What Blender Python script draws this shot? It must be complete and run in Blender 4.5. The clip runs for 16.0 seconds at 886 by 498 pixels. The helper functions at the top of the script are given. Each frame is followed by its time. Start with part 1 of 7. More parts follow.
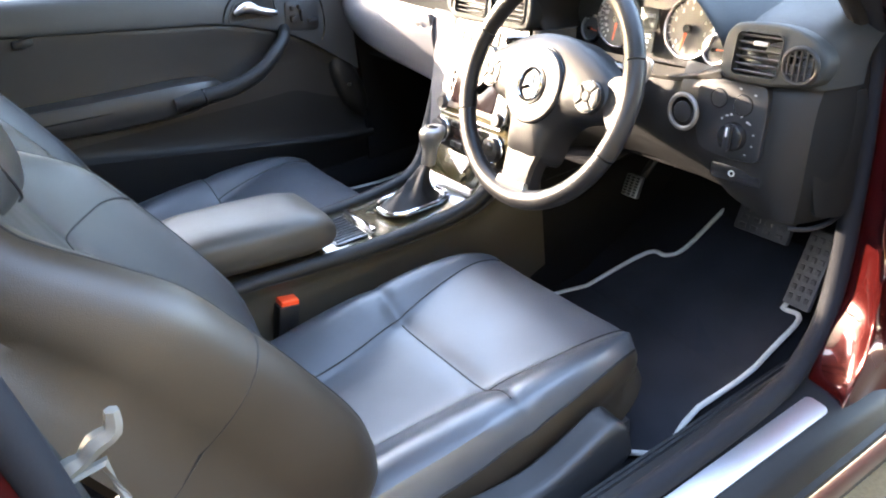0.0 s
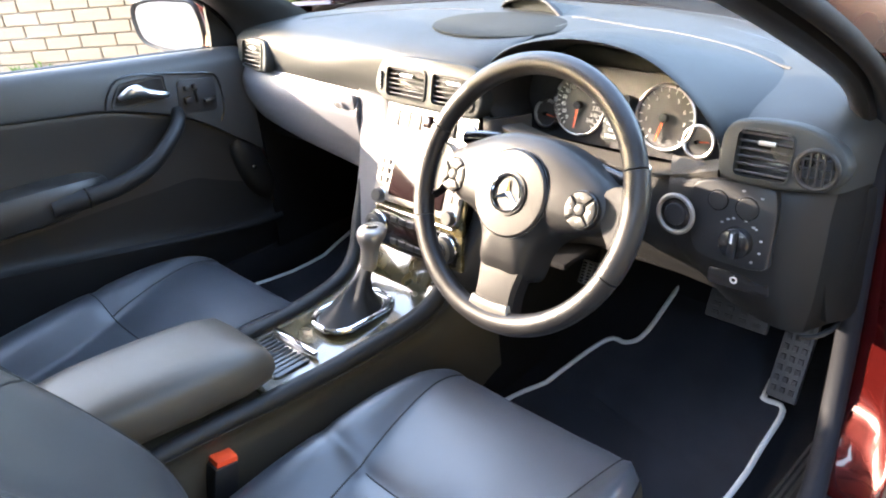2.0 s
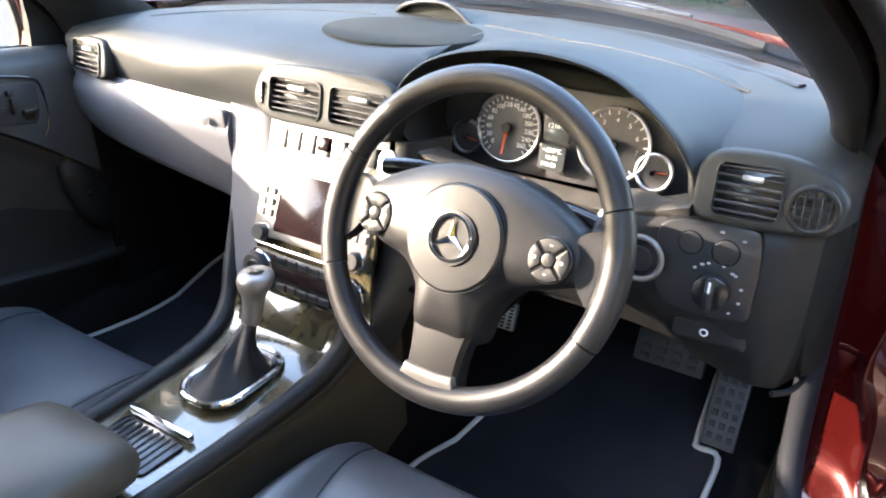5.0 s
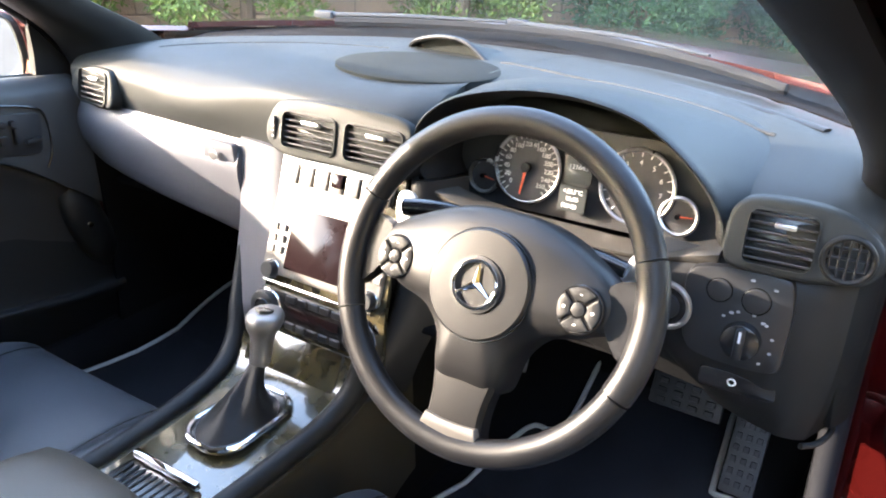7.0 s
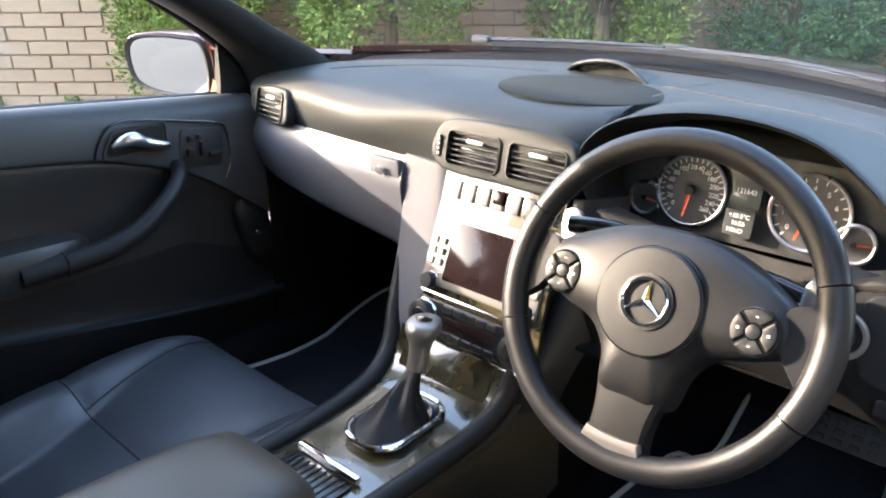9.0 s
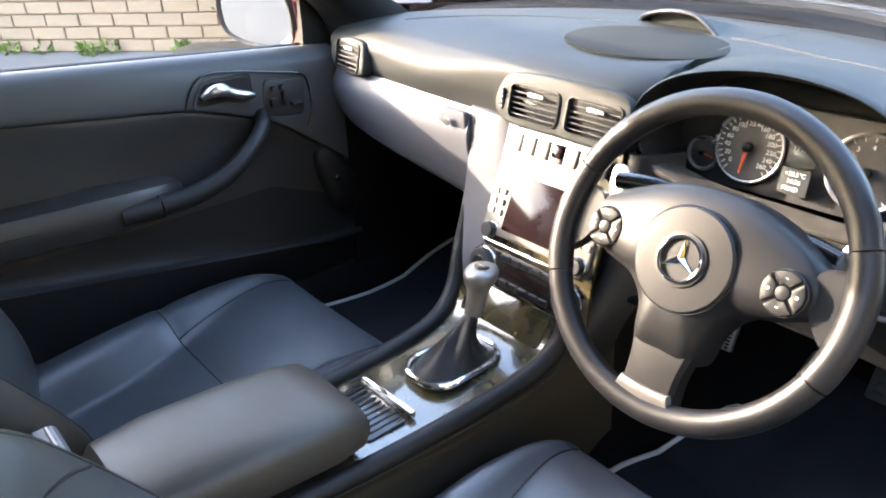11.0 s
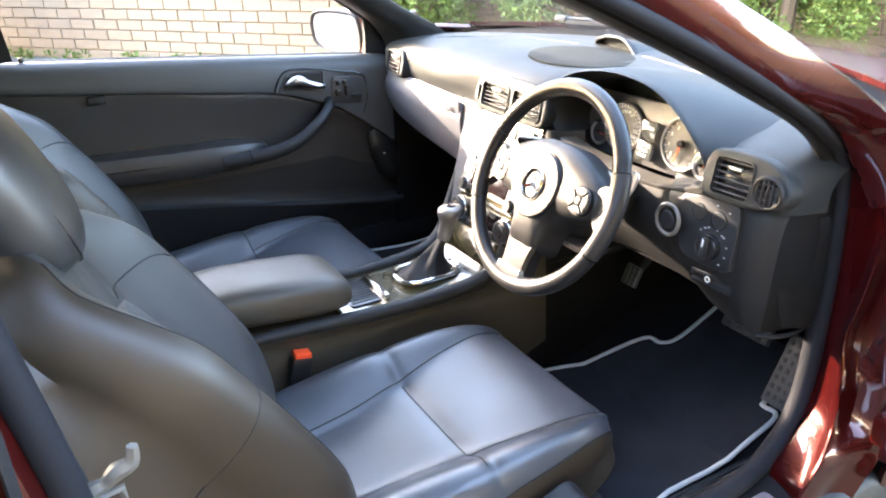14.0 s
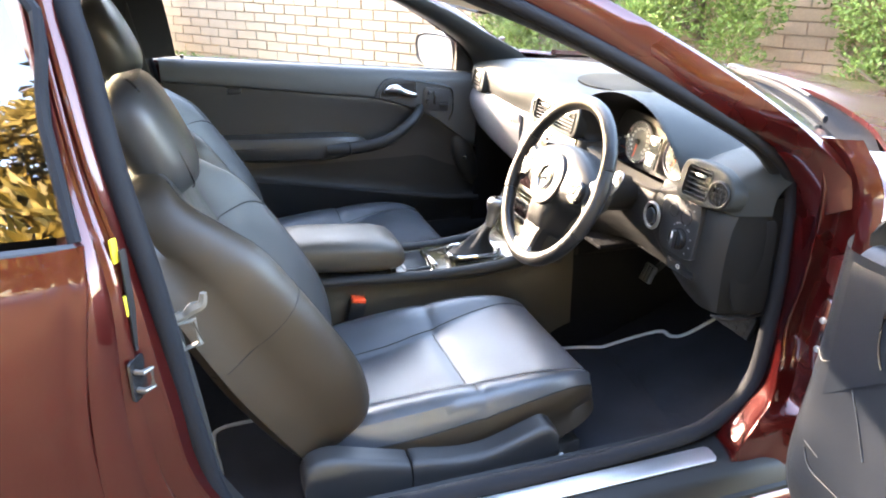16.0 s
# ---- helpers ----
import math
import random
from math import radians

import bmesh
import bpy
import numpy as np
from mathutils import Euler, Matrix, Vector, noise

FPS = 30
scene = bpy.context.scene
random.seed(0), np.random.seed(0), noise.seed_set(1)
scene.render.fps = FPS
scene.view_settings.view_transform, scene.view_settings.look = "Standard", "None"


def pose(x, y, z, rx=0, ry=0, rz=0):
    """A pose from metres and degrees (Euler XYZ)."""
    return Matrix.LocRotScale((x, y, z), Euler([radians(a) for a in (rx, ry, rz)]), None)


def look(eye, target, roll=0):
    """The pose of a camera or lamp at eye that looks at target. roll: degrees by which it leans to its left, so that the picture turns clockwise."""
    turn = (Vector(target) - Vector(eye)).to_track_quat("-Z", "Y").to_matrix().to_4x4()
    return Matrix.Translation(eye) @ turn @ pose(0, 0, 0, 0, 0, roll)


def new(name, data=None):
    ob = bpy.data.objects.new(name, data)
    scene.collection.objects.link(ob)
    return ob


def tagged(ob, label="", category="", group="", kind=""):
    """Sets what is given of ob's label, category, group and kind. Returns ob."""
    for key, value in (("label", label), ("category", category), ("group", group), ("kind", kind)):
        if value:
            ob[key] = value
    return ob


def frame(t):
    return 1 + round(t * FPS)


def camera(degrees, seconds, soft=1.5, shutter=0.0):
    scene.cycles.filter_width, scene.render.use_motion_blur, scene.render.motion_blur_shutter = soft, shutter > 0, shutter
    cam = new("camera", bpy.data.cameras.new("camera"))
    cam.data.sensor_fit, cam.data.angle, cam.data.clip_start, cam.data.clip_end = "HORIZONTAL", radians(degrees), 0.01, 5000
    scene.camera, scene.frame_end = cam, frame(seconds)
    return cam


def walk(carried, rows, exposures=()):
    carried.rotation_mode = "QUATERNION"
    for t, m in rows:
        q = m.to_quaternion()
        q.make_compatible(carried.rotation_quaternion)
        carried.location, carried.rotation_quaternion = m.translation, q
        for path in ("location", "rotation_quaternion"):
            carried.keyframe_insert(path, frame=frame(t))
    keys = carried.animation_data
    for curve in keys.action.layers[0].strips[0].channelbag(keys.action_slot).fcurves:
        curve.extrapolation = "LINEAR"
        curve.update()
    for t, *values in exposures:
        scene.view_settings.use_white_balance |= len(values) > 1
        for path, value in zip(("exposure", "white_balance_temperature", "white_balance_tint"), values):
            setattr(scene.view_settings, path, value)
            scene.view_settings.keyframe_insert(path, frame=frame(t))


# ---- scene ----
from mathutils.bvhtree import BVHTree

cam = camera(59.9, 16.0, soft=2.0)
PATH = [
    (0, (1.277, -0.79, 1.192), (-0.217, 0.144, 0.246), -6.0),
    (0.5, (1.23, -0.773, 1.187), (-0.264, 0.192, 0.272), -5.9),
    (1, (1.135, -0.787, 1.204), (-0.298, 0.282, 0.307), -5.6),
    (1.5, (1.058, -0.784, 1.224), (-0.307, 0.382, 0.342), -5.2),
    (2, (1.002, -0.747, 1.247), (-0.312, 0.462, 0.347), -5.3),
    (2.5, (0.945, -0.71, 1.257), (-0.313, 0.537, 0.329), -5.1),
    (3, (0.872, -0.697, 1.254), (-0.301, 0.617, 0.306), -4.4),
    (3.5, (0.819, -0.68, 1.241), (-0.294, 0.686, 0.294), -3.4),
    (4, (0.773, -0.674, 1.225), (-0.273, 0.751, 0.289), -2.1),
    (6.5, (0.747, -0.641, 1.189), (-0.231, 0.885, 0.343), 0.5),
    (7, (0.709, -0.651, 1.211), (-0.273, 0.877, 0.374), 0.6),
    (7.5, (0.674, -0.672, 1.217), (-0.379, 0.827, 0.414), 0.7),
    (8, (0.659, -0.695, 1.208), (-0.476, 0.762, 0.439), 0.8),
    (8.5, (0.67, -0.706, 1.208), (-0.537, 0.692, 0.44), 0.0),
    (9, (0.683, -0.717, 1.212), (-0.557, 0.645, 0.434), -0.6),
    (11.5, (0.804, -0.682, 1.252), (-0.673, 0.32, 0.351), -3.3),
    (12, (0.867, -0.643, 1.263), (-0.742, 0.199, 0.425), -1.9),
    (12.5, (0.959, -0.651, 1.3), (-0.643, 0.097, 0.365), -0.6),
    (13, (1.093, -0.63, 1.317), (-0.556, 0.081, 0.437), -2.2),
    (13.5, (1.234, -0.694, 1.306), (-0.408, 0.114, 0.499), -1.3),
    (14, (1.407, -0.789, 1.295), (-0.186, 0.097, 0.472), -2.1),
    (14.5, (1.51, -0.818, 1.273), (-0.061, 0.076, 0.417), -1.0),
    (15, (1.642, -0.79, 1.285), (0.028, 0.014, 0.419), 0.7),
    (15.5, (1.773, -0.75, 1.289), (0.09, -0.074, 0.446), 1.8),
    (16, (1.845, -0.759, 1.326), (0.09, -0.163, 0.573), 0.1),
]
walk(cam, [(t, look(eye, target, roll)) for t, eye, target, roll in PATH], [(t, e + 0.64, k - 110, g + 4) for t, e, k, g in ((0.0, 4.75, 7250, 13), (2.0, 4.55, 7150, 12), (4.0, 4.3, 6950, 11), (7.0, 4.2, 6850, 11), (8.5, 3.8, 6900, 12), (9.2, 3.7, 6950, 12), (11.5, 4.25, 7050, 13), (13.0, 4.5, 7150, 14), (16.0, 4.77, 7400, 13))])

# ---- world and sun ----
SUN_ELEVATION, SUN_AZIMUTH = 18.0, 243.0   # azimuth: degrees clockwise from +y (the nose of the car)
world = bpy.data.worlds.new("world")
scene.world = world
world.use_nodes = True
wn = world.node_tree
sky = wn.nodes.new("ShaderNodeTexSky")
sky.sky_type = "NISHITA"
sky.sun_disc = False
sky.sun_elevation, sky.sun_rotation = radians(SUN_ELEVATION), radians(SUN_AZIMUTH)
sky.air_density, sky.dust_density, sky.ozone_density = 1.0, 1.5, 1.0
wn.links.new(sky.outputs[0], wn.nodes["Background"].inputs[0])
wn.nodes["Background"].inputs[1].default_value = 0.15
sun_data = bpy.data.lights.new("sun", "SUN")
sun_data.energy, sun_data.angle, sun_data.color = 1.2, radians(0.6), (1.0, 0.88, 0.72)
sun = new("sun", sun_data)
_e, _a = radians(SUN_ELEVATION), radians(SUN_AZIMUTH)
SUN_FROM = Vector((math.cos(_e) * math.sin(_a), math.cos(_e) * math.cos(_a), math.sin(_e)))
sun.matrix_world = look(SUN_FROM * 30, (0, 0, 0))


# ---- materials ----
def mat(name, color, rough=0.5, metal=0.0, vary=0.12, scale=6.0, bump=0.0, bump_scale=120.0, coat=0.0,
        coat_rough=0.05, spec=0.5, ripple=0.0, rough_vary=0.08, kind="noise"):
    """A painted, moulded or woven surface: base colour with two scales of variation, uneven gloss and fine relief."""
    m = bpy.data.materials.new(name)
    m.use_nodes = True
    n, l = m.node_tree.nodes, m.node_tree.links
    b = n["Principled BSDF"]
    b.inputs["Metallic"].default_value = metal
    b.inputs["Specular IOR Level"].default_value = spec
    b.inputs["Coat Weight"].default_value, b.inputs["Coat Roughness"].default_value = coat, coat_rough
    tc = n.new("ShaderNodeTexCoord")
    big = n.new("ShaderNodeTexNoise")
    big.inputs["Scale"].default_value, big.inputs["Detail"].default_value = scale, 5.0
    l.new(tc.outputs["Object"], big.inputs["Vector"])
    fine = n.new("ShaderNodeTexNoise")
    fine.inputs["Scale"].default_value, fine.inputs["Detail"].default_value = bump_scale, 3.0
    l.new(tc.outputs["Object"], fine.inputs["Vector"])
    mixed = n.new("ShaderNodeMath")
    mixed.operation = "MULTIPLY_ADD"
    l.new(fine.outputs["Fac"], mixed.inputs[0])
    mixed.inputs[1].default_value = 0.45
    l.new(big.outputs["Fac"], mixed.inputs[2])
    ramp = n.new("ShaderNodeMapRange")
    ramp.inputs["From Min"].default_value, ramp.inputs["From Max"].default_value = 0.4, 1.05
    ramp.inputs["To Min"].default_value, ramp.inputs["To Max"].default_value = 1 - vary, 1 + vary
    l.new(mixed.outputs[0], ramp.inputs["Value"])
    col = n.new("ShaderNodeVectorMath")
    col.operation = "SCALE"
    col.inputs[0].default_value = color
    l.new(ramp.outputs[0], col.inputs["Scale"])
    l.new(col.outputs[0], b.inputs["Base Color"])
    gloss = n.new("ShaderNodeMapRange")
    gloss.inputs["From Min"].default_value, gloss.inputs["From Max"].default_value = 0.3, 0.7
    gloss.inputs["To Min"].default_value, gloss.inputs["To Max"].default_value = max(0.0, rough - rough_vary), min(1.0, rough + rough_vary)
    l.new(big.outputs["Fac"], gloss.inputs["Value"])
    l.new(gloss.outputs[0], b.inputs["Roughness"])
    if bump:
        bp = n.new("ShaderNodeBump")
        bp.inputs["Strength"].default_value, bp.inputs["Distance"].default_value = bump, 0.0012
        if kind == "grain":
            v = n.new("ShaderNodeTexVoronoi")
            v.inputs["Scale"].default_value = bump_scale
            l.new(tc.outputs["Object"], v.inputs["Vector"])
            l.new(v.outputs["Distance"], bp.inputs["Height"])
        else:
            l.new(fine.outputs["Fac"], bp.inputs["Height"])
        if ripple:
            soft_bump = n.new("ShaderNodeBump")
            soft_bump.inputs["Strength"].default_value, soft_bump.inputs["Distance"].default_value = ripple, 0.02
            l.new(big.outputs["Fac"], soft_bump.inputs["Height"])
            l.new(soft_bump.outputs[0], bp.inputs["Normal"])
        l.new(bp.outputs[0], b.inputs["Normal"])
    return m


def glass_mat(name, color=(0.95, 0.98, 0.97), rough=0.0, base=0.05):
    m = bpy.data.materials.new(name)
    m.use_nodes = True
    n, l = m.node_tree.nodes, m.node_tree.links
    out = n["Material Output"]
    clear, shine, mix, fres = n.new("ShaderNodeBsdfTransparent"), n.new("ShaderNodeBsdfGlossy"), n.new("ShaderNodeMixShader"), n.new("ShaderNodeLayerWeight")
    clear.inputs[0].default_value = (*color, 1)
    shine.inputs["Roughness"].default_value = rough
    rise, gain = n.new("ShaderNodeMath"), n.new("ShaderNodeMath")
    rise.operation, rise.inputs[1].default_value = "POWER", 5.0
    gain.operation, gain.inputs[1].default_value, gain.inputs[2].default_value = "MULTIPLY_ADD", 0.9, base
    fres.inputs[0].default_value = 0.5
    l.new(fres.outputs["Facing"], rise.inputs[0])
    l.new(rise.outputs[0], gain.inputs[0])
    l.new(gain.outputs[0], mix.inputs[0])
    l.new(clear.outputs[0], mix.inputs[1])
    l.new(shine.outputs[0], mix.inputs[2])
    l.new(mix.outputs[0], out.inputs[0])
    return m


def glow_mat(name, color, strength):
    m = bpy.data.materials.new(name)
    m.use_nodes = True
    b = m.node_tree.nodes["Principled BSDF"]
    b.inputs["Base Color"].default_value = (*color, 1)
    b.inputs["Emission Color"].default_value = (*color, 1)
    b.inputs["Emission Strength"].default_value = strength
    return m


# cushion leather: blue sky sheen is put into the base colour
LEATHER = mat("sky_tinted_leather", (0.043, 0.048, 0.057), 0.36, spec=0.7, bump=0.08, bump_scale=900, kind="grain", ripple=0.10, scale=7, vary=0.2)
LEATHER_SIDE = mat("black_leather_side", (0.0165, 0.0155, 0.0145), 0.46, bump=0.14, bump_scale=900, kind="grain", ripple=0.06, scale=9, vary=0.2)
# armrest leather, rougher and less blue than the cushions
LEATHER_DULL = mat("dull_grey_black_leather", (0.044, 0.038, 0.029), 0.47, spec=0.5, bump=0.10, bump_scale=900, kind="grain", ripple=0.08, scale=8, vary=0.2)
# backrest copy of the seat leather, darkened where less sky falls on it
LEATHER_BACK = mat("dimmer_backrest_leather", (0.031, 0.0315, 0.0325), 0.43, spec=0.55, bump=0.10, bump_scale=900, kind="grain", ripple=0.08, scale=8, vary=0.2)
# open door's trim: shade and reflected sky put into a dark blue base
SHADED_DOOR_SKIN = mat("shaded_sky_blue_door_skin", (0.0048, 0.0070, 0.0110), 0.46, spec=0.24, bump=0.12, bump_scale=900, kind="grain", ripple=0.05, scale=6, vary=0.2)
RIBBED = mat("ribbed_leather", (0.030, 0.031, 0.032), 0.55, bump=0.3, bump_scale=300, kind="grain", vary=0.2)
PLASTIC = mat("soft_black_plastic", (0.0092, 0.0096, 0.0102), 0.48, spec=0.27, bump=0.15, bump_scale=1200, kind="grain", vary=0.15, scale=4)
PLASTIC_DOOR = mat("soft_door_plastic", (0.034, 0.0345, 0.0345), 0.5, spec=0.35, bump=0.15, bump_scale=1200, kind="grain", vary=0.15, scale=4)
PLASTIC_DASH = mat("grained_dash_plastic", (0.0165, 0.0190, 0.0190), 0.58, spec=0.26, bump=0.16, bump_scale=1200, kind="grain", vary=0.12, scale=3)
SPEAKER = mat("dark_speaker_cloth", (0.012, 0.0145, 0.014), 0.8, spec=0.12, bump=0.5, bump_scale=700, vary=0.2)
# console side: warm light bounced off the ground put into the brown
CONSOLE = mat("bounce_brown_console_plastic", (0.036, 0.031, 0.022), 0.5, spec=0.35, bump=0.15, bump_scale=1200, kind="grain", vary=0.15, scale=4)
# seat sides turned from the light: shade and warm ground bounce as dark brown
SHADE_LEATHER = mat("shaded_brown_leather", (0.026, 0.0185, 0.0115), 0.46, bump=0.14, bump_scale=900, kind="grain", vary=0.2)
HUB = mat("satin_black_hub", (0.0095, 0.0098, 0.0105), 0.45, spec=0.4, bump=0.12, bump_scale=1200, kind="grain", vary=0.12, scale=8)
WARM_TRIM = mat("warm_grey_trim", (0.042, 0.039, 0.034), 0.5, vary=0.1, bump=0.1, bump_scale=1200, kind="grain")
COVER = mat("matt_black_cover", (0.0055, 0.0055, 0.0052), 0.72, spec=0.14, bump=0.2, bump_scale=1200, kind="grain", vary=0.2)
GAITER = mat("dark_gaiter_leather", (0.006, 0.006, 0.0065), 0.5, spec=0.3, bump=0.14, bump_scale=900, kind="grain", vary=0.2)
PLASTIC_LOW = mat("grey_black_plastic", (0.014, 0.0142, 0.015), 0.44, bump=0.12, bump_scale=1200, kind="grain", vary=0.12, scale=4)
PIANO = mat("gloss_black", (0.012, 0.012, 0.013), 0.2, vary=0.2, spec=0.5, rough_vary=0.05)
PANEL_GREY = mat("satin_grey_panel", (0.085, 0.086, 0.096), 0.40, bump=0.1, bump_scale=1200, kind="grain", vary=0.08, scale=4)
RIM_LEATHER = mat("smooth_rim_leather", (0.009, 0.0095, 0.011), 0.40, spec=0.36, bump=0.08, bump_scale=900, kind="grain", vary=0.2, scale=20)
SWITCH = mat("satin_black_switch", (0.011, 0.012, 0.014), 0.40, vary=0.1)
SEAL_RUBBER = mat("grey_black_seal_rubber", (0.0085, 0.0095, 0.0125), 0.75, spec=0.18, bump=0.2, bump_scale=300, vary=0.15)
RUBBER = mat("black_rubber", (0.020, 0.022, 0.025), 0.55, bump=0.2, bump_scale=300, vary=0.2)
CARPET = mat("black_carpet", (0.007, 0.007, 0.008), 0.95, bump=1.0, bump_scale=900, vary=0.35, spec=0.1)
MATCLOTH = mat("charcoal_velour", (0.016, 0.017, 0.021), 0.95, bump=1.0, bump_scale=1100, vary=0.45, scale=9, spec=0.15)
PIPING = mat("grey_piping", (0.42, 0.42, 0.40), 0.75, bump=0.6, bump_scale=500, vary=0.2)
SILVER = mat("brushed_aluminium", (0.62, 0.62, 0.63), 0.32, metal=1.0, vary=0.06, bump=0.08, bump_scale=200)
TREAD = mat("satin_tread_metal", (0.78, 0.78, 0.80), 0.42, metal=1.0, vary=0.05, bump=0.05, bump_scale=300)
CHROME = mat("chrome", (0.85, 0.85, 0.86), 0.08, metal=1.0, vary=0.04, rough_vary=0.03)
MATT_SILVER = mat("matt_silver_paint", (0.21, 0.20, 0.19), 0.40, metal=0.6, vary=0.06)
RED_PAINT = mat("dark_red_metallic_paint", (0.050, 0.0035, 0.0030), 0.30, metal=0.55, spec=0.3, vary=0.10, coat=0.9, coat_rough=0.03, bump=0.03, bump_scale=900, scale=2)
WIPER = mat("dull_grey_wiper_paint", (0.034, 0.038, 0.045), 0.75, spec=0.2, vary=0.1)
STEEL = mat("zinc_steel", (0.22, 0.21, 0.20), 0.5, metal=1.0, vary=0.15, scale=30)
HEADLINER = mat("grey_headliner", (0.42, 0.42, 0.40), 0.95, bump=0.6, bump_scale=700, vary=0.1)
BELT_CLOTH = mat("belt_webbing", (0.020, 0.022, 0.022), 0.7, bump=0.8, bump_scale=500, vary=0.25)
BEIGE_PLASTIC = mat("grey_beige_plastic", (0.13, 0.122, 0.105), 0.5, vary=0.12, bump=0.1)
ORANGE = mat("orange_red_button", (0.85, 0.075, 0.02), 0.4, vary=0.08)
YELLOW = mat("yellow_label", (0.75, 0.60, 0.04), 0.5, vary=0.1)
SEAM_GLINT = mat("seam_edge_glint", (0.013, 0.016, 0.021), 0.5, vary=0.1)
PEWTER = mat("pale_grey_plastic", (0.06, 0.066, 0.078), 0.4, vary=0.1)
DIM_PRINT = mat("grey_print", (0.30, 0.30, 0.31), 0.5, vary=0.05)
WHITE = mat("white_print", (0.75, 0.75, 0.75), 0.5, vary=0.05)
NEEDLE = mat("orange_needle", (0.75, 0.10, 0.03), 0.4, vary=0.05)
DIALFACE = mat("checked_dial", (0.030, 0.031, 0.034), 0.5, vary=0.3, scale=60)
LCD = mat("brown_glass_display", (0.013, 0.0072, 0.0076), 0.14, spec=0.3, vary=0.12, rough_vary=0.03)
LCD_GREY = mat("grey_glass_display", (0.05, 0.055, 0.055), 0.2, vary=0.1, coat=0.6)
WOOD = mat("olive_burr_wood", (0.046, 0.038, 0.018), 0.20, vary=0.7, scale=18, bump_scale=60, coat=1.0, coat_rough=0.04)
GLASS = glass_mat("clear_glass")
TINTED = glass_mat("tinted_glass", (0.22, 0.25, 0.24), base=0.22)
MIRROR = mat("mirror_glass", (0.30, 0.32, 0.34), 0.10, metal=1.0, vary=0.02, rough_vary=0.01)
TYRE = mat("tyre_rubber", (0.02, 0.02, 0.021), 0.85, bump=0.4, bump_scale=200, vary=0.2)


# ---- mesh tools ----
PLACE = {}


def thing(name, loc, label, category, group="", kind=""):
    ob = new(name)
    ob.empty_display_size = 0.05
    ob.location = loc
    PLACE[ob.name] = Vector(loc)
    return tagged(ob, label, category, group, kind)


def finish(name, bm, material, origin=Vector((0, 0, 0)), smooth=35):
    bmesh.ops.remove_doubles(bm, verts=bm.verts, dist=1e-5)
    bmesh.ops.recalc_face_normals(bm, faces=bm.faces)
    bmesh.ops.translate(bm, verts=bm.verts, vec=-origin)
    me = bpy.data.meshes.new(name)
    bm.to_mesh(me)
    bm.free()
    if smooth:
        me.polygons.foreach_set("use_smooth", [True] * len(me.polygons))
        me.set_sharp_from_angle(angle=radians(smooth))
    me.materials.append(material)
    return new(name, me)


def part(name, bm, material, parent, label="", smooth=35):
    """One mesh object, built in world coordinates, under a thing or a part."""
    origin = PLACE[parent.name]
    ob = finish(name, bm, material, origin, smooth)
    ob.parent = parent
    PLACE[ob.name] = origin
    return tagged(ob, label)


def solo(name, bm, material, label, category, smooth=35, kind="", group=""):
    """A thing that is one mesh, with its origin at the middle of its base."""
    lo = Vector([min(v.co[i] for v in bm.verts) for i in range(3)])
    hi = Vector([max(v.co[i] for v in bm.verts) for i in range(3)])
    base = Vector(((lo.x + hi.x) / 2, (lo.y + hi.y) / 2, lo.z))
    ob = finish(name, bm, material, base, smooth)
    ob.location = base
    PLACE[ob.name] = base
    return tagged(ob, label, category, group, kind)


def cat(pts, n, closed=False):
    """Catmull-Rom curve through pts, n points a stretch."""
    p = [Vector(q) for q in pts]
    out, m = [], len(p)
    for i in range(m if closed else m - 1):
        a, b, c, d = (p[(i + k) % m] for k in (-1, 0, 1, 2)) if closed else (p[max(i - 1, 0)], p[i], p[i + 1], p[min(i + 2, m - 1)])
        for k in range(n):
            t = k / n
            out.append(0.5 * ((2 * b) + (c - a) * t + (2 * a - 5 * b + 4 * c - d) * t * t + (3 * b - a - 3 * c + d) * t ** 3))
    if not closed:
        out.append(p[-1].copy())
    return out


def loft(rings, closed=True, cap=True, bm=None, loop=False):
    """Skin a row of rings of points."""
    bm = bm or bmesh.new()
    vs = [[bm.verts.new(p) for p in r] for r in rings]
    n = len(rings[0])
    for a, b in zip(vs, vs[1:] + (vs[:1] if loop else [])):
        for i in range(n if closed else n - 1):
            bm.faces.new((a[i], a[(i + 1) % n], b[(i + 1) % n], b[i]))
    if cap and closed and not loop:
        bm.faces.new(vs[0][::-1])
        bm.faces.new(vs[-1])
    return bm


def tube(pts, r, sides=10, closed=False, bm=None, flat=1.0, cap=True, up=(0, 0, 1), n=0):
    """A tube along pts; r: a number or one a point; flat: height over width."""
    if n:
        k = len(pts)
        rr = r if isinstance(r, (list, tuple)) else None
        pts = cat(pts, n, closed)
        if rr:
            r = [rr[min(int(i / n), k - 1)] * (1 - (i / n) % 1) + rr[(min(int(i / n) + 1, k - 1)) if not closed else (int(i / n) + 1) % k] * ((i / n) % 1) for i in range(len(pts))]
    pts = [Vector(p) for p in pts]
    rings, m = [], len(pts)
    for i, p in enumerate(pts):
        a = pts[(i - 1) % m] if closed else pts[max(i - 1, 0)]
        b = pts[(i + 1) % m] if closed else pts[min(i + 1, m - 1)]
        t = (b - a).normalized()
        s = t.cross(Vector(up))
        s = s.normalized() if s.length > 1e-4 else t.cross(Vector((1, 0, 0))).normalized()
        u = s.cross(t).normalized()
        q = r[i] if isinstance(r, (list, tuple)) else r
        rings.append([p + q * (math.cos(k * 2 * math.pi / sides) * s + flat * math.sin(k * 2 * math.pi / sides) * u) for k in range(sides)])
    return loft(rings, True, cap, bm, loop=closed)


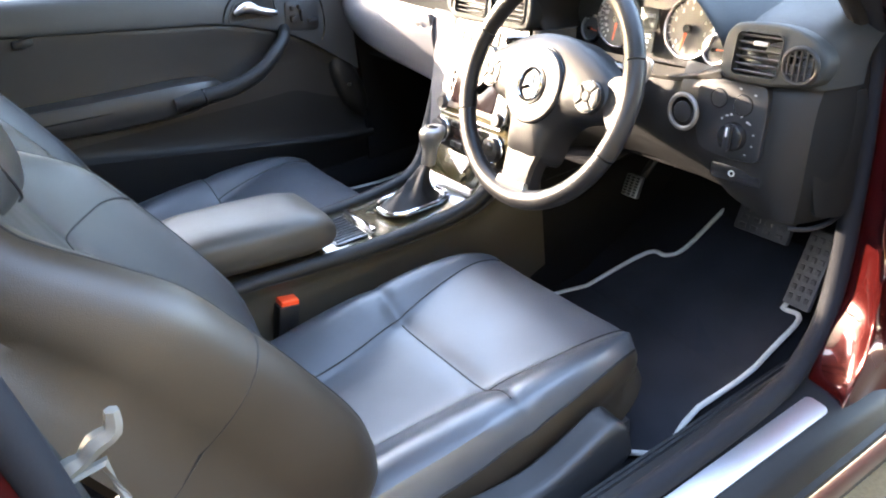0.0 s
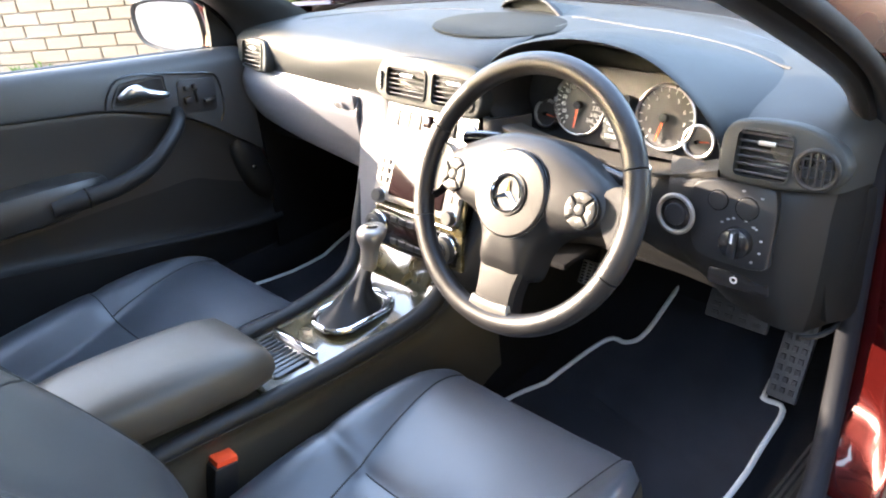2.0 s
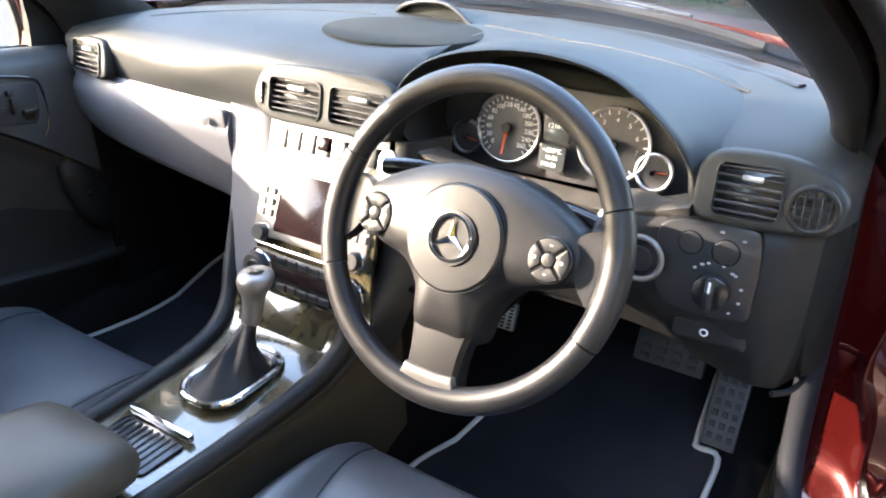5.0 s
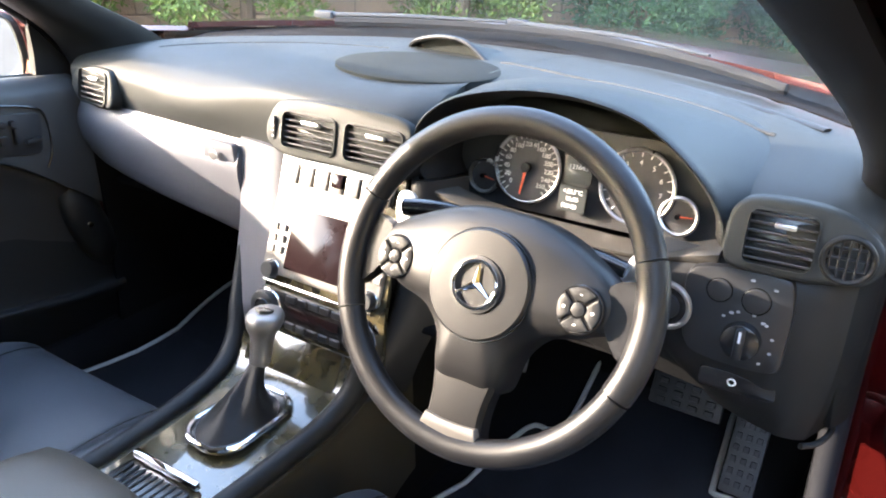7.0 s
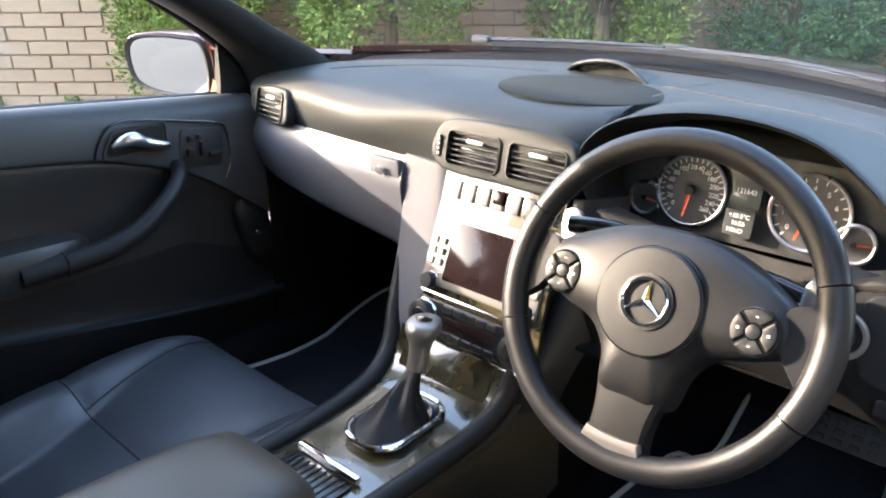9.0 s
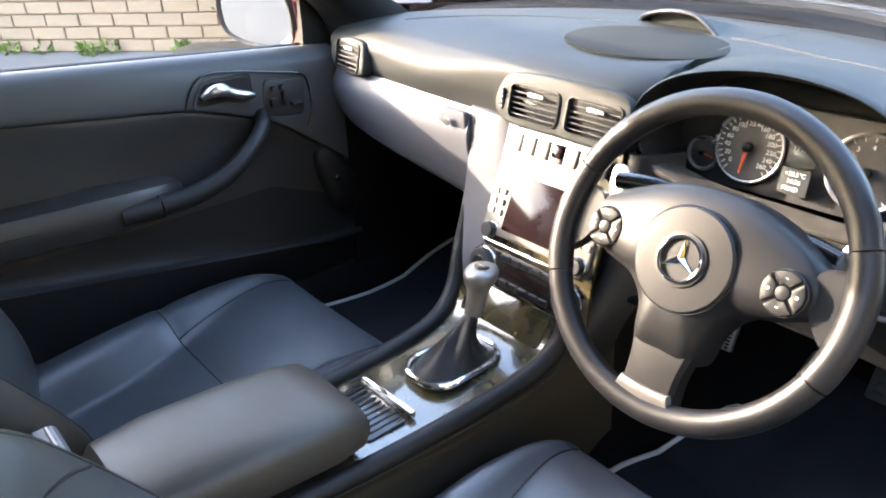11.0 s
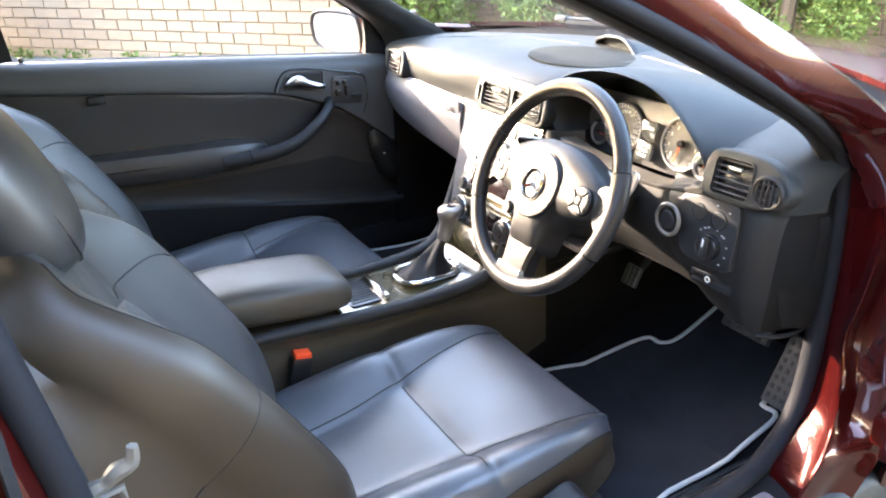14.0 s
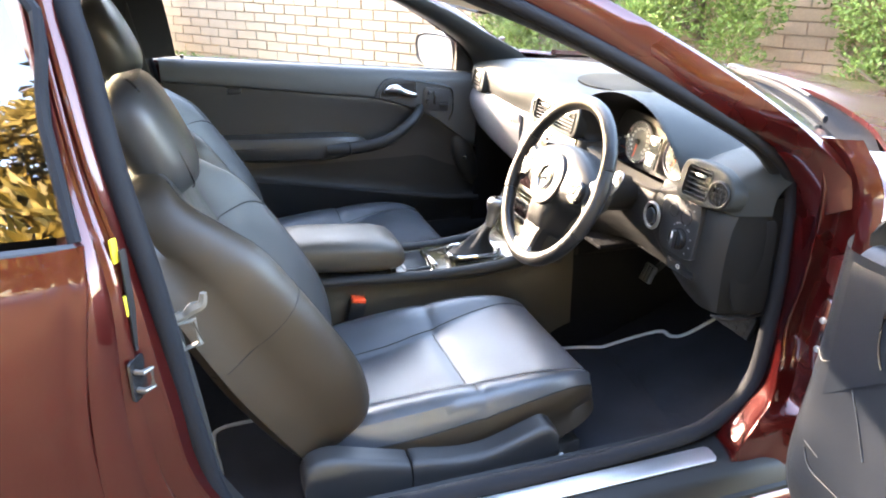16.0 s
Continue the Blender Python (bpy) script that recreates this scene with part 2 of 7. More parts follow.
def rbox(c, size, bevel=0.004, seg=2, bm=None, m=None):
    """A box with rounded edges, at c, turned by m."""
    bm = bm or bmesh.new()
    b2 = bmesh.new()
    bmesh.ops.create_cube(b2, size=1)
    bmesh.ops.scale(b2, vec=size, verts=b2.verts)
    if bevel:
        bmesh.ops.bevel(b2, geom=b2.edges[:], offset=min(bevel, min(size) * 0.49), segments=seg, profile=0.6, affect="EDGES")
    bmesh.ops.transform(b2, matrix=Matrix.Translation(c) @ (m.to_4x4() if m else Matrix()), verts=b2.verts)
    me = bpy.data.meshes.new("t")
    b2.to_mesh(me)
    b2.free()
    bm.from_mesh(me)
    bpy.data.meshes.remove(me)
    return bm


def plate(outline, to, depth, bevel=0.002, bm=None, seg=2):
    """A slab: a 2D outline carried into the world by the matrix to (x, y in its plane), depth along its -z, with the front edge rounded."""
    bm = bm or bmesh.new()
    k = len(outline)
    o = [Vector((p[0], p[1])) for p in outline]
    mid = sum(o, Vector((0, 0))) / k

    def shrunk(d):
        res = []
        area = sum(o[i].x * o[(i + 1) % k].y - o[(i + 1) % k].x * o[i].y for i in range(k))
        sg = 1 if area > 0 else -1
        for i in range(k):
            t = (o[(i + 1) % k] - o[i - 1])
            nrm = Vector((-t.y, t.x)).normalized() * sg if t.length > 1e-9 else Vector((0, 0))
            res.append(o[i] + nrm * d)
        return res
    rings = [[to @ Vector((p.x, p.y, -depth)) for p in o], [to @ Vector((p.x, p.y, -bevel)) for p in o]]
    for s in range(1, seg + 1):
        a = s / seg * math.pi / 2
        rings.append([to @ Vector((p.x, p.y, -bevel + bevel * math.sin(a))) for p in shrunk(bevel * (1 - math.cos(a)))])
    return loft(rings, True, True, bm)


def circle(r, n=32, ry=None, c=(0, 0), a0=0.0):
    return [(c[0] + r * math.cos(a0 + 2 * math.pi * i / n), c[1] + (ry or r) * math.sin(a0 + 2 * math.pi * i / n)) for i in range(n)]


def rrect(w, h, r, n=5, c=(0, 0)):
    out = []
    for sx, sy, a in ((1, 1, 0), (-1, 1, 90), (-1, -1, 180), (1, -1, 270)):
        for i in range(n + 1):
            t = radians(a + 90 * i / n)
            out.append((c[0] + sx * (w / 2 - r) + r * math.cos(t), c[1] + sy * (h / 2 - r) + r * math.sin(t)))
    return out


def ring(r, tr, to, n=40, sides=8, bm=None):
    return tube([to @ Vector((r * math.cos(2 * math.pi * i / n), r * math.sin(2 * math.pi * i / n), 0)) for i in range(n)], tr, sides, True, bm,
                up=to.to_3x3() @ Vector((0, 0, 1)))


def facing(p, normal, up=(0, 0, 1)):
    """Matrix whose x, y span a face at p that looks along normal, y towards up."""
    z = Vector(normal).normalized()
    x = Vector(up).cross(z).normalized()
    y = z.cross(x)
    m = Matrix((x, y, z)).transposed().to_4x4()
    m.translation = p
    return m


def knob(to, r, h, n=28, taper=0.92, bm=None):
    """A round knob standing out of the face to."""
    rings = [[to @ Vector((q * math.cos(2 * math.pi * i / n), q * math.sin(2 * math.pi * i / n), z)) for i in range(n)]
             for q, z in ((r, 0), (r * (1 + taper) / 2, h * 0.7), (r * taper, h * 0.94), (r * taper * 0.93, h))]
    return loft(rings, True, True, bm)


def surface(rows, thick=0.0, n=5, k=5):
    """A smooth sheet through a grid of points (rows of equal length)."""
    rows = [cat(r, k) for r in rows]
    cols = [cat([r[i] for r in rows], n) for i in range(len(rows[0]))]
    bm = loft(cols, closed=False, cap=False)
    if thick:
        bmesh.ops.recalc_face_normals(bm, faces=bm.faces)
        bmesh.ops.solidify(bm, geom=bm.faces[:], thickness=thick)
    return bm


def words(text, size, to, material, parent, name="print", depth=0.0004, align="CENTER"):
    cu = bpy.data.curves.new("t", "FONT")
    cu.body, cu.size, cu.align_x, cu.align_y, cu.extrude = text, size, align, "CENTER", depth
    ob = bpy.data.objects.new("t", cu)
    me = bpy.data.meshes.new_from_object(ob)
    bm = bmesh.new()
    bm.from_mesh(me)
    bmesh.ops.transform(bm, matrix=to, verts=bm.verts)
    bpy.data.objects.remove(ob)
    bpy.data.meshes.remove(me)
    return part(name, bm, material, parent, smooth=0)


# ---- the car's shell ----
def strip_along(profile, ys, bm=None, xs=None):
    """A profile of (x, z) points swept along y; xs shifts it sideways at each y."""
    rings = [[Vector((x + (xs[i] if xs else 0), y, z)) for x, z in profile] for i, y in enumerate(ys)]
    return loft(rings, True, True, bm)


body = thing("car_body", (0, -0.2, 0), "dark red metallic two-door car body, driver's door opening seen", "car body", kind="structure")


def outer_side(s, name_front="front_wing", name_back="rear_quarter_panel"):
    """Painted side skins of one side; s: +1 right, -1 left."""
    # rear quarter: columns from the door edge backwards
    rows = []
    for y, w in ((-0.912, -0.035), (-0.896, -0.004), (-0.915, 0.002), (-0.98, 0.012), (-1.3, 0.02), (-1.8, 0.0), (-2.3, -0.06), (-2.6, -0.2)):
        rows.append([(s * (0.868 + w), y - 0.0, 0.97 + (0 if y > -1.5 else (-1.5 - y) * 0.02)), (s * (0.885 + w), y - 0.005, 0.90),
                     (s * (0.893 + w), y - 0.03, 0.72), (s * (0.878 + w), y - 0.02, 0.52), (s * (0.85 + w), y + 0.03, 0.30)])
    part(name_back, surface(rows, 0.01, 4, 4), RED_PAINT, body)
    rows = []
    for y, w in ((0.405, 0.0), (0.46, 0.004), (0.8, 0.005), (1.3, 0.0), (1.7, -0.08), (1.86, -0.25)):
        top = 0.955 - max(0, y - 0.4) * 0.13
        rows.append([(s * (0.74 + w - max(0, y - .36) * 0.02), y, top), (s * (0.82 + w), y, top - 0.035), (s * (0.865 + w), y, top - 0.15), (s * (0.868 + w), y, 0.6),
                     (s * (0.84 + w), y, 0.28)])
    part(name_front, surface(rows, 0.01, 4, 4), RED_PAINT, body)


outer_side(1)
outer_side(-1)

# bonnet
rows = []
for x in (-0.74, -0.55, -0.25, 0, 0.25, 0.55, 0.74):
    c = 1 - (x / 0.78) ** 2
    rows.append([(x, 0.50 + 0.33 * c, 0.945 + 0.012 * c), (x, 0.9, 0.91 + 0.05 * c), (x, 1.3, 0.84 + 0.06 * c), (x, 1.75 - 0.2 * (1 - c), 0.68 + 0.06 * c)])
part("bonnet", surface(rows, 0.012, 4, 4), RED_PAINT, body)

# roof skin and headliner
rows, rows2 = [], []
for y, z, w in ((-0.075, 1.256, 0.545), (-0.14, 1.278, 0.55), (-0.28, 1.318, 0.56), (-0.5, 1.355, 0.575), (-1.0, 1.37, 0.575), (-1.5, 1.32, 0.55), (-1.9, 1.2, 0.52)):
    rows.append([(-w - 0.06, y, z - 0.065), (-w * 0.8, y, z - 0.012), (0, y, z + 0.012), (w * 0.8, y, z - 0.012), (w + 0.06, y, z - 0.065)])
    rows2.append([(-w - 0.03, y, z - 0.095), (-w * 0.8, y, z - 0.05), (0, y, z - 0.035), (w * 0.8, y, z - 0.05), (w + 0.03, y, z - 0.095)])
part("roof", surface(rows, 0.02, 4, 4), RED_PAINT, body)
part("headliner", surface(rows2, 0.01, 4, 4), HEADLINER, body)

# windscreen, rear glass
WS_BASE = [(-0.70, 0.47, 0.925), (-0.45, 0.62, 0.94), (0, 0.72, 0.945), (0.45, 0.62, 0.94), (0.70, 0.47, 0.925)]
WS_TOP = [(-0.595, -0.075, 1.192), (-0.3, -0.07, 1.238), (0, -0.068, 1.25), (0.3, -0.07, 1.238), (0.595, -0.075, 1.192)]
mid_row = [tuple((a + b) / 2 + (0.03 if i == 2 else 0) for i, (a, b) in enumerate(zip(p, q))) for p, q in zip(WS_BASE, WS_TOP)]
ws = part("windscreen", surface([WS_BASE, mid_row, WS_TOP], 0.0, 6, 5), GLASS, body, "clear curved windscreen glass")
ws.visible_shadow = False
rows = [[(-0.5, -1.85, 1.18), (0, -1.85, 1.21), (0.5, -1.85, 1.18)], [(-0.55, -2.3, 1.02), (0, -2.35, 1.03), (0.55, -2.3, 1.02)]]
rg = part("rear_window", surface(rows, 0.0, 4, 6), TINTED, body)
rows = [[(-0.6, -2.3, 1.02), (0, -2.36, 1.03), (0.6, -2.3, 1.02)], [(-0.66, -2.62, 0.9), (0, -2.7, 0.92), (0.66, -2.62, 0.9)], [(-0.66, -2.66, 0.4), (0, -2.75, 0.4), (0.66, -2.66, 0.4)]]
part("tailgate", surface(rows, 0.02, 4, 6), RED_PAINT, body)

# ---- door openings: pillars, seals, sills ----
SEAL = [(0.655, -0.25, 1.232), (0.69, -0.06, 1.14), (0.724, 0.09, 1.052), (0.757, 0.20, 0.968), (0.772, 0.255, 0.89), (0.770, 0.305, 0.72),
        (0.765, 0.295, 0.53), (0.758, 0.215, 0.405), (0.752, 0.05, 0.362), (0.752, -0.35, 0.358), (0.758, -0.66, 0.372), (0.768, -0.768, 0.45),
        (0.775, -0.803, 0.62), (0.775, -0.828, 0.85), (0.750, -0.858, 1.03), (0.708, -0.876, 1.17), (0.676, -0.888, 1.255), (0.628, -0.85, 1.30), (0.60, -0.60, 1.315), (0.622, -0.37, 1.275)]


# the hinge side of the driver's opening: seal from the windscreen pillar down to the sill
SEAL_DRIVER = SEAL[:2] + [(0.717, 0.105, 1.052), (0.715, 0.255, 0.966), (0.697, 0.345, 0.885), (0.697, 0.360, 0.72), (0.700, 0.355, 0.53), (0.705, 0.330, 0.43), (0.722, 0.255, 0.380), (0.746, 0.10, 0.363)] + SEAL[9:]


def side_frame(s):
    """Seal, pillars and sill round one door opening; s: +1 right, -1 left."""
    f = lambda pts: [(s * x, y, z) for x, y, z in pts]
    line = SEAL_DRIVER if s > 0 else SEAL
    part("door_seal", tube(f(line), [0.012] * 4 + [0.0145] + [0.0178] * (len(line) - 7) + [0.014, 0.012], 12, True, n=5, up=(1, 0, 0)), SEAL_RUBBER, body, "black rubber door seal")
    # painted pillar faces outside the seal: windscreen pillar and roof rail
    a = [(0.622, -0.37, 1.285), (0.655, -0.25, 1.245), (0.69, -0.06, 1.152), (0.724, 0.09, 1.064), (0.757, 0.20, 0.98), (0.775, 0.262, 0.90), (0.805, 0.315, 0.83)]
    b = [(0.625, -0.33, 1.325), (0.665, -0.19, 1.275), (0.700, 0.00, 1.185), (0.735, 0.15, 1.10), (0.768, 0.27, 1.02), (0.80, 0.345, 0.95), (0.850, 0.40, 0.885)]
    c = [(0.600, -0.30, 1.315), (0.642, -0.15, 1.262), (0.68, 0.03, 1.17), (0.713, 0.185, 1.08), (0.738, 0.31, 1.0), (0.757, 0.42, 0.945), (0.815, 0.52, 0.905)]
    d = [(0.56, -0.32, 1.29), (0.60, -0.20, 1.235), (0.64, -0.01, 1.145), (0.675, 0.14, 1.06), (0.70, 0.27, 0.975), (0.715, 0.35, 0.905), (0.76, 0.45, 0.86)]
    if s > 0:
        a[4:] = [(0.733, 0.245, 0.980), (0.728, 0.325, 0.90), (0.755, 0.350, 0.83)]
        d[4:] = [(0.690, 0.285, 0.975), (0.672, 0.395, 0.905), (0.70, 0.47, 0.86)]
    rings = [[Vector(p) for p in cat([q[i] for q in (a, b, c, d)], 3, True)] for i in range(7)]
    cols = [cat([r[j] for r in rings], 5) for j in range(len(rings[0]))]
    rings = [[Vector((s * col[i].x, col[i].y, col[i].z)) for col in cols] for i in range(len(cols[0]))]
    part("windscreen_pillar", loft(rings), RED_PAINT, body)
    # black trim on the inside of the pillar
    t = [(0.745, 0.25, 0.86), (0.735, 0.205, 0.955), (0.70, 0.095, 1.04), (0.665, -0.055, 1.125), (0.632, -0.245, 1.215), (0.59, -0.42, 1.28)]
    if s > 0:
        t[:3] = [(0.690, 0.340, 0.86), (0.698, 0.250, 0.955), (0.694, 0.105, 1.04)]
    t2 = [(0.665, 0.42, 0.86), (0.665, 0.40, 0.935), (0.645, 0.25, 1.02), (0.61, 0.09, 1.105), (0.575, -0.12, 1.195), (0.55, -0.33, 1.26)]
    rings = []
    for p, q in zip(cat(t, 5), cat(t2, 5)):
        m = (p + q) / 2 + Vector((-0.022, -0.022, -0.012))
        o = (p + q) / 2 + Vector((0.015, 0.02, 0.012))
        rings.append([Vector((s * v.x, v.y, v.z)) for v in cat([p, m, q, o], 4, True)])
    part("pillar_trim", loft(rings), PLASTIC, body, "black plastic pillar trim")
    # hinge pillar: painted jamb below the windscreen pillar, stepped
    jamb = []
    plan = [(0.99, 0.762, 0.208, 0.786, 0.275, 0.812, 0.375), (0.90, 0.780, 0.270, 0.815, 0.312, 0.866, 0.385), (0.72, 0.782, 0.313, 0.820, 0.318, 0.872, 0.392),
            (0.53, 0.778, 0.304, 0.820, 0.312, 0.870, 0.392), (0.43, 0.770, 0.247, 0.818, 0.296, 0.858, 0.385), (0.362, 0.772, 0.175, 0.806, 0.235, 0.842, 0.33), (0.315, 0.776, 0.150, 0.808, 0.215, 0.838, 0.31)]
    if s > 0:
        plan = [(0.99, 0.728, 0.245, 0.765, 0.300, 0.812, 0.385), (0.90, 0.712, 0.345, 0.785, 0.345, 0.862, 0.405), (0.72, 0.712, 0.368, 0.780, 0.347, 0.868, 0.408), (0.60, 0.713, 0.367, 0.763, 0.340, 0.868, 0.408),
                (0.53, 0.714, 0.363, 0.784, 0.322, 0.868, 0.405), (0.45, 0.717, 0.348, 0.790, 0.312, 0.862, 0.395), (0.41, 0.724, 0.310, 0.810, 0.262, 0.852, 0.375), (0.362, 0.742, 0.235, 0.812, 0.222, 0.842, 0.33), (0.315, 0.748, 0.215, 0.808, 0.205, 0.838, 0.31)]
    for z, px, py, rx, ry, fx, fy in plan:
        low = 0.012 if z < 0.4 else 0.0
        jamb.append([(px, py, z), (px * 0.3 + rx * 0.7, py * 0.35 + ry * 0.65 + 0.002, z), (rx, ry - 0.004, z - low), (rx + 0.004, ry + 0.004, z - low), (rx + 0.008, ry + 0.035, z - low), (fx - 0.02, fy - 0.035, z - 2 * low), (fx, fy, z - 3 * low)])
    part("hinge_pillar", surface([f(r) for r in jamb], 0.006, 5, 3), RED_PAINT, body)
    # latch pillar: painted jamb behind the opening
    pr = [[(0.682, -0.902, 1.27), (0.700, -0.925, 1.275), (0.722, -0.932, 1.28), (0.714, -0.945, 1.28)],
          [(0.757, -0.872, 1.04), (0.774, -0.895, 1.05), (0.797, -0.908, 1.05), (0.794, -0.925, 1.05)],
          [(0.785, -0.842, 0.86), (0.812, -0.860, 0.88), (0.855, -0.880, 0.90), (0.872, -0.91, 0.90)],
          [(0.790, -0.816, 0.70), (0.820, -0.838, 0.70), (0.868, -0.885, 0.70), (0.886, -0.925, 0.70)],
          [(0.786, -0.800, 0.56), (0.815, -0.815, 0.55), (0.862, -0.865, 0.54), (0.880, -0.92, 0.53)],
          [(0.775, -0.745, 0.42), (0.80, -0.735, 0.395), (0.835, -0.78, 0.37), (0.853, -0.88, 0.32)]]
    ridged = []
    for r in pr:
        p0, p1, p2, p3 = (Vector(q) for q in r)
        up, down = Vector((0.003, 0.009, 0)), Vector((-0.002, -0.012, 0))
        ridged.append([p0, p0.lerp(p1, 0.82), p1 + up, p1.lerp(p2, 0.32) + down, p1.lerp(p2, 0.62) + up * 0.8, p1.lerp(p2, 0.85) + down * 0.5, p2, p3, p3 + Vector((-0.03, -0.03 if p3.z < 0.95 else -0.005, 0))])
    part("latch_pillar", surface([f(r) for r in ridged], 0.006, 5, 4), RED_PAINT, body)
    # sill: black inner scuff trim with ridges, tread plate, painted outer lip
    ys = [-0.80, -0.4, 0.0, 0.30, 0.80]
    inner = [(s * x, z) for x, z in ((0.668, 0.20), (0.670, 0.300), (0.676, 0.325), (0.685, 0.338), (0.688, 0.335), (0.696, 0.343), (0.699, 0.340), (0.708, 0.347), (0.735, 0.348), (0.765, 0.346), (0.800, 0.340), (0.832, 0.330), (0.842, 0.318), (0.850, 0.288), (0.858, 0.284), (0.858, 0.20))]
    # passenger sill takes the carpet's black, standing for the shade on that side
    part("sill_trim", strip_along(inner, ys), PLASTIC if s > 0 else CARPET, body, "black plastic door sill trim")
    lip = [(s * x, z) for x, z in ((0.846, 0.270), (0.856, 0.276), (0.865, 0.265), (0.868, 0.24), (0.845, 0.17), (0.82, 0.17), (0.835, 0.25))]
    part("sill_lip", strip_along(lip, [-0.93, -0.4, 0.0, 0.36]), RED_PAINT, body)
    plate_out = rrect(0.040, 0.68, 0.012, 6)
    m = Matrix.Translation((s * 0.789, -0.155, 0.3480)) @ Euler((0, radians(s * 9), 0)).to_matrix().to_4x4()
    part("tread_plate", plate(plate_out, m, 0.004, 0.0012), TREAD, body, "brushed metal tread plate")


side_frame(1)
side_frame(-1)

# latch striker, warning labels, hinges on the driver's side
m = facing((0.850, -0.860, 0.765), (0.45, 0.85, 0), (0, 0, 1))
part("striker_plate", plate(rrect(0.036, 0.062, 0.006), m, 0.004, 0.001), PIANO, body, "zinc latch striker")
part("striker_loop", tube([m @ Vector(p) for p in ((-0.008, -0.014, 0), (-0.008, -0.014, 0.012), (0.006, -0.014, 0.016), (0.006, 0.014, 0.016), (-0.008, 0.014, 0.012), (-0.008, 0.014, 0))], 0.004, 8), STEEL, body)
for z, tall in ((0.945, 0.034), (0.865, 0.03)):
    m = facing((0.829, -0.866 + (0.945 - z) * 0.06, z), (0.55, 0.83, 0), (0, 0, 1))
    part("warning_label", plate(rrect(0.012, tall, 0.002), m, 0.003, 0.0006), YELLOW, body, "yellow warning label")
m = facing((0.829, -0.858, 0.89), (0.55, 0.83, 0))
part("info_label", plate(rrect(0.013, 0.15, 0.003), m @ Matrix.Translation((0.004, -0.02, -0.001)), 0.003, 0.0006), PLASTIC_LOW, body, "dark printed label strip")
for z in (0.76, 0.47):
    b = rbox((0.868, 0.352, z), (0.05, 0.05, 0.055), 0.008)
    rbox((0.885, 0.325, z), (0.028, 0.03, 0.075), 0.008, bm=b)
    part("door_hinge", b, RED_PAINT, body)
cm = facing((0.846, 0.342, 0.62), (0.3, -0.95, 0))
part("strap_plate", plate(circle(0.019, 28, 0.078), cm, 0.008, 0.003), RED_PAINT, body, "oval red check strap plate")
for dz in (0.033, -0.028):
    part("bolt", knob(cm @ Matrix.Translation((0, dz, 0)), 0.007, 0.004, 12), SILVER, body)
part("check_strap", tube([(0.846, 0.345, 0.623), (0.875, 0.32, 0.623), (0.90, 0.30, 0.623)], 0.006, 8, flat=1.6), PIANO, body, "dark door check strap")

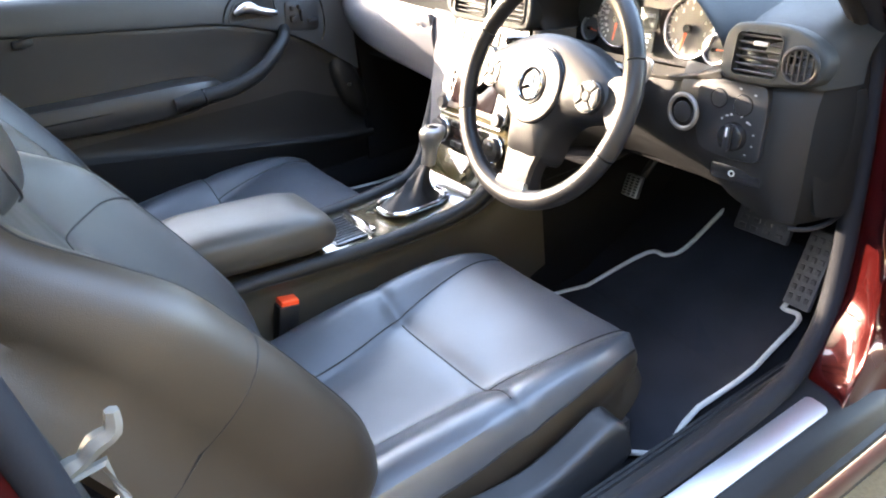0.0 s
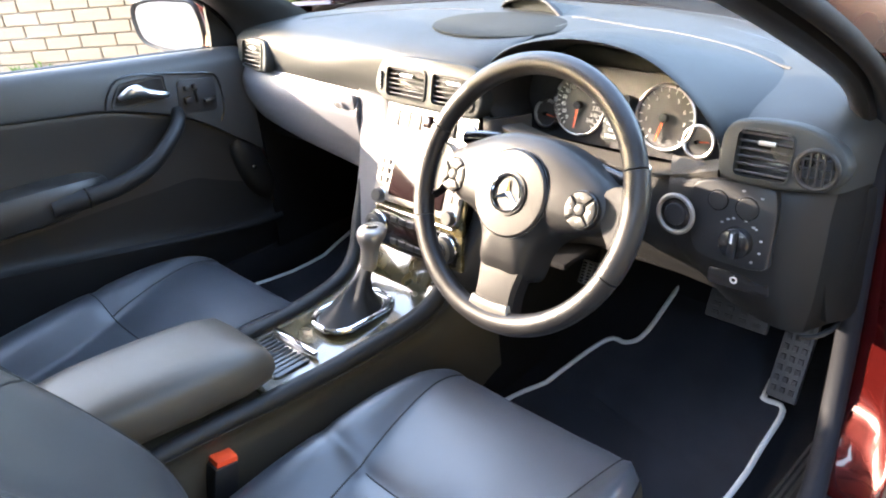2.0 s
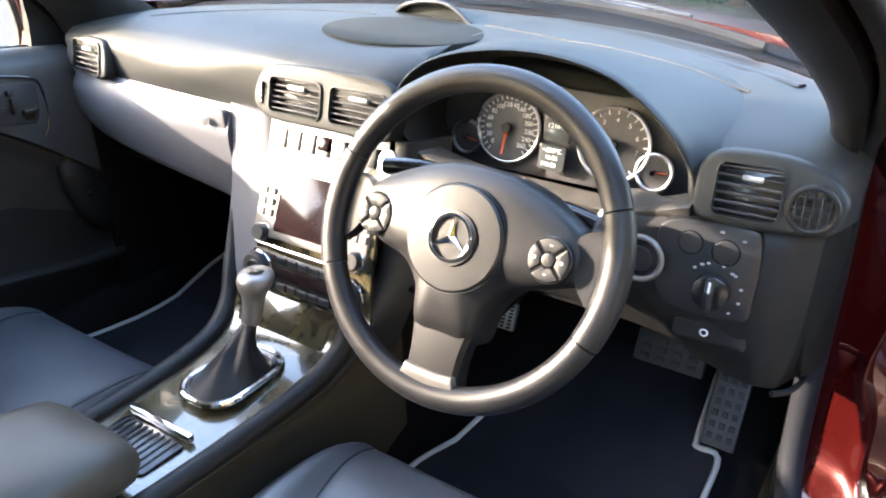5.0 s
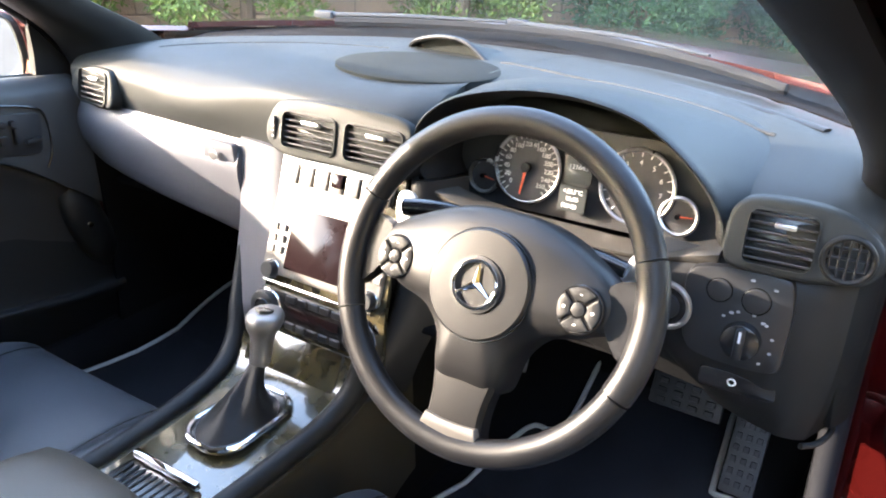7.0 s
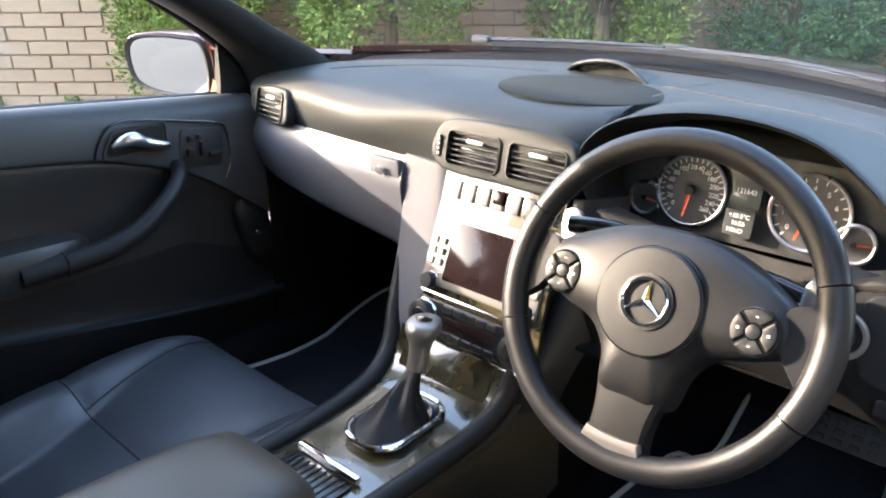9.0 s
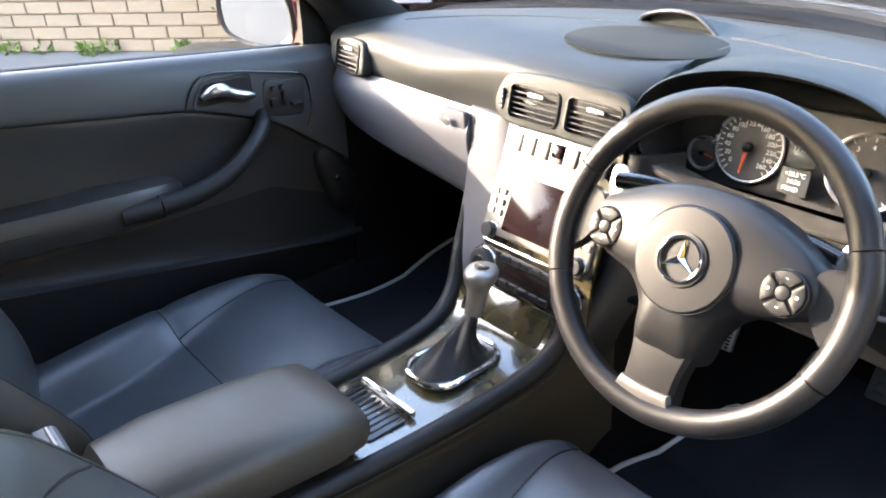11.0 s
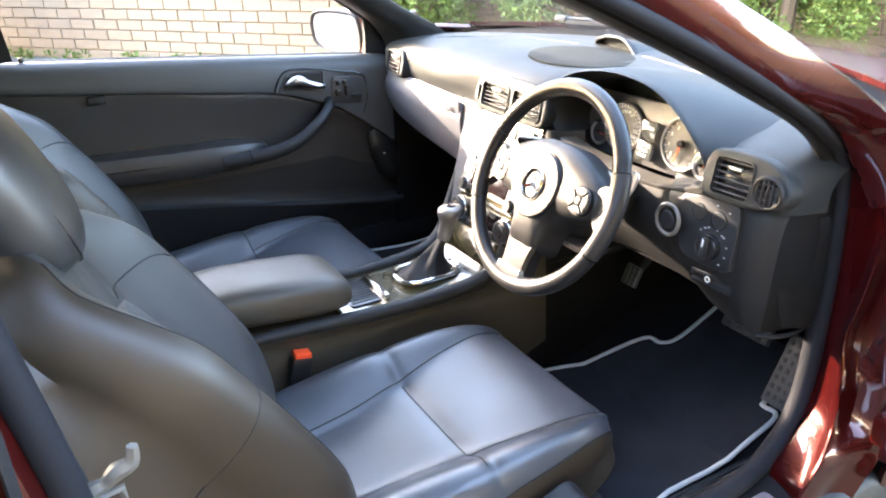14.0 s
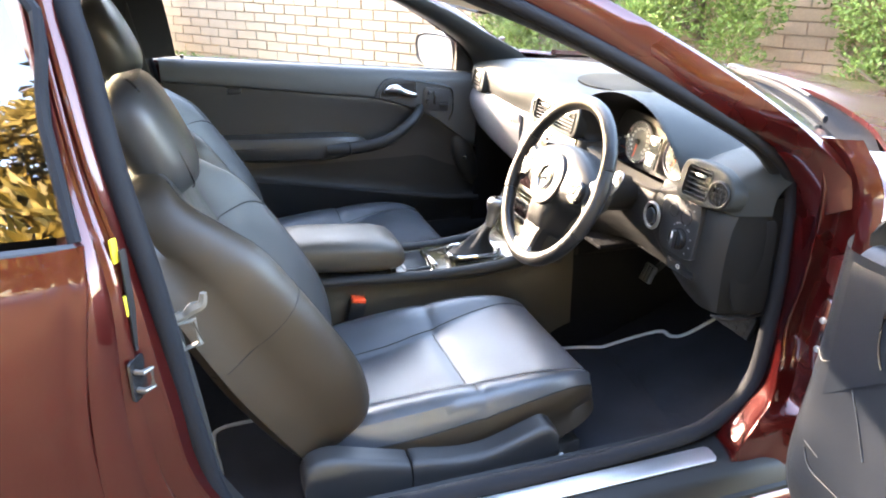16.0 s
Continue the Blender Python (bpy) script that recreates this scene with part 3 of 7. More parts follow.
# floor pan, footwell, bulkhead, tunnel and rear cabin
rows = [[(x, -1.25, 0.21), (x, -0.6, 0.205 + d), (x, 0.0, 0.214 + d), (x, 0.30, 0.216 + d), (x, 0.40, 0.245 + d), (x, 0.64, 0.36), (x, 0.74, 0.62)] for x, d in ((-0.72, 0.06), (-0.3, 0.06), (-0.1, 0.06), (0.1, 0.0), (0.4, 0.0), (0.72, 0.0))]
part("floor_carpet", surface(rows, 0.01, 2, 3), CARPET, body, "black carpet in the footwells")
for s in (1, -1):
    if s > 0:
        rows = [[(0.705, 0.27, 0.19), (0.692, 0.5, 0.19), (0.69, 0.82, 0.19)], [(0.690, 0.365, 0.6), (0.687, 0.5, 0.6), (0.69, 0.82, 0.62)], [(0.686, 0.365, 0.86), (0.684, 0.5, 0.86), (0.69, 0.82, 0.90)]]
    else:
        rows = [[(-0.70, 0.20, 0.19), (-0.70, 0.5, 0.19), (-0.70, 0.82, 0.19)], [(-0.725, 0.24, 0.6), (-0.715, 0.5, 0.6), (-0.70, 0.82, 0.62)], [(-0.735, 0.23, 0.86), (-0.715, 0.5, 0.86), (-0.70, 0.82, 0.90)]]
    part("kick_panel", surface(rows, 0.01, 3, 3), CARPET, body)
    # rear side trim with window
    rows = [[(s * 0.73, -0.86, 0.97), (s * 0.72, -1.4, 1.0), (s * 0.70, -2.2, 1.02)], [(s * 0.72, -0.84, 0.7), (s * 0.68, -1.4, 0.72), (s * 0.66, -2.2, 0.75)], [(s * 0.72, -0.8, 0.2), (s * 0.68, -1.4, 0.25), (s * 0.66, -2.2, 0.3)]]
    part("rear_side_trim", surface(rows, 0.015, 4, 4), PLASTIC, body)
    q = [[(s * 0.838, -0.915, 0.975), (s * 0.84, -1.25, 0.985), (s * 0.80, -1.65, 1.02)], [(s * 0.775, -0.925, 1.12), (s * 0.775, -1.25, 1.14), (s * 0.745, -1.58, 1.12)], [(s * 0.712, -0.935, 1.255), (s * 0.70, -1.2, 1.275), (s * 0.685, -1.45, 1.245)]]
    g = part("quarter_window", surface(q, 0.0, 5, 5), TINTED, body, "tinted rear quarter glass")
    part("window_trim", tube([(s * 0.858, -0.905, 0.962), (s * 0.872, -1.25, 0.972), (s * 0.84, -1.68, 1.005)], 0.012, 8, n=5, flat=0.8), RUBBER, body, "black belt trim below the glass")
    part("window_frame", tube([(s * 0.850, -0.908, 0.97), (s * 0.792, -0.925, 1.11), (s * 0.726, -0.940, 1.27), (s * 0.70, -1.2, 1.288), (s * 0.685, -1.46, 1.255), (s * 0.80, -1.69, 1.02)], 0.0085, 8, n=4), SEAL_RUBBER, body)
    rows = [[(s * 0.665, -0.905, 1.26), (s * 0.62, -0.945, 1.27), (s * 0.60, -1.0, 1.29)], [(s * 0.742, -0.868, 1.03), (s * 0.695, -0.915, 1.03), (s * 0.68, -1.0, 1.03)], [(s * 0.768, -0.838, 0.85), (s * 0.728, -0.880, 0.85), (s * 0.71, -1.0, 0.85)], [(s * 0.768, -0.80, 0.55), (s * 0.73, -0.835, 0.5), (s * 0.71, -1.0, 0.5)], [(s * 0.752, -0.70, 0.36), (s * 0.725, -0.77, 0.3), (s * 0.71, -1.0, 0.25)]]
    part("latch_pillar_trim", surface(rows, 0.02, 4, 3), PLASTIC, body, "dark plastic pillar trim")
rows = [[(-0.628, -0.795, 1.25), (-0.60, -0.92, 1.26)], [(-0.688, -0.775, 1.10), (-0.66, -0.92, 1.10)], [(-0.728, -0.765, 0.985), (-0.69, -0.92, 0.985)]]
part("pillar_cover", surface(rows, 0.012, 4, 3), PLASTIC, body, "black cover of the rear door pillar")
part("cabin_rear_wall", rbox((0, -1.75, 0.55), (1.4, 0.05, 0.9), 0.02), CARPET, body)
part("parcel_shelf", rbox((0, -2.0, 0.98), (1.4, 0.55, 0.02), 0.005), CARPET, body)
part("bulkhead", rbox((0, 0.80, 0.6), (1.45, 0.03, 0.62), 0.004), CARPET, body)


# ---- steering wheel ----
WC, WR, WT = Vector((0.335, 0.022, 0.813)), 0.187, radians(24.8)
WM = Matrix.Translation(WC) @ Matrix(((1, 0, 0), (0, math.sin(WT), -math.cos(WT)), (0, math.cos(WT), math.sin(WT)))).to_4x4()   # x right, y up the rim, z to the driver
wheel = thing("steering_wheel", WC, "black leather three-spoke steering wheel with silver lower trim", "steering wheel")


def arc(r, a0, a1, n, z=0.0):
    return [WM @ Vector((r * math.cos(radians(a0 + (a1 - a0) * i / n)), r * math.sin(radians(a0 + (a1 - a0) * i / n)), z)) for i in range(n + 1)]


WUP = WM.to_3x3() @ Vector((0, 0, 1))
GAPS = (22, 158, 203, 337)
ends = [(22, 158), (158, 203), (203, 337), (337, 382)]
for a0, a1 in ends:
    grip = a0 in (158, 337)
    part("rim_grip" if grip else "rim", tube(arc(WR, a0 + 0.3, a1 - 0.3, 30 if not grip else 14), 0.0175 if grip else 0.0165, 14, up=WUP, flat=0.95), RIM_LEATHER, wheel)
hub_outline = cat([(-0.150, 0.035), (-0.105, 0.062), (-0.05, 0.083), (0, 0.088), (0.05, 0.083), (0.105, 0.062), (0.150, 0.030), (0.152, -0.008), (0.118, -0.028), (0.075, -0.042), (0.050, -0.072), (0.038, -0.118),
                   (0, -0.122), (-0.038, -0.118), (-0.050, -0.072), (-0.075, -0.042), (-0.118, -0.028), (-0.152, -0.003)], 5, True)
hub_rings = []
for k, z in ((1.0, -0.055), (1.0, -0.012), (0.965, -0.002), (0.90, 0.006), (0.75, 0.013), (0.45, 0.019), (0.2, 0.021)):
    hub_rings.append([WM @ Vector((p.x * k, p.y * k - 0.004 * (1 - k), z)) for p in hub_outline])
part("hub_cover", loft(hub_rings), HUB, wheel, "black airbag cover")
part("hub_disc", loft([[WM @ Vector((r * math.cos(2 * math.pi * i / 48), r * math.sin(2 * math.pi * i / 48) + 0.0, z)) for i in range(48)] for r, z in ((0.063, 0.010), (0.0625, 0.0205), (0.060, 0.0235), (0.03, 0.026))]), HUB, wheel)
part("hub_joint", ring(0.0632, 0.0012, WM @ Matrix.Translation((0, 0, 0.0175)), 48, 6), PIANO, wheel)
em = WM @ Matrix.Translation((0, 0, 0.026))
part("emblem_dish", loft([[em @ Vector((r * math.cos(2 * math.pi * i / 40), r * math.sin(2 * math.pi * i / 40), z)) for i in range(40)] for r, z in ((0.0325, -0.004), (0.032, 0.002), (0.028, 0.0025), (0.024, -0.001), (0.005, -0.001))]), PLASTIC_LOW, wheel)
part("emblem_ring", ring(0.0262, 0.0022, em @ Matrix.Translation((0, 0, 0.003)), 40, 8), CHROME, wheel, "chrome emblem ring")
b = bmesh.new()
for k in range(3):
    a = radians(90 + 120 * k)
    u, v = Vector((math.cos(a), math.sin(a), 0)), Vector((-math.sin(a), math.cos(a), 0))
    tip, base = u * 0.0255, u * 0.0
    l, r, t = (em @ (v * 0.0055 - u * 0.003 + Vector((0, 0, 0.0005))), em @ (-v * 0.0055 - u * 0.003 + Vector((0, 0, 0.0005))), em @ (tip + Vector((0, 0, 0.0025))))
    top = em @ Vector((0, 0, 0.005))
    vs = [b.verts.new(q) for q in (l, r, t, top)]
    for i, j, q in ((0, 2, 3), (2, 1, 3), (1, 0, 3), (0, 1, 2)):
        b.faces.new((vs[i], vs[j], vs[q]))
part("emblem_spokes", b, CHROME, wheel, smooth=0)
for s in (-1, 1):
    # spoke shoulders up to the rim
    sp = [Vector((s * x, y)) for x, y in ((0.140, 0.036), (0.185, 0.045), (0.192, 0.0), (0.180, -0.045), (0.145, -0.012))]
    part("spoke_shoulder", loft([[WM @ Vector((p.x, p.y, z)) for p in cat([(q.x, q.y, 0) for q in sp], 4, True)] for z in (-0.02, -0.006, 0.002)]), RIM_LEATHER, wheel)
    pc = WM @ Matrix.Translation((s * 0.1165, 0.004, 0.0125))
    pad = part("button_pad", loft([[pc @ Vector((r * math.cos(2 * math.pi * i / 36), r * math.sin(2 * math.pi * i / 36), z)) for i in range(36)] for r, z in ((0.0265, -0.008), (0.0265, 0.001), (0.025, 0.003))]), PIANO, wheel, "round four-way button pad")
    for k in range(4):
        a0 = 45 + 90 * k
        out = [(0.0235 * math.cos(radians(a0 + 5 + 80 * i / 8)), 0.0235 * math.sin(radians(a0 + 5 + 80 * i / 8))) for i in range(9)] + [(0.0095 * math.cos(radians(a0 + 76 - 62 * i / 5)), 0.0095 * math.sin(radians(a0 + 76 - 62 * i / 5))) for i in range(6)]
        part("button", plate(out, pc @ Matrix.Translation((0, 0, 0.0052)), 0.004, 0.0008), HUB, pad)
        a = radians(a0 + 45)
        part("mark", plate(rrect(0.0032, 0.0012 if k in (0, 2) else 0.003, 0.0004, 2), pc @ Matrix.Translation((0.016 * math.cos(a), 0.016 * math.sin(a), 0.0056)), 0.0005, 0.0001), WHITE, pad)
    part("button", knob(pc @ Matrix.Translation((0, 0, 0.002)), 0.008, 0.0042, 20), HUB, pad)
    pd = WM @ Matrix.Translation((s * 0.150, 0.055, -0.040)) @ Euler((0, 0, radians(s * -18))).to_matrix().to_4x4()
    pad_out = cat([(-0.012, -0.030, 0), (0.010, -0.034, 0), (0.018, 0.0, 0), (0.010, 0.028, 0), (-0.012, 0.020, 0)], 4, True)
    part("shift_paddle", plate([(s * p.x, p.y) for p in pad_out], pd, 0.006, 0.002), SILVER, wheel, "silver shift paddle")
rings = []
for y, w, z in ((-0.035, 0.046, -0.010), (-0.065, 0.047, -0.003), (-0.10, 0.042, 0.004), (-0.135, 0.036, 0.006), (-0.165, 0.036, 0.005), (-0.178, 0.040, 0.002)):
    rings.append([WM @ Vector((a * w, y, z - d)) for a, d in ((-1, 0.030), (-1, 0.008), (-0.86, 0.001), (-0.4, 0.0), (0.4, 0.0), (0.86, 0.001), (1, 0.008), (1, 0.030))])
cols = [cat([q[i] for q in rings], 4) for i in range(8)]
# lower spoke out of the sun: its shade is put into a darker material
part("lower_spoke", loft([[c[k] for c in cols] for k in range(len(cols[0]))]), GAITER, wheel, "lower spoke, shade put into its darker colour")
tr = [(-0.033, -0.157), (-0.012, -0.159), (0.012, -0.159), (0.033, -0.157), (0.037, -0.172), (0.0, -0.178), (-0.037, -0.172)]
part("silver_trim", plate(tr, WM @ Matrix.Translation((0, 0, 0.0105)), 0.02, 0.003), MATT_SILVER, wheel, "matt silver lower spoke trim")


# ---- dashboard ----
dash = thing("dashboard", (0, 0.25, 0.6), "black grained plastic dashboard with grey lower panels", "dashboard")
TOP = [(-0.715, [(0.455, 0.918), (0.37, 0.928), (0.265, 0.925), (0.222, 0.905), (0.220, 0.873), (0.224, 0.838)]),
       (-0.55, [(0.56, 0.930), (0.42, 0.945), (0.275, 0.938), (0.220, 0.910), (0.216, 0.875), (0.222, 0.835)]),
       (-0.35, [(0.66, 0.936), (0.47, 0.955), (0.285, 0.946), (0.208, 0.915), (0.195, 0.878), (0.215, 0.835)]),
       (-0.15, [(0.71, 0.940), (0.50, 0.958), (0.29, 0.952), (0.215, 0.932), (0.206, 0.890), (0.212, 0.838)]),
       (0.10, [(0.71, 0.940), (0.50, 0.958), (0.30, 0.955), (0.222, 0.932), (0.208, 0.890), (0.212, 0.838)]),
       (0.128, [(0.71, 0.940), (0.50, 0.957), (0.37, 0.956), (0.345, 0.930), (0.345, 0.890), (0.345, 0.838)]),
       (0.30, [(0.68, 0.938), (0.50, 0.949), (0.37, 0.946), (0.345, 0.930), (0.345, 0.890), (0.345, 0.838)]),
       (0.47, [(0.61, 0.934), (0.50, 0.939), (0.41, 0.930), (0.365, 0.905), (0.345, 0.880), (0.345, 0.83)]),
       (0.512, [(0.58, 0.932), (0.47, 0.935), (0.38, 0.918), (0.32, 0.895), (0.30, 0.870), (0.30, 0.83)]),
       (0.54, [(0.57, 0.931), (0.46, 0.936), (0.35, 0.917), (0.270, 0.896), (0.236, 0.868), (0.232, 0.83)]),
       (0.60, [(0.53, 0.927), (0.42, 0.931), (0.32, 0.919), (0.248, 0.903), (0.222, 0.872), (0.225, 0.825)]),
       (0.66, [(0.49, 0.922), (0.39, 0.924), (0.30, 0.914), (0.245, 0.897), (0.220, 0.866), (0.225, 0.825)]),
       (0.690, [(0.46, 0.916), (0.38, 0.916), (0.31, 0.905), (0.258, 0.889), (0.232, 0.860), (0.235, 0.822)]),
       (0.712, [(0.44, 0.904), (0.40, 0.902), (0.355, 0.892), (0.325, 0.875), (0.308, 0.852), (0.305, 0.820)])]
top_pad = part("top_pad", surface([[(x, y, z) for y, z in p] for x, p in TOP], 0.0, 5, 5), PLASTIC_DASH, dash, "grained grey-black dashboard top")

# instrument hood: an arch that runs back into the pad
HOOD = [(0.118, 0.838), (0.104, 0.870), (0.117, 0.925), (0.180, 0.972), (0.299, 0.996), (0.415, 0.984), (0.495, 0.938), (0.538, 0.880), (0.545, 0.838)]
hc = Vector((0.325, 0.0, 0.86))
arch = [Vector((p.x, 0, p.y)) for p in cat([(x, z, 0) for x, z in HOOD], 5)]


def hood_ring(y, k, dz=0.0):
    return [hc + Vector(((p.x - hc.x) * k, y + (0.02 * max(0, (0.93 - p.z)) / 0.1 if y < 0.3 else 0), (p.z - hc.z) * k + dz)) for p in arch]


def hood_back(y, base):
    """A ring behind the lip, easing from the arch down onto the pad."""
    out = []
    for p in arch:
        pad = 0.951 - 0.052 * (max(0.0, p.x - 0.28) / 0.37) ** 1.5 - 0.004 * max(0.0, base - 0.9) / 0.1
        low = min(1.0, max(0.0, (0.955 - p.z) / 0.08))
        blend = base ** (1 - 0.68 * low) if p.x > 0.33 else base
        out.append(Vector((p.x + (0.05 if p.x > 0.33 else -0.03) * blend * abs(p.x - 0.325) / 0.21, y + 0.02 * max(0.0, 0.93 - p.z) / 0.1, p.z + (pad - p.z) * blend)))
    return out


part("hood_inside", loft([hood_ring(0.345, 0.86, -0.01), hood_ring(0.235, 0.90, -0.004), hood_ring(0.205, 0.955), hood_ring(0.199, 0.972)], closed=False, cap=False), PLASTIC, dash, "black inside of the instrument hood")
hood = part("instrument_hood", loft([hood_ring(0.199, 0.972), hood_ring(0.1965, 0.985), hood_ring(0.200, 0.997), hood_ring(0.210, 1.0)] + [hood_back(y, b) for y, b in ((0.235, 0.03), (0.27, 0.12), (0.31, 0.29), (0.35, 0.5), (0.40, 0.74), (0.45, 0.90), (0.50, 0.98), (0.55, 1.0))], closed=False, cap=False), PLASTIC_DASH, dash, "grey-black instrument hood running into the dashboard top", 60)
part("cluster_lower_trim", surface([[(0.108, 0.235, 0.845), (0.125, 0.208, 0.832), (0.130, 0.220, 0.810)], [(0.22, 0.245, 0.815), (0.22, 0.208, 0.808), (0.22, 0.222, 0.79)], [(0.33, 0.25, 0.808), (0.33, 0.215, 0.80), (0.33, 0.228, 0.785)],
                                    [(0.45, 0.245, 0.812), (0.45, 0.212, 0.806), (0.45, 0.225, 0.79)], [(0.545, 0.235, 0.845), (0.54, 0.208, 0.832), (0.54, 0.218, 0.81)]], 0.008, 6, 4), WARM_TRIM, dash)
FACE = facing((0.325, 0.298, 0.855), (0.02, -0.97, 0.2))
part("cluster_face", plate(rrect(0.42, 0.13, 0.05, 8), FACE @ Matrix.Translation((0, 0.005, -0.004)), 0.01, 0.002), DIALFACE, dash)


def gauge(x, z, r, name, a_needle, marks, numbers=()):
    to = facing((x, 0.296 + (z - 0.855) * 0.2, z), (0.02, -0.97, 0.2))
    g = part(name, loft([[to @ Vector((q * math.cos(2 * math.pi * i / 48), q * math.sin(2 * math.pi * i / 48), h)) for i in range(48)] for q, h in ((r, -0.003), (r * 0.96, 0.0), (r * 0.5, 0.0), (0.002, 0.0))]), DIALFACE, dash)
    part("bezel", ring(r, 0.0029, to @ Matrix.Translation((0, 0, 0.002)), 48, 8), SILVER, g, "chrome gauge ring")
    a = radians(a_needle)
    u = Vector((math.cos(a), math.sin(a), 0))
    v = Vector((-u.y, u.x, 0))
    nb = loft([[to @ (u * d + v * w * sgn + Vector((0, 0, h))) for sgn, h in ((1, 0.005), (-1, 0.005), (-1, 0.007), (1, 0.007))] for d, w in ((-r * 0.12, r * 0.05), (r * 0.78, r * 0.022))])
    part("needle", nb, NEEDLE, g, "orange needle")
    part("needle_hub", knob(to @ Matrix.Translation((0, 0, 0.003)), r * 0.15, 0.008, 20), PIANO, g)
    mk = bmesh.new()
    for k in range(marks):
        q = radians(230 - 280 * k / (marks - 1))
        m = to @ Matrix.Translation((r * 0.87 * math.cos(q), r * 0.87 * math.sin(q), 0.0012)) @ Euler((0, 0, q)).to_matrix().to_4x4()
        plate(rrect(r * 0.12, r * 0.028, 0.0003, 1), m, 0.0006, 0.0001, mk)
    part("scale_marks", mk, WHITE, g, smooth=0)
    for txt, q in numbers:
        words(txt, r * 0.19, to @ Matrix.Translation((r * 0.66 * math.cos(radians(q)), r * 0.66 * math.sin(radians(q)), 0.0012)), WHITE, g, "number")
    return g


SPEED = [(str(v), 225 - 270 * v / 260) for v in range(0, 261, 20)]
gauge(0.243, 0.858, 0.050, "speedometer", 263, 27, SPEED)
gauge(0.405, 0.861, 0.050, "rev_counter", 255, 17, [(str(v), 225 - 270 * v / 8) for v in range(0, 8)])
gauge(0.176, 0.834, 0.024, "fuel_gauge", -10, 9)
gauge(0.466, 0.835, 0.024, "clock_gauge", 5, 12)
dm = facing((0.325, 0.285, 0.872), (0.02, -0.97, 0.2))
scr = part("trip_display", plate(rrect(0.040, 0.036, 0.003), dm, 0.004, 0.0008), LCD_GREY, dash, "grey digital trip display")
words("121643", 0.0095, dm @ Matrix.Translation((0, 0.004, 0.0006)), WHITE, scr)
dm = facing((0.322, 0.278, 0.832), (0.02, -0.97, 0.2))
scr = part("gear_display", plate(rrect(0.040, 0.036, 0.003), dm, 0.004, 0.0008), LCD_GREY, dash, "dark digital gear display")
for txt, dy, sz in (("+28.5°C", 0.010, 0.0085), ("16:26", 0.0, 0.0085), ("PRND", -0.0105, 0.0085)):
    words(txt, sz, dm @ Matrix.Translation((-0.003 if txt == "PRND" else 0, dy, 0.0006)), WHITE, scr)

# lower passenger panel with glovebox and lower driver panel
rows = []
for x, top, mid, low, yb in ((-0.735, 0.845, 0.79, 0.745, 0.215), (-0.66, 0.842, 0.775, 0.70, 0.21), (-0.5, 0.840, 0.765, 0.672, 0.205), (-0.34, 0.838, 0.76, 0.655, 0.20), (-0.245, 0.836, 0.76, 0.64, 0.20)):
    rows.append([(x, yb + 0.012, top), (x, yb - 0.007, (top + mid) / 2), (x, yb - 0.007, mid), (x, yb + 0.004, (mid + low) / 2), (x, yb + 0.036, low), (x, yb + 0.2, low - 0.02)])
part("glovebox_panel", surface(rows, 0.012, 5, 5), PANEL_GREY, dash, "satin grey glovebox panel")
gm = facing((-0.287, 0.193, 0.797), (0, -0.98, -0.06))
part("glovebox_latch", plate(rrect(0.075, 0.062, 0.006), gm @ Matrix.Translation((0, 0.002, 0.0)), 0.012, 0.0015), PANEL_GREY, dash)
# flat black plate that draws the shade inside the finger hollow
part("latch_hollow_shade", plate(rrect(0.068, 0.024, 0.004), gm @ Matrix.Translation((0, -0.026, 0.0012)), 0.012, 0.001), CARPET, dash)
part("lock_cylinder", knob(gm @ Matrix.Translation((-0.005, 0.012, 0.006)), 0.009, 0.003), SILVER, dash)
# side cheek between the glovebox and the centre stack, running into the console
rows = []
for x, dy in ((-0.243, 0.010), (-0.19, 0.002), (-0.15, -0.003), (-0.134, 0.006)):
    rows.append([(x, 0.207 + dy, 0.842), (x, 0.200 + dy, 0.78), (x + 0.004, 0.182 + dy, 0.70), (x + 0.012, 0.155 + dy, 0.63), (x + 0.03, 0.125 + dy, 0.565), (x + 0.05, 0.115 + dy, 0.50)])
part("stack_cheek", surface(rows, 0.01, 4, 5), PANEL_GREY, dash, "satin grey side of the centre stack")
for x, dy in ((-0.2435, 0.008), (-0.1335, 0.004)):
    part("panel_gap", tube([(x, 0.205 + dy, 0.838), (x, 0.198 + dy, 0.78), (x + 0.004, 0.180 + dy, 0.70), (x + 0.012, 0.153 + dy, 0.63), (x + 0.03, 0.123 + dy, 0.565)], 0.0021, 6, n=4), PIANO, dash)
rows = []
for x, dy in ((0.100, 0.004), (0.115, -0.012), (0.14, 0.0), (0.17, 0.05)):
    rows.append([(x, 0.207 + dy, 0.842), (x, 0.200 + dy, 0.78), (x - 0.004, 0.182 + dy, 0.70), (x - 0.012, 0.155 + dy, 0.63), (x - 0.03, 0.125 + dy, 0.565), (x - 0.05, 0.115 + dy, 0.50)])
part("stack_cheek", surface(rows, 0.01, 4, 5), PLASTIC_LOW, dash)


SLAT = mat("grey_vent_slat", (0.06, 0.06, 0.063), 0.45, vary=0.08)


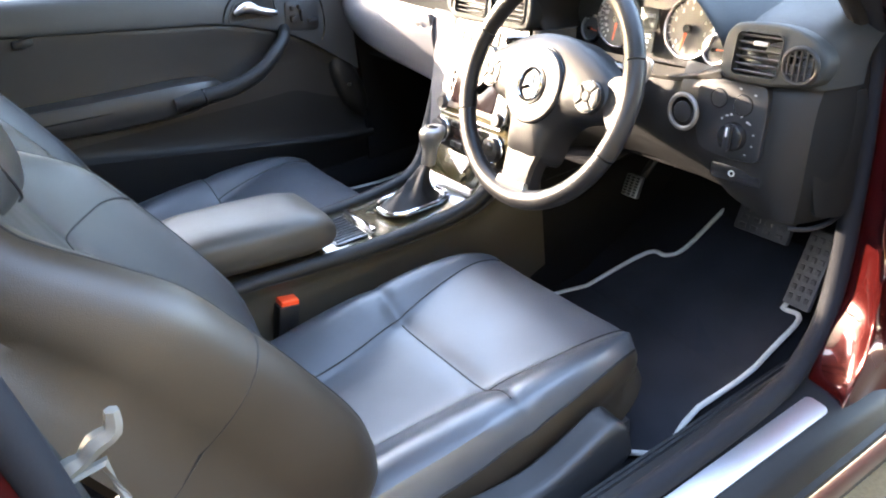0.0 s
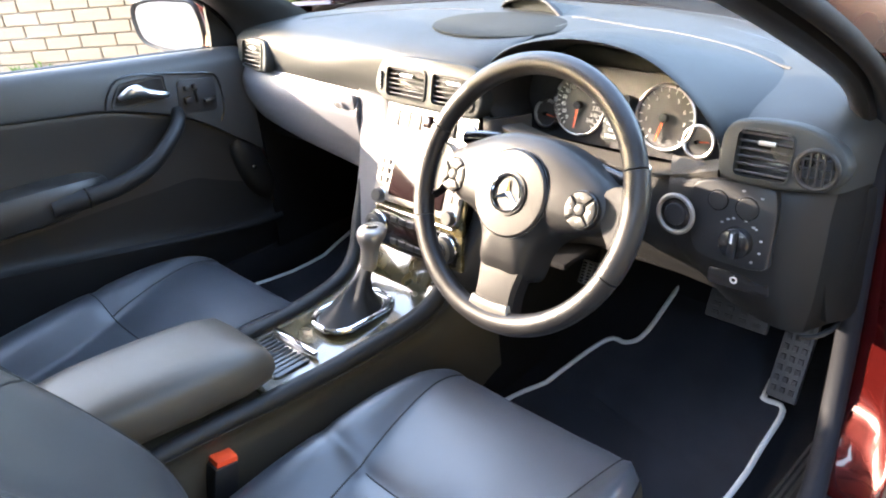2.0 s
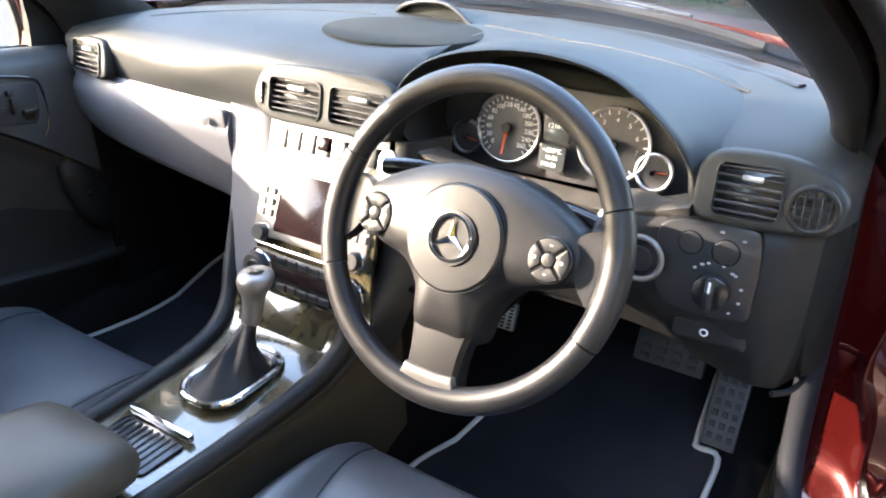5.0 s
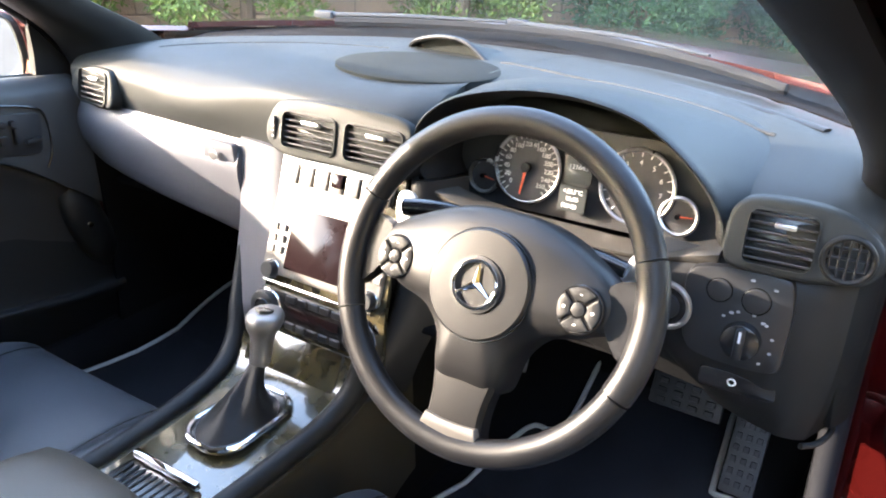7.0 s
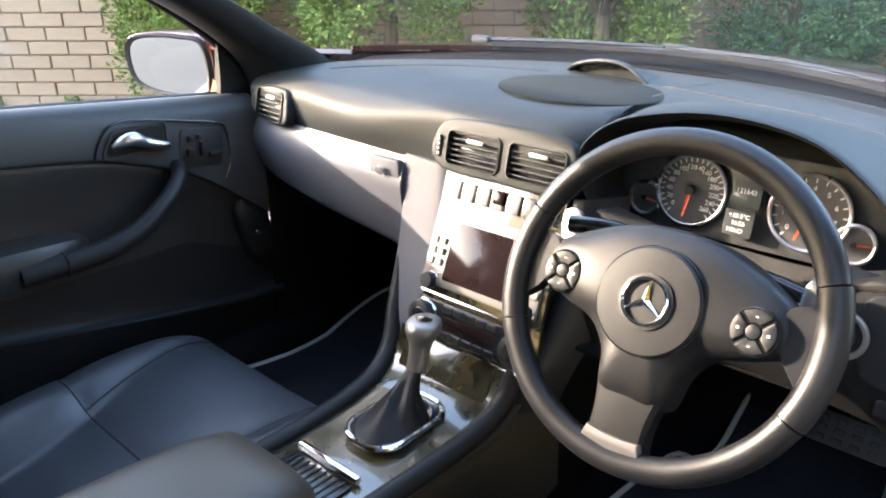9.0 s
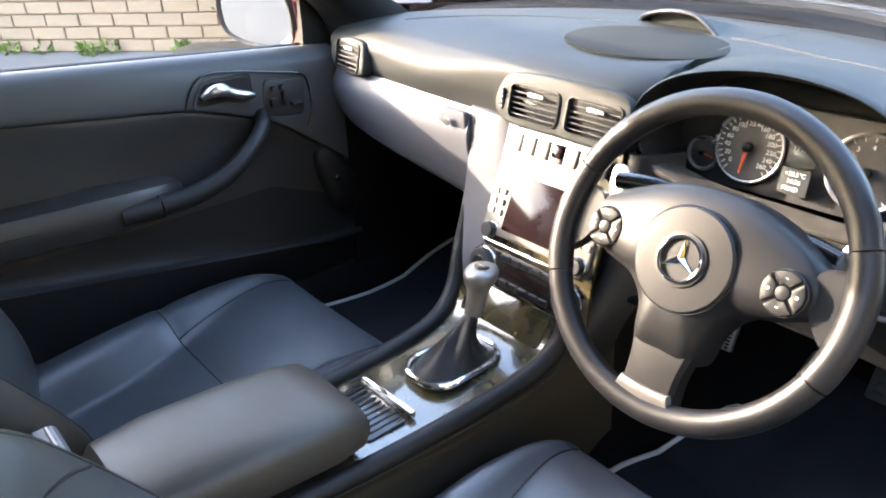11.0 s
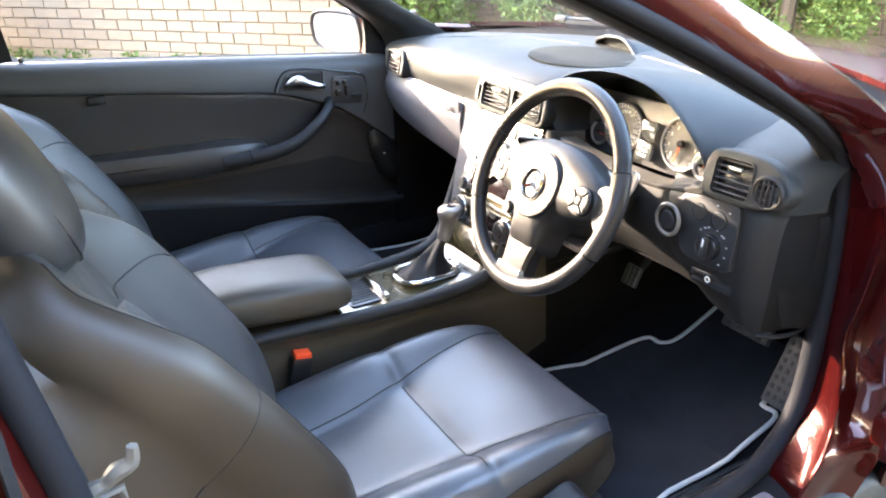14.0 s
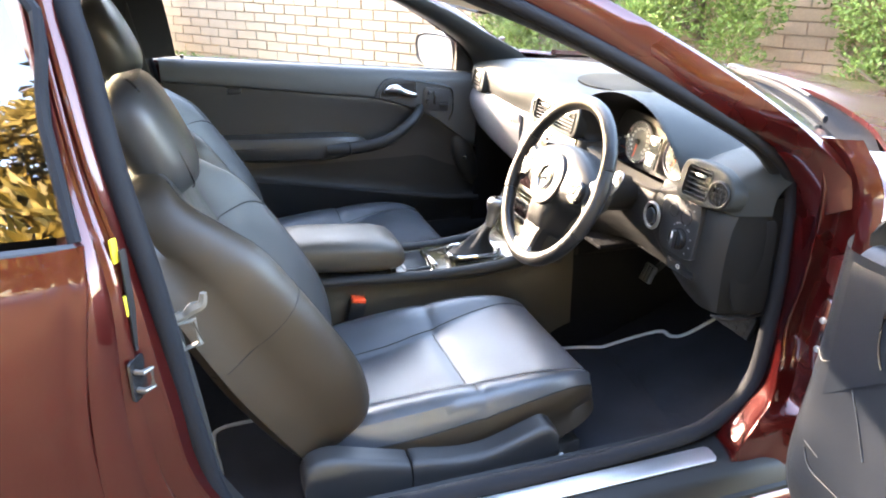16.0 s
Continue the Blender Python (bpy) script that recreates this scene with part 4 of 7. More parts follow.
def vent(x0, x1, z0, z1, y, name="air_vent", slats=6, lean=0.0):
    w, h = x1 - x0, z1 - z0
    to = facing(((x0 + x1) / 2, y, (z0 + z1) / 2), (lean, -1, 0.22))
    v = part(name, plate(rrect(w * 1.06, h * 1.1, 0.009), to @ Matrix.Translation((0, 0, -0.016)), 0.006, 0.001), PIANO, dash, "slatted air vent")
    fr = bmesh.new()
    o, i = rrect(w * 1.05, h * 1.09, 0.012), rrect(w, h, 0.0095)
    loft([[to @ Vector((p[0], p[1], z)) for p in q] for q, z in ((o, -0.02), (o, -0.002), (o, 0.001), (i, 0.0015), (i, -0.019))], True, False, fr)
    part("frame", fr, PLASTIC_DASH, v)
    for k in range(slats):
        yy = -h / 2 + h * (k + 0.5) / slats
        part("slat", rbox(to @ Vector((0, yy, -0.008)), (w * 0.99, 0.0090, 0.0022), 0.001, 1, m=to.to_3x3() @ Euler((radians(72), 0, 0)).to_matrix()), SLAT, v)
    part("slider", rbox(to @ Vector((w * 0.04, h * 0.26, -0.002)), (w * 0.32, 0.0065, 0.008), 0.002, 2, m=to.to_3x3()), SILVER, v, "bright vent slider")
    return v


def cut(ob, cutters):
    """Cut closed meshes out of an object for good."""
    for b in cutters:
        me = bpy.data.meshes.new("cutter")
        bmesh.ops.recalc_face_normals(b, faces=b.faces)
        b.to_mesh(me)
        b.free()
        c = bpy.data.objects.new("cutter", me)
        c.location = PLACE[ob.parent.name]
        me.transform(Matrix.Translation(-c.location))
        scene.collection.objects.link(c)
        mod = ob.modifiers.new("opening", "BOOLEAN")
        mod.object, mod.operation, mod.solver = c, "DIFFERENCE", "EXACT"
        bpy.context.view_layer.update()
        done = bpy.data.meshes.new_from_object(ob.evaluated_get(bpy.context.evaluated_depsgraph_get()))
        ob.modifiers.clear()
        ob.data = done
        bpy.data.objects.remove(c)


def vent_surround(pts, y, depth=0.02, lean=0.0, holes=()):
    xs, zs = [p[0] for p in pts], [p[1] for p in pts]
    c = Vector(((min(xs) + max(xs)) / 2, y, (min(zs) + max(zs)) / 2))
    to = facing(c, (lean, -1, 0.22))
    ob = part("vent_surround", plate([(p.x - c.x, p.y - c.z) for p in cat([(a, b, 0) for a, b in pts], 4, True)], to, depth, 0.006, seg=3), PLASTIC_DASH, dash)
    cutters = []
    for x0, x1, z0, z1, yv in holes:
        m = facing(((x0 + x1) / 2, yv, (z0 + z1) / 2), (lean, -1, 0.22))
        o = rrect((x1 - x0) * 1.045, (z1 - z0) * 1.08, 0.012)
        cutters.append(loft([[m @ Vector((p[0], p[1], z)) for p in o] for z in (-0.018, 0.05)]))
    cut(ob, cutters)
    return ob


vent_surround([(-0.166, 0.882), (-0.152, 0.912), (-0.120, 0.926), (-0.02, 0.931), (0.085, 0.928), (0.112, 0.905), (0.112, 0.852), (0.08, 0.838), (-0.02, 0.838), (-0.12, 0.838), (-0.152, 0.848), (-0.166, 0.862)], 0.192, depth=0.03, holes=((-0.130, -0.026, 0.853, 0.907, 0.189), (-0.006, 0.096, 0.853, 0.907, 0.189)))
vent(-0.130, -0.026, 0.853, 0.907, 0.189)
vent(-0.006, 0.096, 0.853, 0.907, 0.189)
vent_surround([(0.543, 0.875), (0.550, 0.899), (0.572, 0.911), (0.635, 0.912), (0.678, 0.900), (0.702, 0.880), (0.706, 0.860), (0.690, 0.836), (0.64, 0.826), (0.57, 0.825), (0.546, 0.835)], 0.207, depth=0.035, lean=0.06, holes=((0.566, 0.638, 0.836, 0.898, 0.204),))
vent(0.566, 0.638, 0.836, 0.898, 0.204, lean=0.06)
vent_surround([(-0.716, 0.872), (-0.702, 0.897), (-0.66, 0.911), (-0.60, 0.913), (-0.574, 0.903), (-0.568, 0.85), (-0.60, 0.838), (-0.67, 0.842), (-0.703, 0.853)], 0.2075, depth=0.022, lean=-0.1, holes=((-0.682, -0.588, 0.845, 0.904, 0.2045),))
vent(-0.682, -0.588, 0.845, 0.904, 0.2045, lean=-0.1)
# round demister grille
rm = facing((0.672, 0.203, 0.862), (0.12, -1, 0.12))
rv = part("round_vent", knob(rm @ Matrix.Translation((0, 0, -0.012)), 0.025, 0.006), PIANO, dash, "round black grille")
part("frame", ring(0.025, 0.0035, rm @ Matrix.Translation((0, 0, 0.0)), 36, 8), PLASTIC, rv)
for k in range(-2, 3):
    L = math.sqrt(0.024 ** 2 - (k * 0.0088) ** 2) * 2
    part("bar", rbox(rm @ Vector((k * 0.0088, 0, -0.001)), (0.0025, L, 0.006), 0.001, 1, m=rm.to_3x3()), SWITCH, rv)
    if abs(k) < 2:
        part("bar", rbox(rm @ Vector((0, k * 0.012, -0.003)), (math.sqrt(0.024 ** 2 - (k * 0.012) ** 2) * 2, 0.0025, 0.006), 0.001, 1, m=rm.to_3x3()), SWITCH, rv)
for x, z in ((-0.148, 0.878), (0.552, 0.865)):
    wm = facing((x, 0.189 if x < 0 else 0.207, z), (0, -1, 0.12))
    th = part("vent_wheel", plate(rrect(0.008, 0.036, 0.003), wm @ Matrix.Translation((0, 0, 0.002)), 0.006, 0.0015), SWITCH, dash)
    for k in range(4):
        part("mark", plate(rrect(0.004, 0.002, 0.0004, 1), wm @ Matrix.Translation((0, -0.012 + k * 0.008, 0.0026)), 0.0006, 0.0001), WHITE, th)

# driver's switch panel, start ring, parking brake release, end panel
rows = [[(0.455, 0.235, 0.83), (0.47, 0.203, 0.79), (0.48, 0.195, 0.73), (0.50, 0.215, 0.675), (0.52, 0.26, 0.64)], [(0.53, 0.225, 0.83), (0.535, 0.207, 0.80), (0.545, 0.198, 0.73), (0.55, 0.203, 0.665), (0.56, 0.226, 0.625)],
        [(0.62, 0.225, 0.828), (0.62, 0.210, 0.80), (0.625, 0.200, 0.73), (0.63, 0.202, 0.66), (0.63, 0.218, 0.61)], [(0.662, 0.235, 0.828), (0.662, 0.220, 0.80), (0.662, 0.210, 0.73), (0.660, 0.211, 0.66), (0.655, 0.225, 0.605)],
        [(0.688, 0.250, 0.826), (0.688, 0.236, 0.79), (0.688, 0.228, 0.73), (0.683, 0.230, 0.66), (0.672, 0.240, 0.60)], [(0.706, 0.30, 0.85), (0.709, 0.300, 0.79), (0.709, 0.300, 0.73), (0.705, 0.300, 0.66), (0.695, 0.305, 0.60)], [(0.690, 0.37, 0.85), (0.692, 0.37, 0.79), (0.692, 0.37, 0.73), (0.690, 0.37, 0.66), (0.685, 0.37, 0.60)]]
part("driver_side_panel", surface(rows[:5], 0.01, 5, 5), PLASTIC, dash, "black panel beside the steering column")
part("end_panel", surface(rows[4:], 0.01, 5, 5), COVER, dash, "matt black dashboard end panel")
em2 = facing((0.700, 0.281, 0.712), (0.955, -0.29, 0))
part("fuse_cover", plate([(p.x, p.y) for p in cat([(-0.030, 0.080, 0), (0.0, 0.092, 0), (0.040, 0.094, 0), (0.043, 0.0, 0), (0.040, -0.098, 0), (-0.010, -0.100, 0), (-0.026, -0.085, 0), (-0.040, -0.01, 0)], 4, True)], em2 @ Matrix.Translation((0, 0, 0.003)), 0.010, 0.002), COVER, dash, "dark fuse box cover")
part("lower_edge", tube([(0.670, 0.228, 0.598), (0.688, 0.255, 0.593), (0.698, 0.30, 0.593), (0.688, 0.365, 0.596)], 0.004, 8, n=3), GAITER, dash)
sm = facing((0.574, 0.1965, 0.758), (0.05, -1, 0.13))
sp = part("light_switch_panel", plate([(p.x, p.y) for p in cat([(-0.055, 0.058, 0), (0.035, 0.066, 0), (0.056, 0.05, 0), (0.058, -0.02, 0), (0.048, -0.052, 0), (-0.03, -0.052, 0), (-0.055, -0.035, 0), (-0.062, 0.01, 0)], 5, True)], sm @ Matrix.Translation((0, 0, 0.004)), 0.014, 0.004), SWITCH, dash, "black light switch panel")
part("light_knob", knob(sm @ Matrix.Translation((0.010, -0.018, 0.003)), 0.023, 0.014), PIANO, dash, "round headlamp knob")
part("knob_grip", rbox(sm @ Vector((0.010, -0.018, 0.020)), (0.011, 0.040, 0.010), 0.004, 2, m=sm.to_3x3()), SWITCH, dash)
part("knob_mark", rbox(sm @ Vector((0.010, -0.008, 0.0252)), (0.003, 0.014, 0.001), 0.0004, 1, m=sm.to_3x3()), WHITE, dash)
for x, z, r in ((-0.024, 0.036, 0.014), (0.018, 0.032, 0.0155)):
    part("round_button", knob(sm @ Matrix.Translation((x, z, 0.003)), r, 0.0028), PLASTIC_LOW, dash)
    part("button_ring", ring(r * 1.03, 0.0008, sm @ Matrix.Translation((x, z, 0.0042)), 28, 6), PIANO, dash)
for k in range(7):
    a = radians(135 - 30 * k)
    mk = plate(rrect(0.004, 0.003, 0.001, 2), sm @ Matrix.Translation((0.010 + 0.034 * math.cos(a), -0.018 + 0.034 * math.sin(a), 0.0045)), 0.0006, 0.0001)
    part("mark", mk, DIM_PRINT, sp, smooth=0)
for x, z in ((-0.006, 0.012), (0.03, 0.008), (0.036, 0.05), (0.01, 0.056)):
    mk = plate(rrect(0.005, 0.003, 0.001, 2), sm @ Matrix.Translation((x, z, 0.0045)), 0.0006, 0.0001)
    part("mark", mk, DIM_PRINT, sp, smooth=0)
km = facing((0.496, 0.182, 0.765), (-0.05, -1, 0.1))
kr = part("start_switch", knob(km @ Matrix.Translation((0, 0, -0.006)), 0.026, 0.010), PIANO, dash)
part("bezel", ring(0.0275, 0.0038, km @ Matrix.Translation((0, 0, 0.003)), 40, 10), MATT_SILVER, kr, "silver ignition ring")
part("button", knob(km @ Matrix.Translation((0, 0, 0.002)), 0.017, 0.006), SWITCH, kr)
bm_ = facing((0.588, 0.2040, 0.675), (0.05, -1, 0.0))
pb = part("brake_release", plate(rrect(0.092, 0.028, 0.007), bm_ @ Matrix.Translation((0, 0, 0.006)), 0.014, 0.003), PIANO, dash, "gloss black parking brake release")
part("mark", ring(0.0045, 0.0010, bm_ @ Matrix.Translation((-0.006, 0.001, 0.0065)), 20, 6), WHITE, pb)
rows = [[(0.05, 0.205, 0.80), (0.05, 0.18, 0.70), (0.05, 0.185, 0.60)], [(0.16, 0.22, 0.80), (0.17, 0.20, 0.70), (0.18, 0.22, 0.62)], [(0.33, 0.23, 0.79), (0.33, 0.215, 0.71), (0.33, 0.26, 0.64)], [(0.52, 0.23, 0.79), (0.52, 0.215, 0.70), (0.52, 0.26, 0.63)], [(0.66, 0.25, 0.70), (0.66, 0.25, 0.65), (0.66, 0.27, 0.60)]]
part("knee_panel", surface(rows, 0.012, 4, 4), PLASTIC, dash)
# steering column shroud and stalks
part("column_shroud", loft([[Vector((0.331 + a * 0.055, y, z + b * 0.042)) for a, b in circle(1, 20)] for y, z in ((0.075, 0.775), (0.15, 0.770), (0.24, 0.76))]), PLASTIC, dash)
part("indicator_stalk", tube([(0.29, 0.105, 0.850), (0.235, 0.095, 0.856), (0.178, 0.085, 0.852)], [0.008, 0.011, 0.012], 12, n=3), PIANO, dash, "black stalk with white symbols")
part("cruise_stalk", tube([(0.28, 0.11, 0.80), (0.22, 0.09, 0.79), (0.19, 0.085, 0.785)], [0.006, 0.009, 0.010], 12, n=3), MATT_SILVER, dash)
part("wiper_stalk", tube([(0.38, 0.105, 0.84), (0.43, 0.095, 0.845), (0.475, 0.085, 0.842)], [0.008, 0.010, 0.010], 12, n=3), PIANO, dash)

# centre loudspeaker pod on top
rows = []
n = 30
b = loft([[Vector((-0.01 + 0.15 * k * math.cos(2 * math.pi * i / n), 0.385 + (0.105 * k) * math.sin(2 * math.pi * i / n), z)) for i in range(n)] for k, z in ((1.02, 0.945), (1.0, 0.9575), (0.96, 0.9595), (0.4, 0.9605), (0.05, 0.961))])
part("speaker_grille", b, SPEAKER, dash, "matt dark speaker grille")
arch = [(-0.13, 0.535, 0.953), (-0.10, 0.515, 0.972), (-0.045, 0.505, 0.985), (0.01, 0.50, 0.982), (0.06, 0.49, 0.955)]
part("speaker_hood", tube(arch, 0.006, 8, n=6, flat=0.7), PLASTIC, dash)
b = loft([[Vector(p) for p in cat(arch, 6)], [Vector((p.x * 1.0, p.y + 0.07, p.z - 0.02)) for p in cat(arch, 6)], [Vector((p.x * 1.0, p.y + 0.14, 0.945)) for p in cat(arch, 6)]], False, False)
part("speaker_hood_back", b, PLASTIC, dash)
b = loft([[Vector((p.x, p.y + 0.015, p.z - 0.003)) for p in cat(arch, 6)], [Vector((p.x, p.y + 0.015, 0.955)) for p in cat(arch, 6)]], False, False)
part("speaker_mesh", b, SPEAKER, dash)

# centre stack face
ST = [(0.196, 0.840), (0.170, 0.775), (0.140, 0.705), (0.118, 0.640), (0.106, 0.575)]
rows = [[(x + k * 0.004, y, z) for k, (y, z) in enumerate(ST)] for x in (-0.136, -0.08, 0.0, 0.06, 0.102)]
part("stack_face", surface(rows, 0.008, 3, 4), WOOD, dash, "glossy burr wood centre stack fascia")
SN = Vector((0, -0.925, 0.38))


def on_stack(x, z, off=0.004):
    for (ya, za), (yb, zb) in zip(ST, ST[1:]):
        if zb <= z <= za:
            y = ya + (yb - ya) * (za - z) / (za - zb)
            nrm = Vector((0, -(za - zb), (ya - yb))).normalized()
            return facing(Vector((x, y, z)) + nrm * off, nrm)
    return facing(Vector((x, ST[-1][0], z)), SN)


nav = part("display_unit", plate(rrect(0.232, 0.128, 0.008), on_stack(-0.014, 0.722), 0.014, 0.003), MATT_SILVER, dash, "silver infotainment unit")
part("screen", plate(rrect(0.146, 0.098, 0.004), on_stack(-0.013, 0.720, 0.0062), 0.004, 0.001), LCD, nav, "dark brown glass screen")
for x in (-0.110, 0.084):
    part("dial", knob(on_stack(x, 0.668, 0.005), 0.0135, 0.014), SWITCH, nav)
    part("dial_ring", ring(0.0145, 0.0016, on_stack(x, 0.668, 0.006), 28, 6), CHROME, nav)
    for k in range(3):
        for j in range(2):
            part("key", rbox(on_stack(x + (j - 0.5) * 0.017, 0.700 + k * 0.016, 0.006).translation, (0.0145, 0.0125, 0.004), 0.0015, 1, m=on_stack(x, 0.70).to_3x3()), MATT_SILVER, nav)
# switch row above the screen
for k in range(7):
    x = -0.105 + k * 0.030
    part("rocker_switch", rbox(on_stack(x, 0.812, 0.004).translation, (0.025, 0.030, 0.010), 0.003, 2, m=on_stack(x, 0.812).to_3x3()), MATT_SILVER if k < 5 else SWITCH, dash)
part("hazard_button", rbox(on_stack(-0.012, 0.816, 0.008).translation, (0.02, 0.022, 0.010), 0.003, 2, m=on_stack(0, 0.812).to_3x3()), LCD, dash)
# climate unit
cl = part("climate_unit", plate(rrect(0.225, 0.062, 0.010), on_stack(-0.018, 0.610), 0.012, 0.003), PIANO, dash, "black climate control panel")
for x in (-0.112, 0.078):
    part("dial", knob(on_stack(x, 0.610, 0.004), 0.027, 0.014), SWITCH, cl)
    part("dial_ring", ring(0.0275, 0.0022, on_stack(x, 0.610, 0.006), 36, 8), CHROME, cl)
    part("dial_face", knob(on_stack(x, 0.610, 0.018), 0.015, 0.002), PIANO, cl)
part("screen", plate(rrect(0.10, 0.016, 0.002), on_stack(-0.017, 0.611, 0.0055), 0.003, 0.0005), LCD, cl)
for z in (0.632, 0.588):
    for k in range(5):
        part("key", rbox(on_stack(-0.063 + k * 0.023, z, 0.005).translation, (0.020, 0.012, 0.005), 0.0015, 1, m=on_stack(0, z).to_3x3()), SWITCH, cl)
for z in (0.650, 0.572):
    part("trim_line", tube([on_stack(x, z, 0.004).translation for x in (-0.125, 0.0, 0.09)], 0.002, 6), CHROME, dash)

# crease across the dashboard top, ending in a raised bead before the driver
skins = []
for ob in (top_pad, hood):
    q = bmesh.new()
    q.from_mesh(ob.data)
    bmesh.ops.translate(q, verts=q.verts, vec=PLACE[dash.name])
    skins.append(BVHTree.FromBMesh(q))
    q.free()


def on_pad(x, y, lift=0.0):
    """The point of the dashboard top under (x, y)."""
    tops = [h[0].z for h in (t.ray_cast(Vector((x, y, 1.2)), Vector((0, 0, -1))) for t in skins) if h[0]]
    return Vector((x, y, max(tops or [0.94]) + lift))


def crease_y(x):
    return 0.492 - 0.62 * (x + 0.02) ** 2 if x < 0 else 0.492 - 0.31 * x ** 2


part("top_crease", tube([on_pad(x / 100, crease_y(x / 100)) for x in range(-56, -12, 3)], 0.0018, 6), PLASTIC, dash)
xs = [0.09 + 0.455 * k / 22 for k in range(23)]
part("top_bead", tube([on_pad(x, crease_y(x) + 0.02 * x) for x in xs], [0.002] + [0.0052] * 21 + [0.002], 8, flat=0.45), PLASTIC_DASH, dash)
part("bead_line", tube([on_pad(x, crease_y(x) + 0.02 * x - 0.007, 0.0) for x in xs], 0.0016, 6), PLASTIC, dash)

# demister slot along the windscreen
for x0, x1 in ((-0.62, -0.16), (0.16, 0.60)):
    pts = []
    for k in range(7):
        x = x0 + (x1 - x0) * k / 6
        pts.append((x, 0.655 - 0.50 * x * x - 0.02, 0.944 - 0.03 * x * x))
    part("demister_slot", tube(pts, 0.009, 8, n=2, flat=0.3), PLASTIC, dash)
part("tunnel_carpet", rbox((-0.055, 0.47, 0.38), (0.285, 0.62, 0.36), 0.03, 3), CARPET, body)

# unseen panels and core added under the dashboard to block stray sun
for x0, x1, y0, z in ((-0.02, 0.30, 0.175, 0.612), (0.30, 0.68, 0.26, 0.625), (-0.71, -0.17, 0.27, 0.655)):
    part("under_blocker", rbox(((x0 + x1) / 2, (y0 + 0.74) / 2, z), (x1 - x0, 0.74 - y0, 0.012), 0.004, 1), CARPET, dash)
part("stack_blocker", rbox((-0.015, 0.42, 0.665), (0.225, 0.40, 0.33), 0.01, 1), CARPET, dash)


# ---- seats ----
def on_grid(rings, r, c):
    """Point of a lofted skin at ring r, column c (fractions allowed, columns wrap)."""
    r = min(max(r, 0), len(rings) - 1.001)
    n = len(rings[0])
    i, j = int(r), math.floor(c)
    a, b = r - i, c - j
    q = lambda x, y: rings[x][y % n]
    return (q(i, j) * (1 - b) + q(i, j + 1) * b) * (1 - a) + (q(i + 1, j) * (1 - b) + q(i + 1, j + 1) * b) * a


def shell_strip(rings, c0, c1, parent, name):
    """Skin a hair proud of part of a lofted cushion, shade put into its darker brown."""
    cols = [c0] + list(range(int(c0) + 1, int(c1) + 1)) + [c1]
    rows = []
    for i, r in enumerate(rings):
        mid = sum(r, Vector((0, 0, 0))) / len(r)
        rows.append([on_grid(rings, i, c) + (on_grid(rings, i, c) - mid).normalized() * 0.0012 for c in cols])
    return part(name, loft(rows, False, False), SHADE_LEATHER, parent, "leather side, shade and warm bounce put into its colour")


def seam(name, rings, path, parent, r=0.0017):
    pts = cat([(p[0], p[1], 0) for p in path], 6)
    return part(name, tube([on_grid(rings, p.x, p.y) for p in pts], r, 6), PLASTIC, parent)


